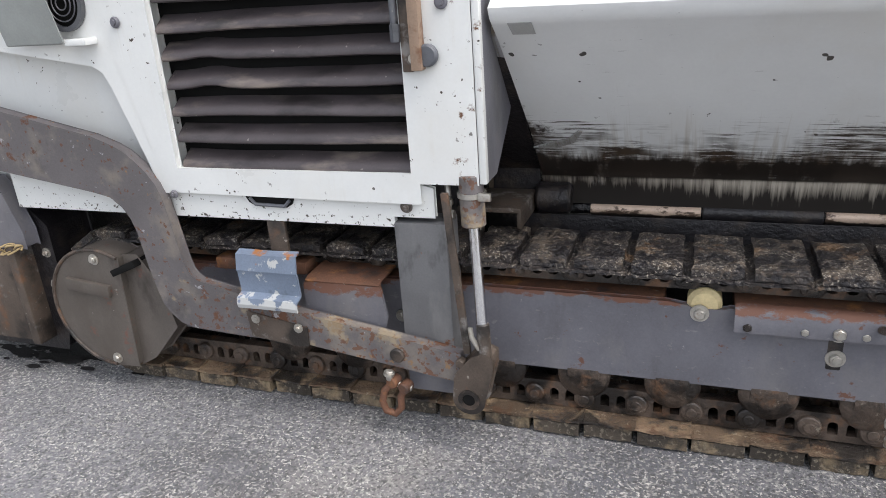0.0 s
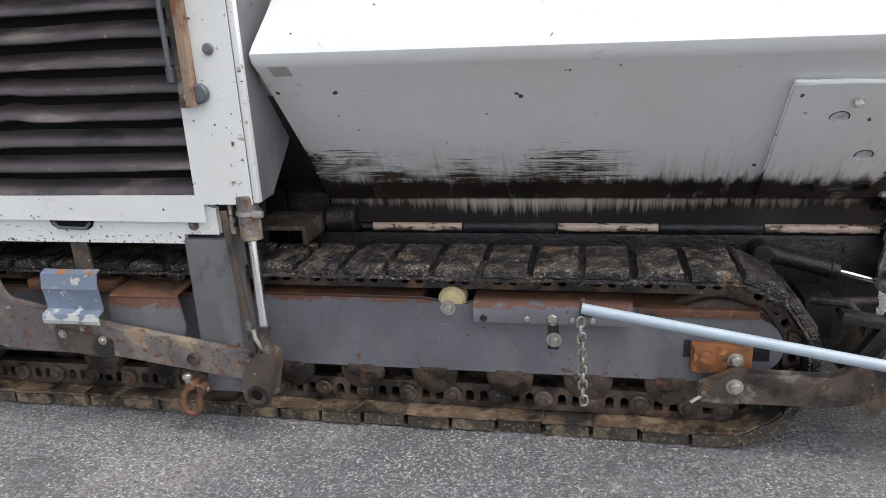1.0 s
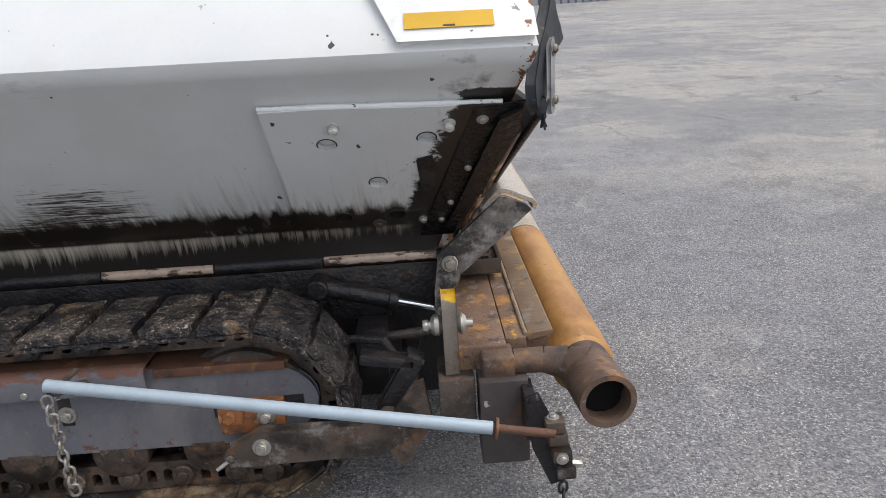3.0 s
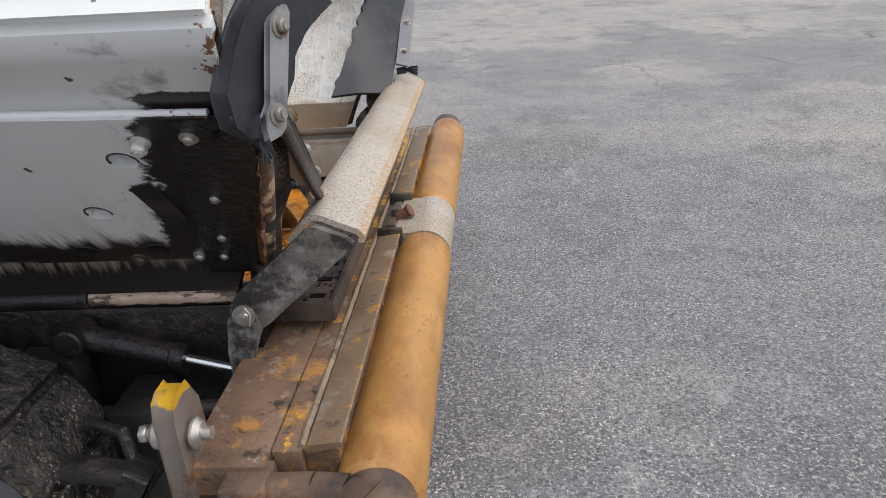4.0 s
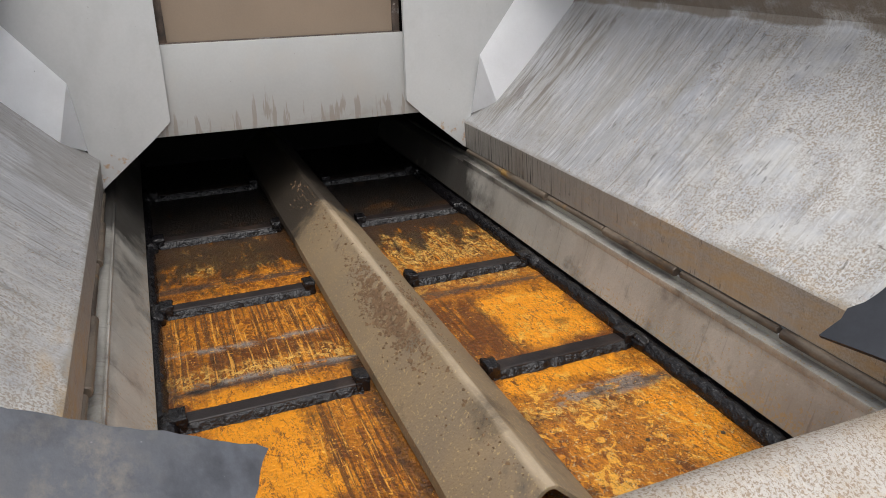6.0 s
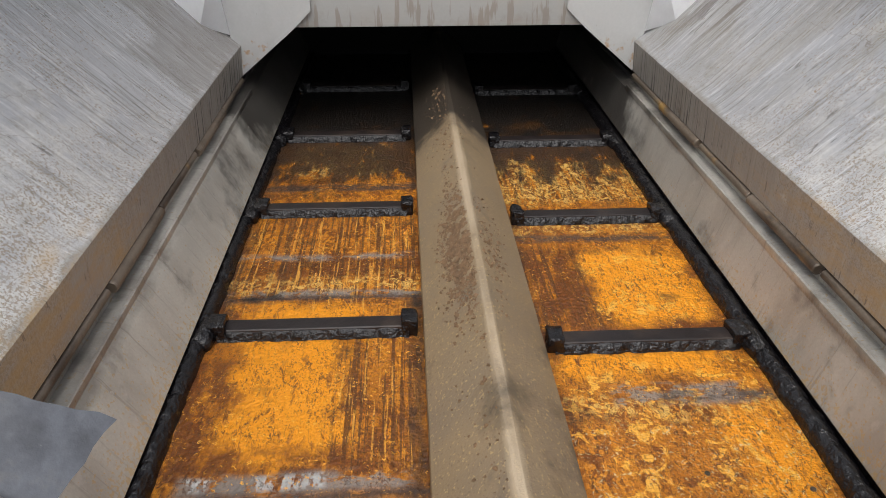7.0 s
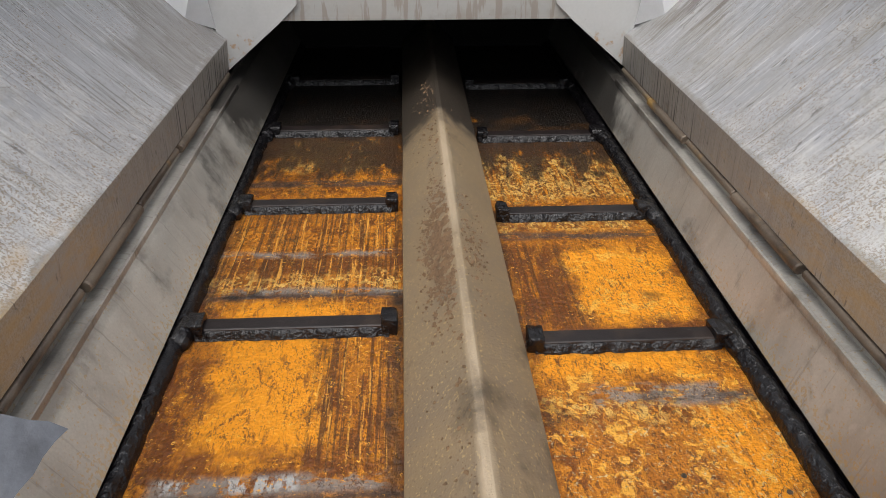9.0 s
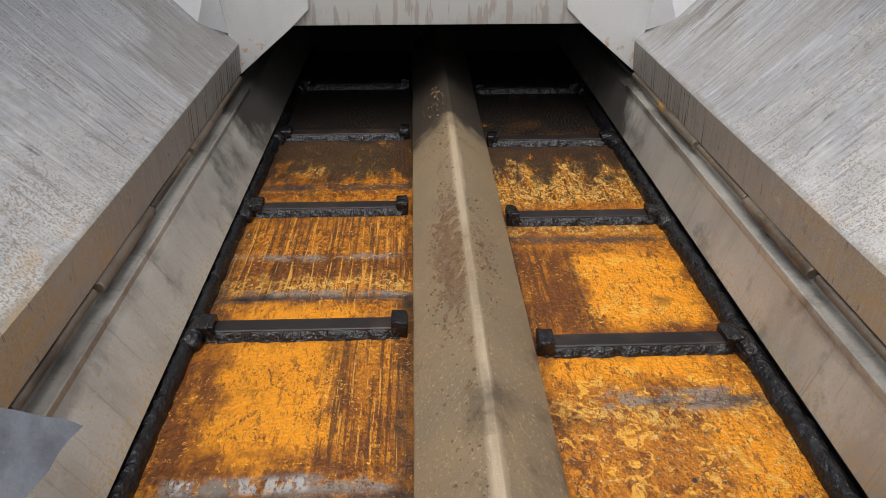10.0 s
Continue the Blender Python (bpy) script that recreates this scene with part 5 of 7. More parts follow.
box(bm, (-0.81, 0.45, 1.13), (-0.79, 0.48, 2.0), 0.003)
box(bm, (-0.81, -0.46, 1.128), (-0.785, 0.48, 1.146), 0.003)
part("screen_seal", bm, worn_brown, gate)
corner_white = surf("corner_white", (0.46, 0.468, 0.462), 0.38, var=0.05, vscale=3, bump=0.05, bscale=60, layers=[
    dict(col=(0.36, 0.36, 0.35), scale=5, stretch=(1, 1, 0.5), lo=0.50, hi=0.68, amount=0.5, detail=9),
    dict(col=(0.20, 0.18, 0.155), scale=55, lo=0.70, hi=0.74, amount=0.7, offset=9),
    dict(col=(0.36, 0.20, 0.07), scale=30, lo=0.80, hi=0.90, amount=0.75, offset=21, rough=0.8, z=(0.84, 0.74, 0.26))])
# whiter than the corner plates: light on an upward tilt put into the colour
gusset_lit_white = surf("gusset_lit_white", (0.88, 0.89, 0.90), 0.35, var=0.03, bump=0.03, layers=[dict(col=(0.06, 0.05, 0.04), scale=30, lo=0.72, hi=0.73), dict(col=(0.70, 0.70, 0.69), scale=4, lo=0.5, hi=0.7, amount=0.4)])
for s in (-1, 1):
    bm = mesh()
    prism(bm, [(CY / 2 + s * d, z) for d, z in ((0.465, 1.9), (0.475, 0.868), (0.545, 0.802), (0.742, 0.64), (0.772, 0.80), (0.825, 1.045), (0.98, 1.26), (1.30, 1.55), (1.30, 1.9))], "x", -0.752, -0.735, 0.003)
    cp = part("corner_plate", bm, corner_white, paver, "off-white corner plate between wing and back panel")
    # folded gusset that joins the plate to the wing
    bm = mesh()
    a, b, c = (-0.69, CY / 2 + s * 0.79, 1.04), (-0.735, CY / 2 + s * 0.772, 0.785), (-0.63, CY / 2 + s * 0.845, 0.842)
    d, e = (-0.72, CY / 2 + s * 0.97, 1.26), (-0.62, CY / 2 + s * 1.21, 1.25)
    va, vb, vc, vd, ve = [bm.verts.new(p) for p in (a, b, c, d, e)]
    bm.faces.new((va, vb, vc))
    bm.faces.new((va, vc, ve, vd))
    bmesh.ops.solidify(bm, geom=bm.faces[:], thickness=0.006)
    part("corner_gusset", bm, gusset_lit_white, cp, "white folded gusset, its colour lightened for the sky light on it", smooth=10)
# plates round the tunnel, coloured near-black for the dark inside
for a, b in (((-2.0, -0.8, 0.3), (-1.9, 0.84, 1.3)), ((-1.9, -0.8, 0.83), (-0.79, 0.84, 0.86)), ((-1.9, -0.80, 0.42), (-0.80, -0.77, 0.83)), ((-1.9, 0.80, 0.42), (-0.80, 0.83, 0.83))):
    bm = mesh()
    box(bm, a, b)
    part("tunnel_plate", bm, void_black, paver, "inside plate of the conveyor tunnel, its darkness put into the colour")

# ---- engine hood ----
bm = mesh()
# the door: a frame round the louvres
prism(bm, [(-1.765, 0.80), (-0.848, 0.79), (-0.848, 0.852), (-0.672, 0.852), (-0.672, 1.95), (-0.865, 1.95), (-0.868, 0.877), (-1.687, 0.877), (-1.68, 1.95), (-1.98, 1.95), (-1.92, 1.42), (-1.85, 1.10)], "y", -1.31, -1.285, 0.003)
hood = part("engine_hood", bm, hood_paint, paver, "white painted louvred engine hood door, chipped at its edges")
bm = mesh()
box(bm, (-0.669, -1.307, 0.852), (-0.648, -1.28, 1.95), 0.004)
part("hood_front_edge", bm, hood_paint, hood)
bm = mesh()
prism(bm, [(-2.44, 0.715), (-0.945, 0.712), (-0.945, 0.745), (-0.815, 0.745), (-0.815, 0.83), (-0.85, 0.84), (-1.76, 0.84), (-2.44, 0.85)], "y", -1.295, -1.275, 0.003)
sill = part("hood_sill", bm, surf("sill_paint", (0.68, 0.69, 0.675), 0.35, var=0.03, bump=0.05, layers=[
    dict(col=(0.06, 0.05, 0.04), scale=60, lo=0.64, hi=0.68, detail=3, z=(0.76, 0.715, 0.06)),
    dict(col=(0.33, 0.16, 0.04), scale=9, stretch=(1, 1, 0.3), lo=0.67, hi=0.76, amount=0.8, offset=17)]), paver, "white sill under the hood, paint flaking along its lower edge")
piece("bolt", DIRTY_BOLT, sill, facing((-0.90, -1.295, 0.775), (0, -1, 0)))
# recessed panel behind the tow arm, and the upper skin above it
bm = mesh()
box(bm, (-3.3, -1.235, 0.72), (-1.70, -1.215, 1.40), 0.003)
part("recessed_panel", bm, hood_paint, hood, "white recessed panel behind the tow arm")
bm = mesh()
prism(bm, [(-3.3, 1.42), (-2.317, 1.272), (-1.93, 1.212), (-1.893, 1.19), (-1.868, 1.14), (-1.752, 0.80), (-1.74, 0.80), (-1.84, 1.20), (-1.88, 1.46), (-1.96, 1.95), (-3.3, 1.95)], "y", -1.312, -1.24, 0.006)
skin = part("hood_skin", bm, hood_paint, hood, "white hood skin with a rounded cut-out")
# added near-black box stands for the unlit inside behind the louvres
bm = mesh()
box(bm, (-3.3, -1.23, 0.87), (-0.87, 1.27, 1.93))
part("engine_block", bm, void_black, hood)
for name_h, a, b in (("hood_roof", (-3.36, -1.29, 1.935), (-0.80, 1.33, 1.965)), ("hood_side", (-3.36, 1.275, 0.86), (-0.66, 1.305, 1.935)), ("hood_back", (-3.36, -1.28, 0.86), (-3.32, 1.275, 1.935))):
    bm = mesh()
    box(bm, a, b, 0.008)
    part(name_h, bm, hood_paint, hood, "plain white hood sheet")
bm = mesh()
prism(bm, [(-1.28, 0.858), (-1.28, 1.95), (-0.80, 1.95), (-0.985, 1.06), (-1.03, 1.0), (-1.20, 0.86)], "x", -0.668, -0.648, 0.004)
part("hood_nose", bm, grey_paint, hood, "dark grey front end of the hood")
for k in range(12):
    z = 0.868 + 0.0845 * k
    bm = mesh()
    rows = []
    for y, dz in ((-1.240, 0.058), (-1.264, 0.043), (-1.287, 0.026), (-1.293, 0.014), (-1.292, 0.007), (-1.284, 0.003)):
        row = []
        for j in range(19):
            x = -1.675 + 0.80 * j / 18
            sag = 0.006 * noise.noise(Vector((x * 3.2, k * 2.7, 4))) + (0.010 * math.exp(-((x + 1.52) / 0.06) ** 2) if k in (3, 4) else 0)
            row.append((x, y + 0.5 * sag, z + dz + sag))
        rows.append(row)
    shell(bm, rows, 0.003)
    part("louvre", bm, dark_slat, hood, "dark dusty bent louvre blade" if k in (3, 4) else "", smooth=50)
# handle, latches, stay
bm = mesh()
prism(bm, [(-1.455, 0.797), (-1.273, 0.793), (-1.285, 0.77), (-1.305, 0.758), (-1.42, 0.76), (-1.44, 0.772)], "y", -1.2975, -1.28, 0.002)
handle = part("handle_recess", bm, void_black, sill, "black recessed pull handle")
bm = mesh()
sweep(bm, [(-1.435, -1.299, 0.785), (-1.415, -1.302, 0.765), (-1.31, -1.302, 0.762), (-1.29, -1.299, 0.782)], 0.006, 8)
part("handle_bar", bm, rubber, handle)
for x, z, r in ((-1.80, 1.335, 0.017), (-1.712, 0.792, 0.014), (-0.745, 1.338, 0.018)):
    bm = mesh()
    cyl(bm, (x, -1.31, z), (x, -1.322, z), r, 20, bevel=0.004)
    cyl(bm, (x, -1.322, z), (x, -1.328, z), r * 0.5, 6)
    part("latch", bm, grey_paint, hood, "dark round hood latch")
bm = mesh()
box(bm, (-0.83, -1.345, 1.17), (-0.80, -1.312, 1.95), 0.003)
stay = part("hood_stay", bm, surf("stay_brown", (0.30, 0.21, 0.15), 0.6, var=0.15, vscale=12, bump=0.2, layers=[dict(col=RUST, scale=10, lo=0.5, hi=0.6)]), hood, "rusty brown flat stay bar")
bm = mesh()
box(bm, (-0.862, -1.325, 1.165), (-0.832, -1.312, 1.95), 0.003)
part("stay_channel", bm, worn_brown, stay)
bm = mesh()
cyl(bm, (-0.79, -1.312, 1.207), (-0.79, -1.335, 1.207), 0.03, 28, bevel=0.005)
part("rubber_stop", bm, rubber, stay, "black rubber stop")
piece("bolt", SMALL_BOLT, stay, facing((-0.83, -1.326, 1.20), (0, -1, 0)) @ Matrix.Scale(0.8, 4))
bm = mesh()
cyl(bm, (-0.875, -1.33, 1.27), (-0.875, -1.33, 1.95), 0.009, 12)
cyl(bm, (-0.873, -1.33, 1.245), (-0.873, -1.33, 1.29), 0.014, 6)
part("gas_strut", bm, rubber, hood)
# air outlet at the back of the hood
bm = mesh()
ring(bm, (-1.985, -1.314, 1.40), (-1.985, -1.33, 1.40), 0.085, 0.07, 36)
vent = part("air_outlet", bm, rubber, hood, "round black air outlet with a grille")
bm = mesh()
cyl(bm, (-1.985, -1.3135, 1.40), (-1.985, -1.316, 1.40), 0.075, 36)
part("outlet_backing", bm, void_black, vent)
bm = mesh()
for r in (0.02, 0.037, 0.054):
    sweep(bm, [(-1.985 + r * math.cos(a), -1.324, 1.40 + r * math.sin(a)) for a in [2 * math.pi * i / 28 for i in range(28)]], 0.0022, 6, closed=True)
part("outlet_grille", bm, grey_paint, vent)
bm = mesh()
shell(bm, [[(x, y, z) for x in (-2.20, -2.08, -1.965)] for y, z in ((-1.40, 1.42 + 0.4), (-1.40, 1.42), (-1.37, 1.285), (-1.365, 1.281), (-1.36, 1.284))], 0.004)
flapv = part("outlet_flap", bm, surf("flap_grey", (0.33, 0.35, 0.34), 0.4, metal=0.4, var=0.1, bump=0.05), hood, "grey sheet metal flap in front of the air outlet")
bm = mesh()
box(bm, (-1.97, -1.365, 1.275), (-1.885, -1.312, 1.295), 0.004)
part("flap_bracket", bm, hood_paint, flapv)

# ---- tow arm and what hangs on the side ----
bm = mesh()
prism(bm, [(-3.3, 1.295), (-2.36, 1.071), (-2.1, 1.012), (-1.98, 0.985), (-1.90, 0.955), (-1.86, 0.934), (-1.826, 0.906), (-1.79, 0.87), (-1.762, 0.83), (-1.745, 0.785), (-1.711, 0.56), (-1.702, 0.53), (-1.688, 0.508), (-1.666, 0.493), (-1.266, 0.406), (-0.75, 0.322), (-0.75, 0.232), (-1.27, 0.305), (-1.51, 0.31), (-1.717, 0.321), (-1.765, 0.335), (-1.80, 0.365), (-1.825, 0.40), (-1.836, 0.44), (-1.855, 0.535), (-1.87, 0.66), (-1.885, 0.71), (-1.91, 0.75), (-1.954, 0.786), (-2.03, 0.803), (-2.44, 0.87), (-3.3, 1.03)], "y", -1.345, -1.305, 0.005)
arm_paint = surf("arm_paint", (0.115, 0.105, 0.108), 0.5, var=0.14, vscale=5, bump=0.25, layers=[
    dict(col=(0.22, 0.19, 0.16), scale=8, lo=0.52, hi=0.68, amount=0.7, x=(-1.7, -1.0, 0.08)),
    dict(col=(0.12, 0.055, 0.032), scale=10, lo=0.63, hi=0.67, rough=0.85, x=(-1.8, -1.0, 0.07), detail=9),
    dict(col=(0.24, 0.15, 0.085), scale=26, lo=0.64, hi=0.69, rough=0.85, offset=15, x=(-1.6, -1.0, 0.05)),
    dict(col=(0.13, 0.058, 0.032), scale=38, lo=0.62, hi=0.64, rough=0.85, offset=35, amount=0.85, x=(-1.85, -1.35, 0.07), detail=8),
    dict(col=(0.34, 0.27, 0.17), scale=9, lo=0.62, hi=0.68, amount=0.6, rough=0.8, offset=45, x=(-1.75, -1.2, 0.06), detail=9),
    dict(col=(0.44, 0.44, 0.46), scale=24, lo=0.67, hi=0.70, metal=0.6, amount=0.8, offset=25),
    dict(col=(0.03, 0.027, 0.025), scale=5, lo=0.60, hi=0.72, amount=0.7, offset=21)])
arm = part("tow_arm", bm, arm_paint, paver, "curved dark grey steel tow arm with scraped, rusting paint")
bm = mesh()
prism(bm, [(-1.485, 0.405), (-1.265, 0.365), (-1.268, 0.30), (-1.30, 0.296), (-1.478, 0.315)], "y", -1.352, -1.344, 0.002)
patch = part("arm_patch", bm, worn_brown, arm, "rusty bolted patch plate")
for x, z in ((-1.454, 0.381), (-1.296, 0.362)):
    piece("bolt", SMALL_BOLT, patch, facing((x, -1.352, z), (0, -1, 0)))
bm = mesh()
cyl(bm, (-0.955, -1.355, 0.30), (-0.955, -1.34, 0.30), 0.024, 22, bevel=0.004)
part("arm_pin", bm, worn_brown, arm)
bm = mesh()
cyl(bm, (-0.742, -1.37, 0.305), (-0.742, -1.34, 0.305), 0.016, 6, bevel=0.002)
part("arm_nut", bm, worn_brown, arm)
bm = mesh()
n = 16
eye = [(-0.717 + 0.044 * math.cos(a), 0.19 + 0.044 * math.sin(a)) for a in [math.pi * 0.92 + math.pi * 1.08 * k / n for k in range(n + 1)]]
prism(bm, [*eye, (-0.662, 0.235), (-0.645, 0.30), (-0.646, 0.335), (-0.668, 0.345), (-0.70, 0.33), (-0.752, 0.27)], "y", -1.375, -1.30, 0.008)
knuckle = part("arm_knuckle", bm, worn_brown, arm, "cast end of the tow arm with a pin hole", smooth=40)
bm = mesh()
ring(bm, (-0.717, -1.379, 0.19), (-0.717, -1.37, 0.19), 0.034, 0.02, 24)
part("pin_ring", bm, link_mat, knuckle)
bm = mesh()
cyl(bm, (-0.717, -1.3765, 0.19), (-0.717, -1.37, 0.19), 0.021, 20)
part("pin_hole", bm, void_black, knuckle)
# upright post
bm = mesh()
box(bm, (-0.945, -1.30, 0.235), (-0.78, -1.19, 0.725), 0.006)
post = part("frame_post", bm, surf("post_paint", (0.13, 0.13, 0.135), 0.45, var=0.12, vscale=5, bump=0.1, layers=[
    dict(col=(0.27, 0.265, 0.26), scale=7, stretch=(1, 1, 0.4), lo=0.5, hi=0.72, amount=0.6),
    dict(col=(0.02, 0.02, 0.02), scale=6, stretch=(1, 1, 0.5), lo=0.58, hi=0.70, amount=0.8, offset=13),
    dict(col=RUST, scale=12, lo=0.67, hi=0.72, rough=0.85)]), paver, "dark grey steel post with scraped paint")
bm = mesh()
box(bm, (-0.945, -1.295, 0.15), (-0.785, -1.20, 0.235), 0.005)
part("post_foot", bm, grey_paint, post)
# fender box
bm = mesh()
prism(bm, [(-1.29, 0.36), (-1.015, 0.36), (-1.005, 0.40), (-1.018, 0.492), (-1.022, 0.505), (-1.285, 0.498), (-1.29, 0.49)], "y", -1.29, -1.28, 0.003)
fender = part("fender_box", bm, grey_paint, paver, "grey sheet metal fender box with a rusty top")
bm = mesh()
shell(bm, [[(x, y, z) for x in (-1.285, -1.15, -1.02)] for y, z in ((-1.29, 0.502), (-1.27, 0.51), (-1.08, 0.52))], 0.006)
part("fender_top", bm, rusty_steel, fender, "orange rusted top sheet")
bm = mesh()
box(bm, (-1.29, -1.28, 0.36), (-1.28, -1.08, 0.50))
part("fender_side", bm, grey_paint, fender)
piece("bolt", BOLT, fender, facing((-1.0, -1.185, 0.355), (0, -1, 0)) @ Matrix.Scale(0.8, 4))
# blue-grey step with its strap
bm = mesh()
shell(bm, [[(x, y, z + 0.004 * noise.noise(Vector((x * 9, z * 9, 5)))) for x in (-1.265, -1.32, -1.375, -1.43, -1.485)] for y, z in ((-1.33, 0.618), (-1.352, 0.612), (-1.362, 0.56), (-1.358, 0.55), (-1.352, 0.49), (-1.356, 0.478), (-1.385, 0.468), (-1.388, 0.452), (-1.385, 0.44))], 0.006)
step = part("side_step", bm, surf("step_blue", (0.16, 0.20, 0.27), 0.5, var=0.14, vscale=9, bump=0.2, layers=[
    dict(col=(0.50, 0.50, 0.48), scale=22, lo=0.60, hi=0.64, amount=0.8, z=(0.49, 0.45, 0.22)),
    dict(col=(0.30, 0.12, 0.04), scale=14, lo=0.64, hi=0.70, z=(0.60, 0.618, 0.14)),
    dict(col=(0.04, 0.04, 0.045), scale=6, lo=0.62, hi=0.72, amount=0.7, offset=16)]), paver, "blue-grey folded steel step, paint worn off at its foot", smooth=25)
bm = mesh()
box(bm, (-1.395, -1.29, 0.43), (-1.33, -1.275, 0.72), 0.004)
part("step_strap", bm, worn_brown, step, "rusty brown flat strap")
bm = mesh()
box(bm, (-1.40, -1.29, 0.56), (-1.345, -1.25, 0.60), 0.008)
part("orange_block", bm, rusty_steel, step, "small orange block")
bm = mesh()
box(bm, (-1.68, -1.22, 0.49), (-1.32, -1.05, 0.535), 0.01)
part("track_guide", bm, rusty_steel, paver, "rusty plate on top of the crawler frame")
# lift strut
bm = mesh()
top, mid, low = Vector((-0.702, -1.285, 0.845)), Vector((-0.696, -1.295, 0.725)), Vector((-0.664, -1.355, 0.32))
cyl(bm, top + Vector((0, 0, 0.03)), mid, 0.036, 24, bevel=0.004)
strut = part("lift_strut", bm, arm_paint, paver, "slim hydraulic strut with a bright rod")
bm = mesh()
cyl(bm, mid, low + Vector((-0.008, 0.012, 0.11)), 0.0165, 18)
part("strut_rod", bm, chrome, strut, "bright steel rod")
bm = mesh()
cyl(bm, low + Vector((-0.006, 0.01, 0.12)), low, 0.02, 14, bevel=0.003)
part("strut_eye", bm, worn_brown, strut)
bm = mesh()
box(bm, (-0.755, -1.345, 0.33), (-0.733, -1.33, 0.835), 0.003, Matrix.Translation((-0.744, -1.34, 0.58)) @ Matrix.Rotation(radians(-4.5), 4, "Y") @ Matrix.Translation((0.744, 1.34, -0.58)))
part("strut_guard", bm, worn_brown, strut, "rusty flat bar beside the rod")
bm = mesh()
ring(bm, (-0.70, -1.287, 0.812), (-0.70, -1.287, 0.826), 0.042, 0.034, 24)
box(bm, (-0.672, -1.325, 0.808), (-0.635, -1.31, 0.83), 0.003)
part("hose_clamp", bm, zinc, strut, "steel clamp")
bm = mesh()
cyl(bm, (-0.765, -1.26, 0.745), (-0.79, -1.26, 0.745), 0.014, 6)
cyl(bm, (-0.78, -1.26, 0.745), (-0.78, -1.26, 0.80), 0.008, 12)
cyl(bm, (-0.78, -1.26, 0.775), (-0.78, -1.26, 0.79), 0.013, 6)
sweep(bm, [(-0.78, -1.26, 0.80), (-0.785, -1.25, 0.83), (-0.80, -1.22, 0.85)], 0.009, 10)
part("hose_fitting", bm, zinc, strut, "zinc hose fitting")
bm = mesh()
sweep(bm, [(-0.68, -1.36, 0.36), (-0.70, -1.365, 0.40), (-0.705, -1.36, 0.43)], 0.008, 8)
part("strut_clip", bm, zinc, strut)
# plank-like brown plate behind the strut
bm = mesh()
box(bm, (-0.84, -1.02, 0.672), (-0.625, -0.80, 0.690), 0.005)
box(bm, (-0.64, -1.02, 0.62), (-0.625, -0.80, 0.674), 0.003)
part("bracket_plate", bm, worn_brown, paver, "brown rusty bracket plate above the track")
bm = mesh()
box(bm, (-3.3, -0.93, 0.12), (-0.82, -0.91, 0.87), 0.003)
part("underbody_plate", bm, black_dirt_shade, paver, "black greasy plate under the hood")
# final drive cover
bm = mesh()
n = 30
rim = [(-2.12 + 0.232 * math.cos(a), 0.345 + 0.232 * math.sin(a)) for a in [math.radians(62 + (268 - 62) * k / n) for k in range(n + 1)]]
prism(bm, [*rim, (-2.03, 0.118)], "y", -1.33, -1.22, 0.005)
cover_mat = surf("cover_steel", (0.125, 0.108, 0.095), 0.55, metal=0.2, var=0.16, vscale=6, bump=0.25, layers=[
    dict(col=(0.085, 0.07, 0.058), scale=4, stretch=(1, 1, 0.5), lo=0.50, hi=0.66, amount=0.7),
    dict(col=(0.20, 0.07, 0.045), scale=9, lo=0.60, hi=0.66, amount=0.65, offset=9, detail=9),
    dict(col=(0.035, 0.028, 0.024), scale=5, stretch=(1, 1, 0.4), lo=0.56, hi=0.66, amount=0.75, offset=29, detail=9),
    dict(col=(0.36, 0.33, 0.30), scale=30, lo=0.68, hi=0.72, amount=0.6, offset=17)])
drive = part("final_drive_cover", bm, cover_mat, paver, "round scuffed steel final drive cover", smooth=40)
bm = mesh()
prism(bm, [(-2.035, 0.545), (-2.03, 0.118), (-1.97, 0.15), (-1.845, 0.285), (-1.88, 0.45), (-1.95, 0.55)], "y", -1.30, -1.21, 0.008)
part("cover_wedge", bm, cover_mat, drive)
bm = mesh()
box(bm, (-2.265, -1.345, 0.405), (-2.07, -1.325, 0.452), 0.004, Matrix.Translation((-2.16, 0, 0.43)) @ Matrix.Rotation(radians(6), 4, "Y") @ Matrix.Translation((2.16, 0, -0.43)))
part("cover_rib", bm, cover_mat, drive)
bm = mesh()
sweep(bm, [(x, -1.332, z) for x, z in rim], 0.007, 8)
part("cover_rim", bm, link_mat, drive, "dark rolled rim of the cover")
bm = mesh()
box(bm, (-2.05, -1.334, 0.495), (-1.93, -1.25, 0.52), 0.004, Matrix.Translation((-2.0, 0, 0.5)) @ Matrix.Rotation(radians(-22), 4, "Y") @ Matrix.Translation((2.0, 0, -0.5)))
part("cover_slot", bm, void_black, drive)
for x, z in ((-2.115, 0.54), (-2.12, 0.14)):
    piece("bolt", BOLT, drive, facing((x, -1.33, z), (0, -1, 0)) @ Matrix.Scale(0.8, 4))
# dark plates behind the track at the very back
bm = mesh()
prism(bm, [(-2.40, 0.30), (-2.40, 0.62), (-2.48, 0.70), (-3.3, 0.70), (-3.3, 0.10), (-2.46, 0.10)], "y", -1.25, -1.05, 0.008)
rear = part("rear_guard", bm, black_dirt_shade, paver, "black oily guard plate at the back of the track")
for z in (0.515, 0.385):
    piece("bolt", BOLT, rear, facing((-2.43, -1.25, z), (0, -1, 0)) @ Matrix.Scale(0.75, 4))
bm = mesh()
box(bm, (-3.3, -1.32, 0.16), (-2.53, -1.25, 0.55), 0.008)
box(bm, (-2.54, -1.33, 0.15), (-2.50, -1.24, 0.57), 0.005)
part("auger_plate", bm, worn_brown, rear)
bm = mesh()
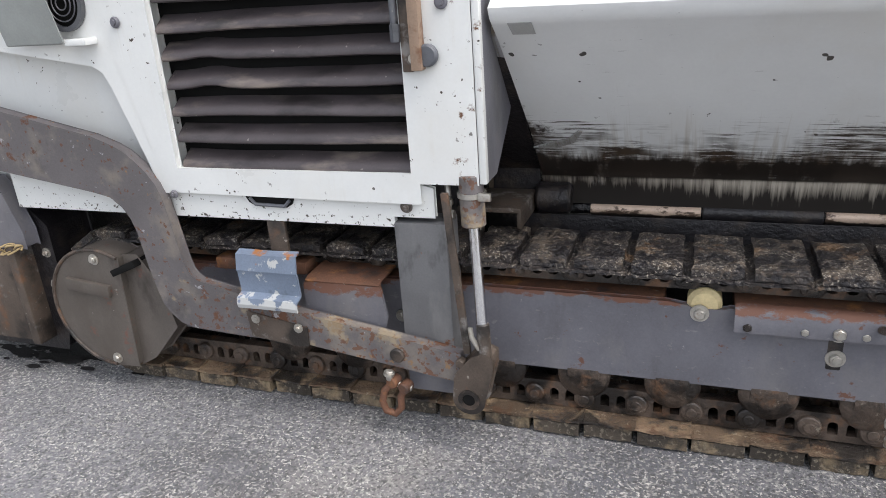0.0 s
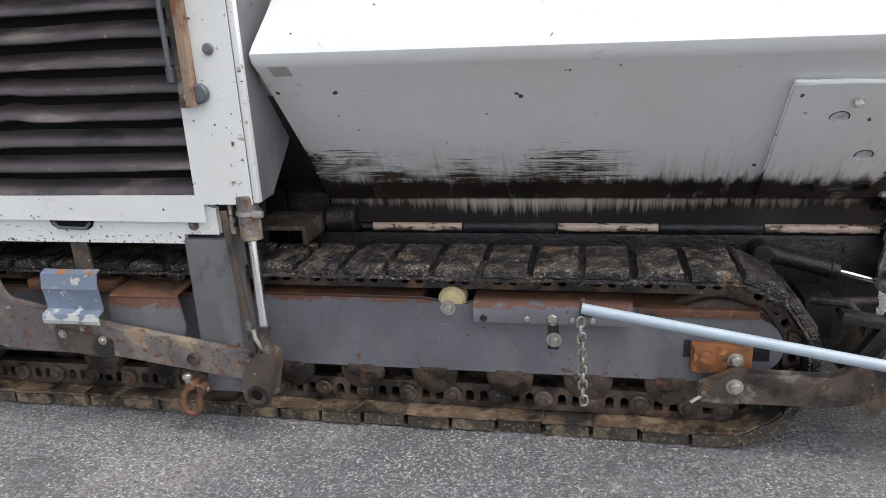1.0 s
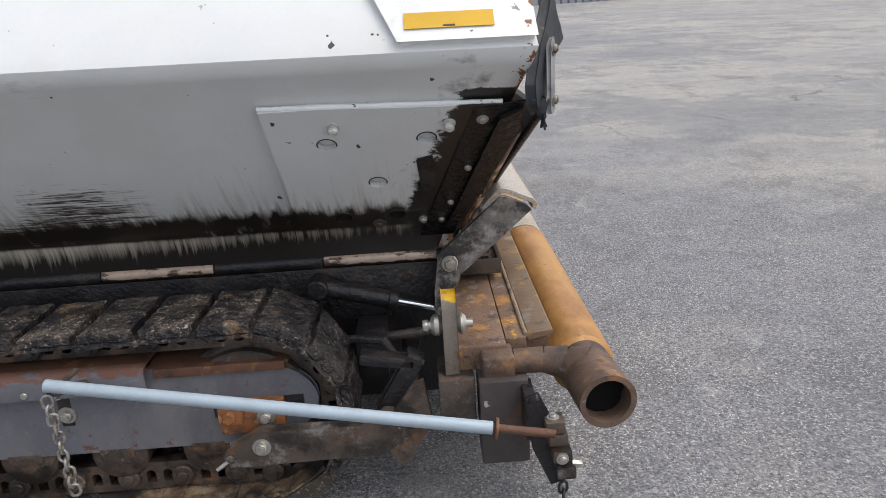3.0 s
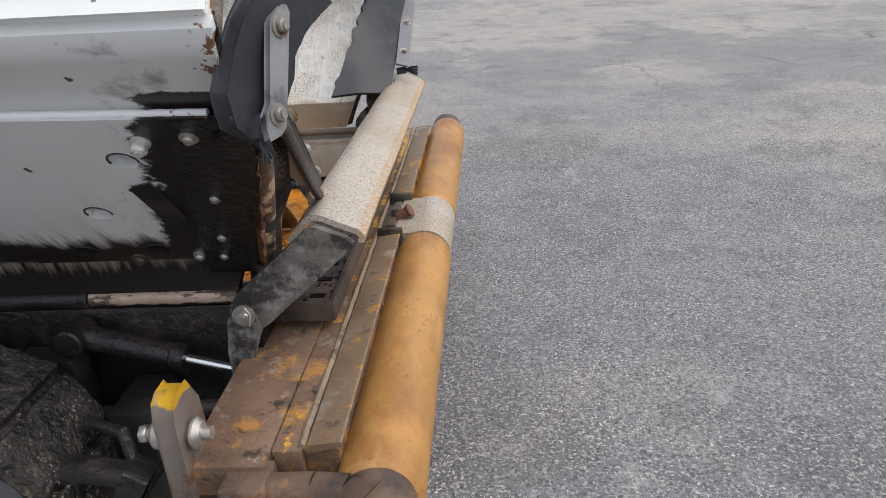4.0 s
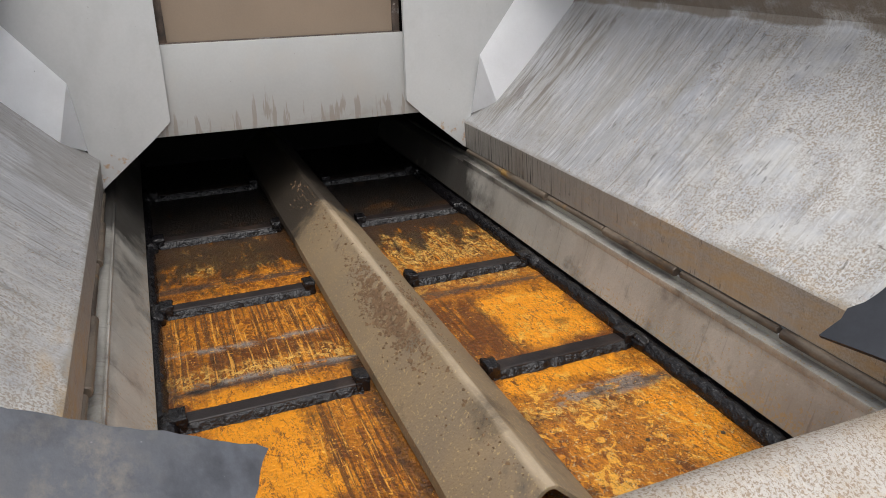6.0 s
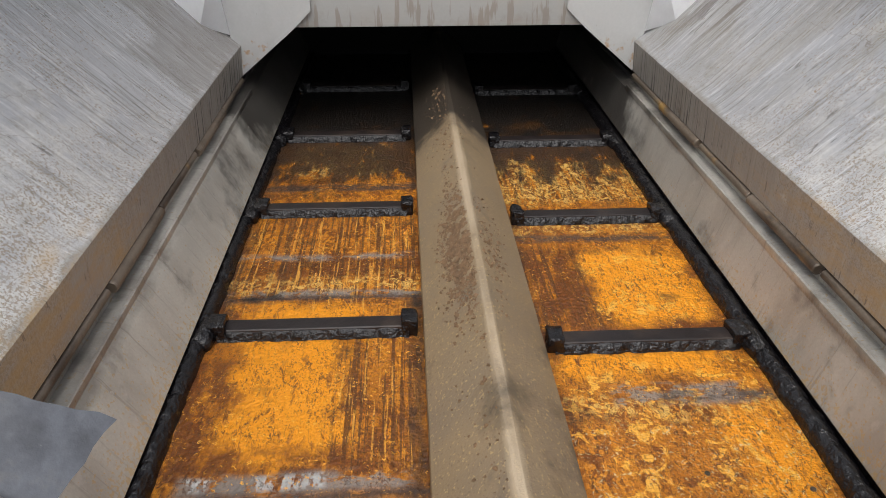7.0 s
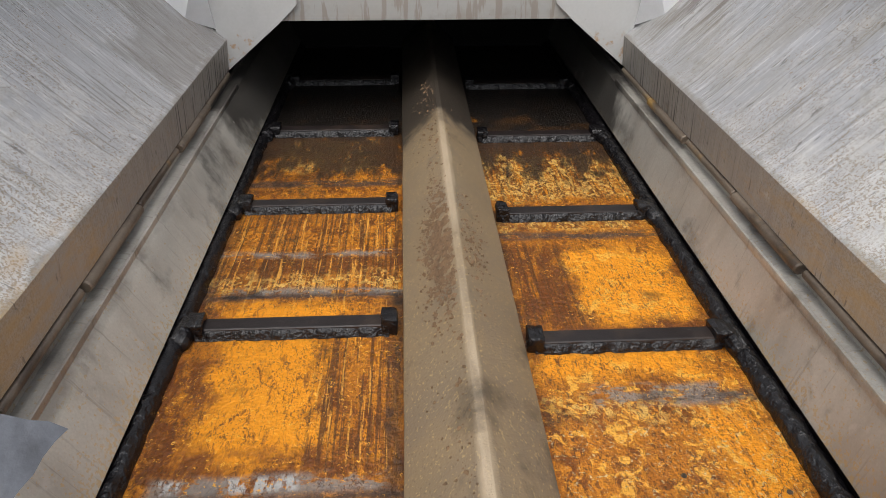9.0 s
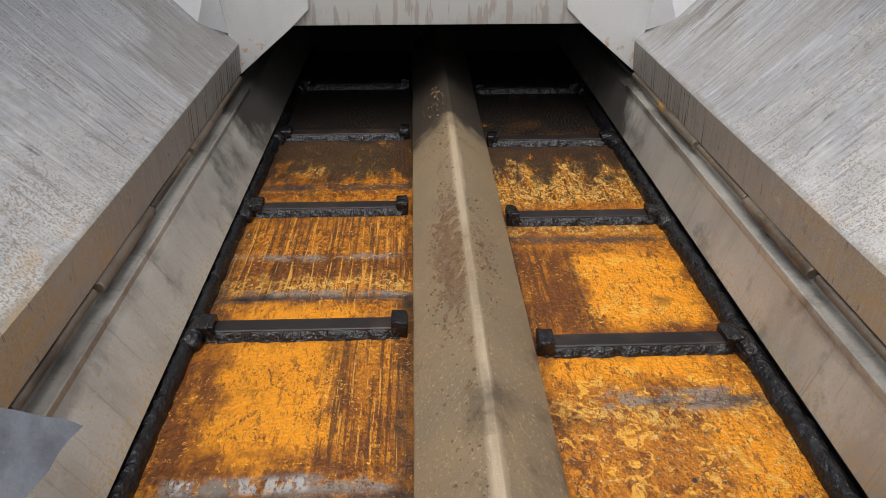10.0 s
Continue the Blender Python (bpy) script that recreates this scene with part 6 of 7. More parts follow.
prism(bm, [(-2.52, 0.82), (-2.50, 0.80), (-2.44, 0.62), (-2.44, 0.56), (-2.62, 0.56), (-2.62, 0.82)], "y", -1.32, -1.26, 0.006)
part("rear_bracket", bm, grey_paint, rear)
bm = mesh()
sweep(bm, [(-2.50 + 0.05 * math.cos(a) , -1.335 + 0.012 * math.sin(3 * a), 0.555 + 0.02 * math.sin(a * 1.3)) for a in [k * 0.35 for k in range(34)]], 0.004, 6)
part("tied_rope", bm, surf("rope_tan", (0.36, 0.27, 0.14), 0.9, var=0.2, bump=0.3), rear, "tan rope tied round the bracket")

# ---- front beam and rollers ----
beam_mat = surf("beam_rust", (0.17, 0.105, 0.07), 0.6, var=0.25, vscale=10, bump=0.6, bscale=90, layers=[
    dict(col=(0.40, 0.19, 0.045), scale=9, lo=0.52, hi=0.58, amount=0.8, detail=11, roughness=0.74),
    dict(col=(0.34, 0.29, 0.25), scale=16, lo=0.56, hi=0.60, amount=0.6, metal=0.4, rough=0.45, offset=6, detail=11, roughness=0.75),
    dict(col=(0.60, 0.32, 0.025), scale=9, lo=0.72, hi=0.75, amount=0.9, offset=14, detail=10, roughness=0.72, x=(1.50, 1.57, 0.12), y=(-0.5, 0.5, 0.1)),
    dict(col=(0.030, 0.024, 0.022), scale=13, lo=0.57, hi=0.61, amount=0.88, offset=9, detail=10, roughness=0.72, rough=0.4)])
bm = mesh()
box(bm, (1.385, -1.245, 0.43), (1.545, 1.285, 0.50), 0.006)
beam = part("front_beam", bm, beam_mat, paver, "rust brown front cross beam with flecks of yellow paint")
bm = mesh()
box(bm, (1.547, -1.20, 0.435), (1.605, 1.24, 0.497), 0.004)
part("beam_flange", bm, beam_mat, beam)
lip_mat = surf("lip_worn", (0.20, 0.135, 0.085), 0.55, metal=0.1, var=0.22, vscale=9, bump=0.3, layers=[
    dict(col=(0.50, 0.26, 0.03), scale=12, lo=0.55, hi=0.64, amount=0.8, offset=3, detail=11, roughness=0.72),
    dict(col=(0.33, 0.31, 0.28), scale=9, lo=0.55, hi=0.66, amount=0.6, metal=0.3, rough=0.4, offset=8, detail=9), dict(col=(0.16, 0.07, 0.03), scale=8, lo=0.58, hi=0.66, amount=0.7, offset=28), dict(col=(0.04, 0.03, 0.025), scale=10, lo=0.62, hi=0.68, amount=0.8, offset=38)])
for y0, y1 in ((-1.19, -0.16), (0.20, 1.23)):
    bm = mesh()
    prism(bm, [(1.608, 0.493), (1.614, 0.500), (1.680, 0.508), (1.684, 0.505), (1.682, 0.500), (1.615, 0.484)], "y", y0, y1, 0.002)
    part("beam_lip", bm, lip_mat, beam, "worn steel lip behind the push roller with flaking yellow paint")
bm = mesh()
box(bm, (1.605, -1.18, 0.40), (1.676, 1.22, 0.482), 0.004)
part("roller_guard", bm, beam_mat, beam, "rusty plate between beam and roller")
bm = mesh()
for y0, y1 in ((-1.19, 1.23),):
    sweep(bm, [(1.604 + 0.003 * noise.noise(Vector((0, y * 20, 1))), y, 0.5 + 0.003 * noise.noise(Vector((3, y * 25, 1)))) for y in [y0 + (y1 - y0) * k / 90 for k in range(91)]], 0.007, 8)
part("weld_bead", bm, surf("bead_worn", (0.24, 0.18, 0.125), 0.55, var=0.2, vscale=20, bump=0.4, layers=[dict(col=(0.50, 0.27, 0.03), scale=11, lo=0.60, hi=0.68, amount=0.75, detail=9), dict(col=(0.05, 0.035, 0.028), scale=14, lo=0.55, hi=0.62, amount=0.8, offset=6)]), beam, "weld bead with flaking yellow paint")
for y0, y1 in ((-1.25, -0.145), (0.20, 1.38)):
    bm = mesh()
    cyl(bm, (1.755, y0, 0.42), (1.755, y1, 0.42), 0.088, 56, bevel=0.012)
    part("push_roller", bm, roller_mat, paver, "ochre push roller worn smooth under a film of rust", smooth=40)
bm = mesh()
cyl(bm, (1.752, 1.385, 0.425), (1.748, 1.50, 0.43), 0.074, 32, bevel=0.014)
part("roller_end", bm, worn_brown, paver)
bm = mesh()
rows = []
for a in range(13):
    t = math.radians(112 - 140 * a / 12)
    rows.append([(1.755 + 0.086 * math.cos(t), y, 0.42 + 0.086 * math.sin(t)) for y in (-0.138, -0.05, 0.03, 0.1, 0.192)])
rows.insert(0, [(1.66, y, 0.498) for y in (-0.138, -0.05, 0.03, 0.1, 0.192)])
shell(bm, rows, 0.02)
saddle = part("roller_saddle", bm, defl_mat, paver, "pale scoured saddle between the two push rollers", smooth=45)
bm = mesh()
box(bm, (1.60, -0.165, 0.44), (1.69, 0.215, 0.485), 0.005)
for y in (-0.15, 0.185):
    box(bm, (1.61, y - 0.012, 0.48), (1.69, y + 0.012, 0.522), 0.003)
box(bm, (1.63, -0.10, 0.485), (1.66, -0.04, 0.515), 0.004)
box(bm, (1.632, 0.05, 0.485), (1.66, 0.13, 0.512), 0.004)
part("saddle_bracket", bm, worn_brown, saddle, "rusty bracket under the saddle")
bm = mesh()
cyl(bm, (1.655, 0.0, 0.50), (1.70, 0.0, 0.525), 0.018, 18, bevel=0.004)
cyl(bm, (1.695, 0.0, 0.522), (1.705, 0.0, 0.528), 0.024, 18, bevel=0.004)
part("saddle_pin", bm, rusty_steel, saddle, "orange rusted pin head")

# slotted tray and deflector
bm = mesh()
box(bm, (1.40, -0.735, 0.53), (1.578, 0.765, 0.560), 0.003)
tray_mat = surf("tray_dirt", (0.13, 0.095, 0.077), 0.6, var=0.25, vscale=9, bump=0.7, bscale=90, layers=[
    dict(col=(0.022, 0.018, 0.016), scale=7, lo=0.52, hi=0.62, amount=0.85, rough=0.4),
    dict(col=(0.17, 0.10, 0.065), scale=16, lo=0.58, hi=0.68, amount=0.6, offset=9)])
tray = part("deflector_tray", bm, tray_mat, paver, "dark brown slotted tray under the deflector")
rim_mat = surf("rim_brown", (0.10, 0.075, 0.06), 0.55, metal=0.2, var=0.2, vscale=9, bump=0.3, layers=[
    dict(col=(0.03, 0.025, 0.022), scale=5, lo=0.5, hi=0.62, amount=0.8), dict(col=(0.22, 0.19, 0.17), scale=30, stretch=(1, 0.2, 1), lo=0.62, hi=0.68, amount=0.6, offset=5)])
for a, b in (((1.578, -0.735, 0.525), (1.590, 0.765, 0.576)), ((1.40, -0.748, 0.525), (1.590, -0.735, 0.576)), ((1.40, 0.765, 0.525), (1.590, 0.778, 0.590))):
    bm = mesh()
    box(bm, a, b, 0.003)
    part("tray_rim", bm, rim_mat, tray)
for k in range(15):
    bm = mesh()
    y = -0.68 + 0.095 * k
    box(bm, (1.515, y - 0.010, 0.5595), (1.553, y + 0.010, 0.5625))
    part("tray_slot", bm, void_black, tray)
bm = mesh()
rnd = random.Random(9)
for k in range(260):
    r = rnd.uniform(0.002, 0.008)
    bmesh.ops.create_icosphere(bm, subdivisions=1, radius=r, matrix=Matrix.Translation((rnd.uniform(1.42, 1.57), rnd.uniform(-0.72, 0.75), 0.56 + r * 0.4)) @ Matrix.Diagonal((1, 1, 0.6, 1)))
grit = part("tray_grit", bm, black_dirt_shade, tray, "black grit lying in the tray")
grit["kind"] = "stuff"
for y in (-0.42, 0.25):
    piece("bolt", SMALL_BOLT, tray, facing((1.535, y, 0.561), (0, 0, 1)))
bm = mesh()
rows = []
for x, z in ((1.684, 0.768), (1.688, 0.780), (1.683, 0.786), (1.64, 0.804), (1.612, 0.818), (1.595, 0.822), (1.578, 0.816), (1.56, 0.797), (1.535, 0.768)):
    rows.append([(x + 0.003 * noise.noise(Vector((y * 3, z * 4, 7))), y, z + 0.003 * noise.noise(Vector((y * 4, x * 4, 2)))) for y in [-0.828 + 1.735 * k / 46 for k in range(47)]])
shell(bm, rows, 0.014)
defl = part("deflector_plate", bm, defl_mat, paver, "pale scoured bent steel deflector bar with rusty edges", smooth=50)
arm_scraped = surf("arm_scraped", (0.21, 0.20, 0.19), 0.42, metal=0.35, var=0.2, vscale=10, bump=0.35, bscale=100, layers=[
    dict(col=(0.34, 0.33, 0.32), scale=16, lo=0.52, hi=0.60, amount=0.7, detail=10, metal=0.4),
    dict(col=(0.10, 0.06, 0.035), scale=11, lo=0.56, hi=0.66, amount=0.7, offset=5, metal=0.0, rough=0.8),
    dict(col=(0.016, 0.013, 0.012), scale=7, lo=0.46, hi=0.54, amount=0.92, offset=14, detail=11, roughness=0.72, metal=0.0, rough=0.45)])
for s in (-1, 1):
    y = CY * 0.5 + s * (0.852 if s < 0 else 0.90)
    bm = mesh()
    prism(bm, [(1.375, 0.60), (1.395, 0.575), (1.43, 0.565), (1.46, 0.585), (1.675, 0.77), (1.66, 0.785), (1.60, 0.812), (1.585, 0.812), (1.56, 0.79), (1.40, 0.655), (1.38, 0.63)], "y", y - 0.012, y + 0.012, 0.004)
    larm = part("deflector_arm", bm, arm_scraped, defl, "dark steel side arm of the deflector")
    piece("bolt", BOLT, larm, facing((1.412, y + s * 0.030, 0.615), (0, s, 0)))
    bm = mesh()
    prism(bm, [(1.36, 0.44), (1.385, 0.425), (1.41, 0.44), (1.42, 0.52), (1.44, 0.57), (1.43, 0.63), (1.395, 0.635), (1.375, 0.60), (1.362, 0.52)], "y", y + s * 0.013, y + s * 0.03, 0.004)
    lev = part("lever", bm, arm_scraped, larm, "steel lever below the pivot")
    piece("bolt", BOLT, lev, facing((1.384, y + s * 0.03, 0.452), (0, s, 0)) @ Matrix.Scale(0.85, 4))
    bm = mesh()
    sweep(bm, [(1.425, y + s * 0.05, 0.645), (1.435, y + s * 0.052, 0.63), (1.43, y + s * 0.052, 0.60)], 0.003, 6)
    part("split_pin", bm, zinc, larm)

# end of the beam on the near side: lug, block, cast tube end, clamp
bm = mesh()
prism(bm, [(-1.265, 0.42), (-1.265, 0.62), (-1.255, 0.65), (-1.235, 0.66), (-1.20, 0.66), (-1.165, 0.60), (-1.155, 0.42)], "x", 1.372, 1.412, 0.005)
lug = part("lifting_lug", bm, surf("lug_steel", (0.20, 0.17, 0.145), 0.5, metal=0.3, var=0.15, vscale=10, bump=0.3, layers=[dict(col=(0.62, 0.36, 0.02), scale=6, lo=0.75, hi=0.80, z=(0.62, 0.65, 0.4)), dict(col=RUST, scale=12, lo=0.55, hi=0.66)]), beam, "worn steel lug with a yellow painted top")
bm = mesh()
cyl(bm, (1.33, -1.225, 0.565), (1.455, -1.225, 0.565), 0.013, 14)
cyl(bm, (1.34, -1.225, 0.565), (1.372, -1.225, 0.565), 0.03, 24, bevel=0.01)
cyl(bm, (1.412, -1.225, 0.565), (1.437, -1.225, 0.565), 0.03, 24, bevel=0.01)
cyl(bm, (1.318, -1.225, 0.565), (1.334, -1.225, 0.565), 0.018, 6, bevel=0.002)
part("lug_pin", bm, zinc, lug, "pale pin with round bushes")
bm = mesh()
box(bm, (1.35, -1.30, 0.30), (1.449, -1.15, 0.432), 0.006)
part("beam_bracket", bm, worn_brown, beam)
bm = mesh()
box(bm, (1.458, -1.325, 0.178), (1.590, -1.21, 0.432), 0.006)
part("beam_foot", bm, surf("foot_paint", (0.06, 0.05, 0.048), 0.5, var=0.2, vscale=9, bump=0.2, layers=[dict(col=(0.42, 0.38, 0.34), scale=16, lo=0.66, hi=0.69, z=(0.36, 0.43, 0.06)), dict(col=RUST, scale=8, lo=0.56, hi=0.68, amount=0.8)]), beam, "dark square steel foot below the beam")
bm = mesh()
path = [(1.49, -1.262, 0.45), (1.56, -1.262, 0.457), (1.64, -1.264, 0.458), (1.70, -1.275, 0.45), (1.745, -1.30, 0.437)]
box(bm, (1.47, -1.30, 0.418), (1.56, -1.21, 0.49), 0.01)
for (a, b), (r0, r1) in zip(zip(path[1:], path[2:]), ((0.034, 0.036), (0.036, 0.046), (0.046, 0.07))):
    cyl(bm, a, b, r0, 20, r1)
cast_rust = surf("cast_rust", (0.115, 0.072, 0.05), 0.7, var=0.25, vscale=12, bump=0.5, layers=[
    dict(col=(0.30, 0.15, 0.06), scale=9, lo=0.54, hi=0.66, amount=0.7), dict(col=(0.28, 0.26, 0.24), scale=13, lo=0.62, hi=0.68, amount=0.6, metal=0.4, rough=0.4, offset=8),
    dict(col=(0.03, 0.023, 0.02), scale=7, lo=0.54, hi=0.64, amount=0.85, offset=16)])
cast = part("cast_tube_end", bm, cast_rust, beam, "cast steel arm that holds the roller's end", smooth=60)
bm = mesh()
ring(bm, (1.755, -1.25, 0.425), (1.772, -1.455, 0.425), 0.074, 0.059, 40)
tube = part("tube_mouth", bm, cast_rust, cast, "open tube end with a dark mouth", smooth=40)
bm = mesh()
cyl(bm, (1.76, -1.262, 0.425), (1.765, -1.40, 0.425), 0.061, 30)
roughen(bm, 0.012, 40)
part("tube_plug", bm, void_black, tube)
bm = mesh()
prism(bm, [(1.575, 0.42), (1.60, 0.43), (1.665, 0.28), (1.66, 0.20), (1.63, 0.19), (1.585, 0.30)], "y", -1.44, -1.40, 0.006)
box(bm, (1.57, -1.41, 0.30), (1.60, -1.29, 0.42), 0.004)
clamp = part("chain_clamp", bm, black_dirt_shade, beam, "dark oily clamp on the beam's end")
for z in (0.372, 0.335, 0.285, 0.235):
    bm = mesh()
    box(bm, (1.61 + (0.372 - z) * 0.2, -1.475, z - 0.016), (1.66 + (0.372 - z) * 0.2, -1.42, z + 0.016), 0.006)
    part("clamp_link", bm, worn_brown, clamp)
piece("bolt", SMALL_BOLT, clamp, facing((1.65, -1.476, 0.285), (0, -1, 0)))
piece("bolt", SMALL_BOLT, clamp, facing((1.632, -1.45, 0.388), (0, 0, 1)))
bm = mesh()
cyl(bm, (1.68, -1.45, 0.25), (1.705, -1.45, 0.247), 0.01, 6)
part("clamp_screw", bm, zinc, clamp)

# ---- rubber flaps at the front of the wings ----
def flap_sheet(name, a, b, c, d, thick, tear, parent, label, material, notch=False):
    """A rubber sheet between four corners: a to b is bolted, d to c hangs free."""
    a, b, c, d = map(Vector, (a, b, c, d))
    nu, nv = 34, 14
    rows = []
    for j in range(nv + 1):
        v = j / nv
        row = []
        for i in range(nu + 1):
            u = i / nu
            p = (a * (1 - u) + b * u) * (1 - v) + (d * (1 - u) + c * u) * v
            nrm = (b - a).cross(d - a).normalized()
            p += nrm * (0.012 * math.sin(math.pi * v) + 0.005 * noise.noise(p * 9))
            if j == nv:
                p += (d - a).normalized() * tear * noise.noise(Vector((u * 22, 1, a.y)))
            if notch and j < 2 and u > 0.84:
                p += (d - a).normalized() * (0.060 if j == 0 else 0.046) * min(1, (u - 0.84) / 0.03)
            if i == nu:
                p += (b - a).normalized() * tear * noise.noise(Vector((v * 12, 5, a.y)))
            row.append(p)
        rows.append(row)
    bm = mesh()
    shell(bm, rows, thick)
    return part(name, bm, material, parent, label, smooth=45)


near_flap = flap_sheet("rubber_flap", (1.655, -1.162, 1.119), (1.549, -0.572, 0.760), (1.358, -0.456, 0.863), (1.485, -1.015, 1.238), 0.014, 0.006, wing_near, "blue-black scuffed rubber flap bolted under a strip", rubber, True)
far_flap = flap_sheet("rubber_flap", (1.585, 0.575, 0.80), (1.640, 1.20, 1.235), (1.545, 1.02, 1.36), (1.372, 0.505, 0.815), 0.014, 0.017, wing_far, "black rubber flap with a torn edge", torn_rubber)


def strip_with_bolts(p, q, up, w, bolts, parent, material, scale=1.0, thick=0.01, outline=((0, -0.5), (0, 0.5), (0.95, 0.5), (1, 0.1), (1, -0.5))):
    """A steel strip from p to q; its outline is given along it and across it."""
    p, q, up = Vector(p), Vector(q), Vector(up).normalized()
    along = (q - p).normalized()
    nrm = along.cross(up).normalized()
    if nrm.x < 0:
        nrm = -nrm
    up = nrm.cross(along)
    bm = mesh()
    lo, hi = [], []
    for t, s in outline:
        o = p + (q - p) * t + up * s * w
        lo.append(bm.verts.new(o))
        hi.append(bm.verts.new(o + nrm * thick))
    bm.faces.new(lo)
    bm.faces.new(hi[::-1])
    n = len(lo)
    for i in range(n):
        bm.faces.new((lo[i], lo[(i + 1) % n], hi[(i + 1) % n], hi[i]))
    bm.normal_update()
    soften(bm, lo + hi, 0.002)
    st = part("clamp_strip", bm, material, parent, "steel clamping strip")
    for t in bolts:
        piece("bolt", WORN_BOLT, st, facing(p + (q - p) * t + nrm * thick, nrm) @ Matrix.Scale(scale, 4))
    return st


strip_mat = surf("strip_rubber", (0.085, 0.088, 0.098), 0.45, var=0.2, vscale=10, bump=0.4, bscale=60, layers=[
    dict(col=(0.17, 0.165, 0.155), scale=8, lo=0.54, hi=0.66, amount=0.7, rough=0.6), dict(col=(0.50, 0.49, 0.46), scale=34, lo=0.64, hi=0.67, amount=0.7, offset=7, detail=6), dict(col=(0.02, 0.02, 0.02), scale=9, lo=0.60, hi=0.68, amount=0.8, offset=17)])
near_strip = strip_with_bolts((1.647, -1.151, 1.138), (1.579, -0.743, 0.887), (-0.6, 0.55, 0.5), 0.044, (0.124, 0.55, 0.917), near_flap, strip_mat, 0.72, 0.014,
    ((0.07, -0.5), (0.0, 0.3), (0.012, 0.5), (0.95, 0.5), (0.985, 0.25), (1.0, -0.3), (0.99, -0.5)))
chalk = surf("chalk_white", (0.30, 0.30, 0.295), 0.9, var=0.1, bump=0.0)


def chalk_strokes(strokes):
    """Chalk lines on the near strip, in its own length and breadth in metres."""
    p, q = Vector((1.647, -1.151, 1.138)), Vector((1.579, -0.743, 0.887))
    along = (q - p).normalized()
    nrm = along.cross(Vector((-0.6, 0.55, 0.5))).normalized()
    nrm = -nrm if nrm.x < 0 else nrm
    up = nrm.cross(along)
    bm = mesh()
    for a, b in strokes:
        sweep(bm, [p + along * (a[0] + (b[0] - a[0]) * t) + up * (a[1] + (b[1] - a[1]) * t) + nrm * 0.0142 for t in (0, 0.5, 1)], 0.0009, 6)
    part("chalk_mark", bm, chalk, near_strip, "white chalk mark")


chalk_strokes((((0.310, -0.016), (0.304, 0.014)), ((0.324, -0.016), (0.318, 0.010)), ((0.307, 0.002), (0.322, -0.003))))
chalk_strokes((((0.356, -0.014), (0.350, 0.012)), ((0.353, 0.0), (0.366, 0.009))))
bm = mesh()
lower = [Vector((1.660, -1.163, 1.110)).lerp(Vector((1.572, -0.66, 0.808)), 0.93 * k / 12) + Vector((0, 0, 0.003 * noise.noise(Vector((k, 2, 1))))) for k in range(13)]
sweep(bm, [lower[0] + (lower[0] - lower[1]) * 1.2, *lower], 0.011, 12)
part("flap_edge", bm, black_dirt_shade, near_flap, "dirty lower lip of the flap")
strip_with_bolts((1.630, 0.70, 0.892), (1.652, 1.22, 1.245), (-0.9, -0.45, 0.05), 0.048, (0.12, 0.40, 0.70), far_flap, grey_paint, 0.6)
# thick rubber block on the near wing's front edge, its tip curled forward
OUTLINE = [(-1.294, 1.150), (-1.262, 1.128), (-1.24, 1.124), (-1.211, 1.145), (-1.178, 1.192), (-1.169, 1.225), (-1.13, 1.262), (-1.10, 1.282), (-1.076, 1.294), (-1.10, 1.33), (-1.12, 1.352), (-1.14, 1.40), (-1.165, 1.405), (-1.188, 1.357), (-1.238, 1.297), (-1.272, 1.252), (-1.298, 1.20)]
bm = mesh()
prism(bm, OUTLINE, "x", 1.588, 1.614, 0.004)
bmesh.ops.triangulate(bm, faces=bm.faces[:])
bmesh.ops.subdivide_edges(bm, edges=bm.edges[:], cuts=3, use_grid_fill=True)
for v in bm.verts:
    v.co.x += 0.47 * (v.co.y + 1.335) + 0.002 * max(0.0, (v.co.y + 1.16) / 0.06) ** 2
roughen(bm, 0.003, 18)
roughen(bm, 0.002, 80, keep=lambda p: p.y > -1.16)
block_mat = surf("block_rubber", (0.018, 0.0195, 0.025), 0.5, spec=0.4, var=0.2, vscale=9, bump=0.25, bscale=40, bdist=0.006, layers=[
    dict(col=(0.06, 0.063, 0.072), scale=5, lo=0.52, hi=0.70, amount=0.6, detail=8), dict(col=(0.15, 0.15, 0.15), scale=26, lo=0.66, hi=0.70, amount=0.6, offset=9, detail=9)])
block = part("rubber_block", bm, block_mat, wing_near, "thick torn black rubber end flap", smooth=60)
galv_strip = surf("strip_galv", (0.29, 0.295, 0.30), 0.42, metal=0.5, var=0.12, vscale=14, bump=0.1, layers=[dict(col=(0.09, 0.095, 0.105), scale=14, lo=0.52, hi=0.64, amount=0.7), dict(col=(0.02, 0.02, 0.02), scale=30, lo=0.66, hi=0.7, amount=0.8, offset=9)])
strip_with_bolts((1.667, -1.260, 1.124), (1.681, -1.189, 1.303), (0.42, 0.90, -0.40), 0.040, (0.17, 0.83), block, galv_strip, 0.66, 0.011,
    ((0.10, -0.5), (0.03, -0.25), (-0.03, 0.3), (0.05, 0.5), (0.14, 0.55), (0.24, 0.36), (0.80, 0.46), (0.87, 0.42), (0.99, -0.1), (1.0, -0.35), (0.96, -0.5)))
bm = mesh()
cyl(bm, (1.64, -1.265, 1.15), (1.652, -1.252, 1.112), 0.024, 12, 0.012)
bmesh.ops.subdivide_edges(bm, edges=bm.edges[:], cuts=2, use_grid_fill=True)
roughen(bm, 0.010, 55)
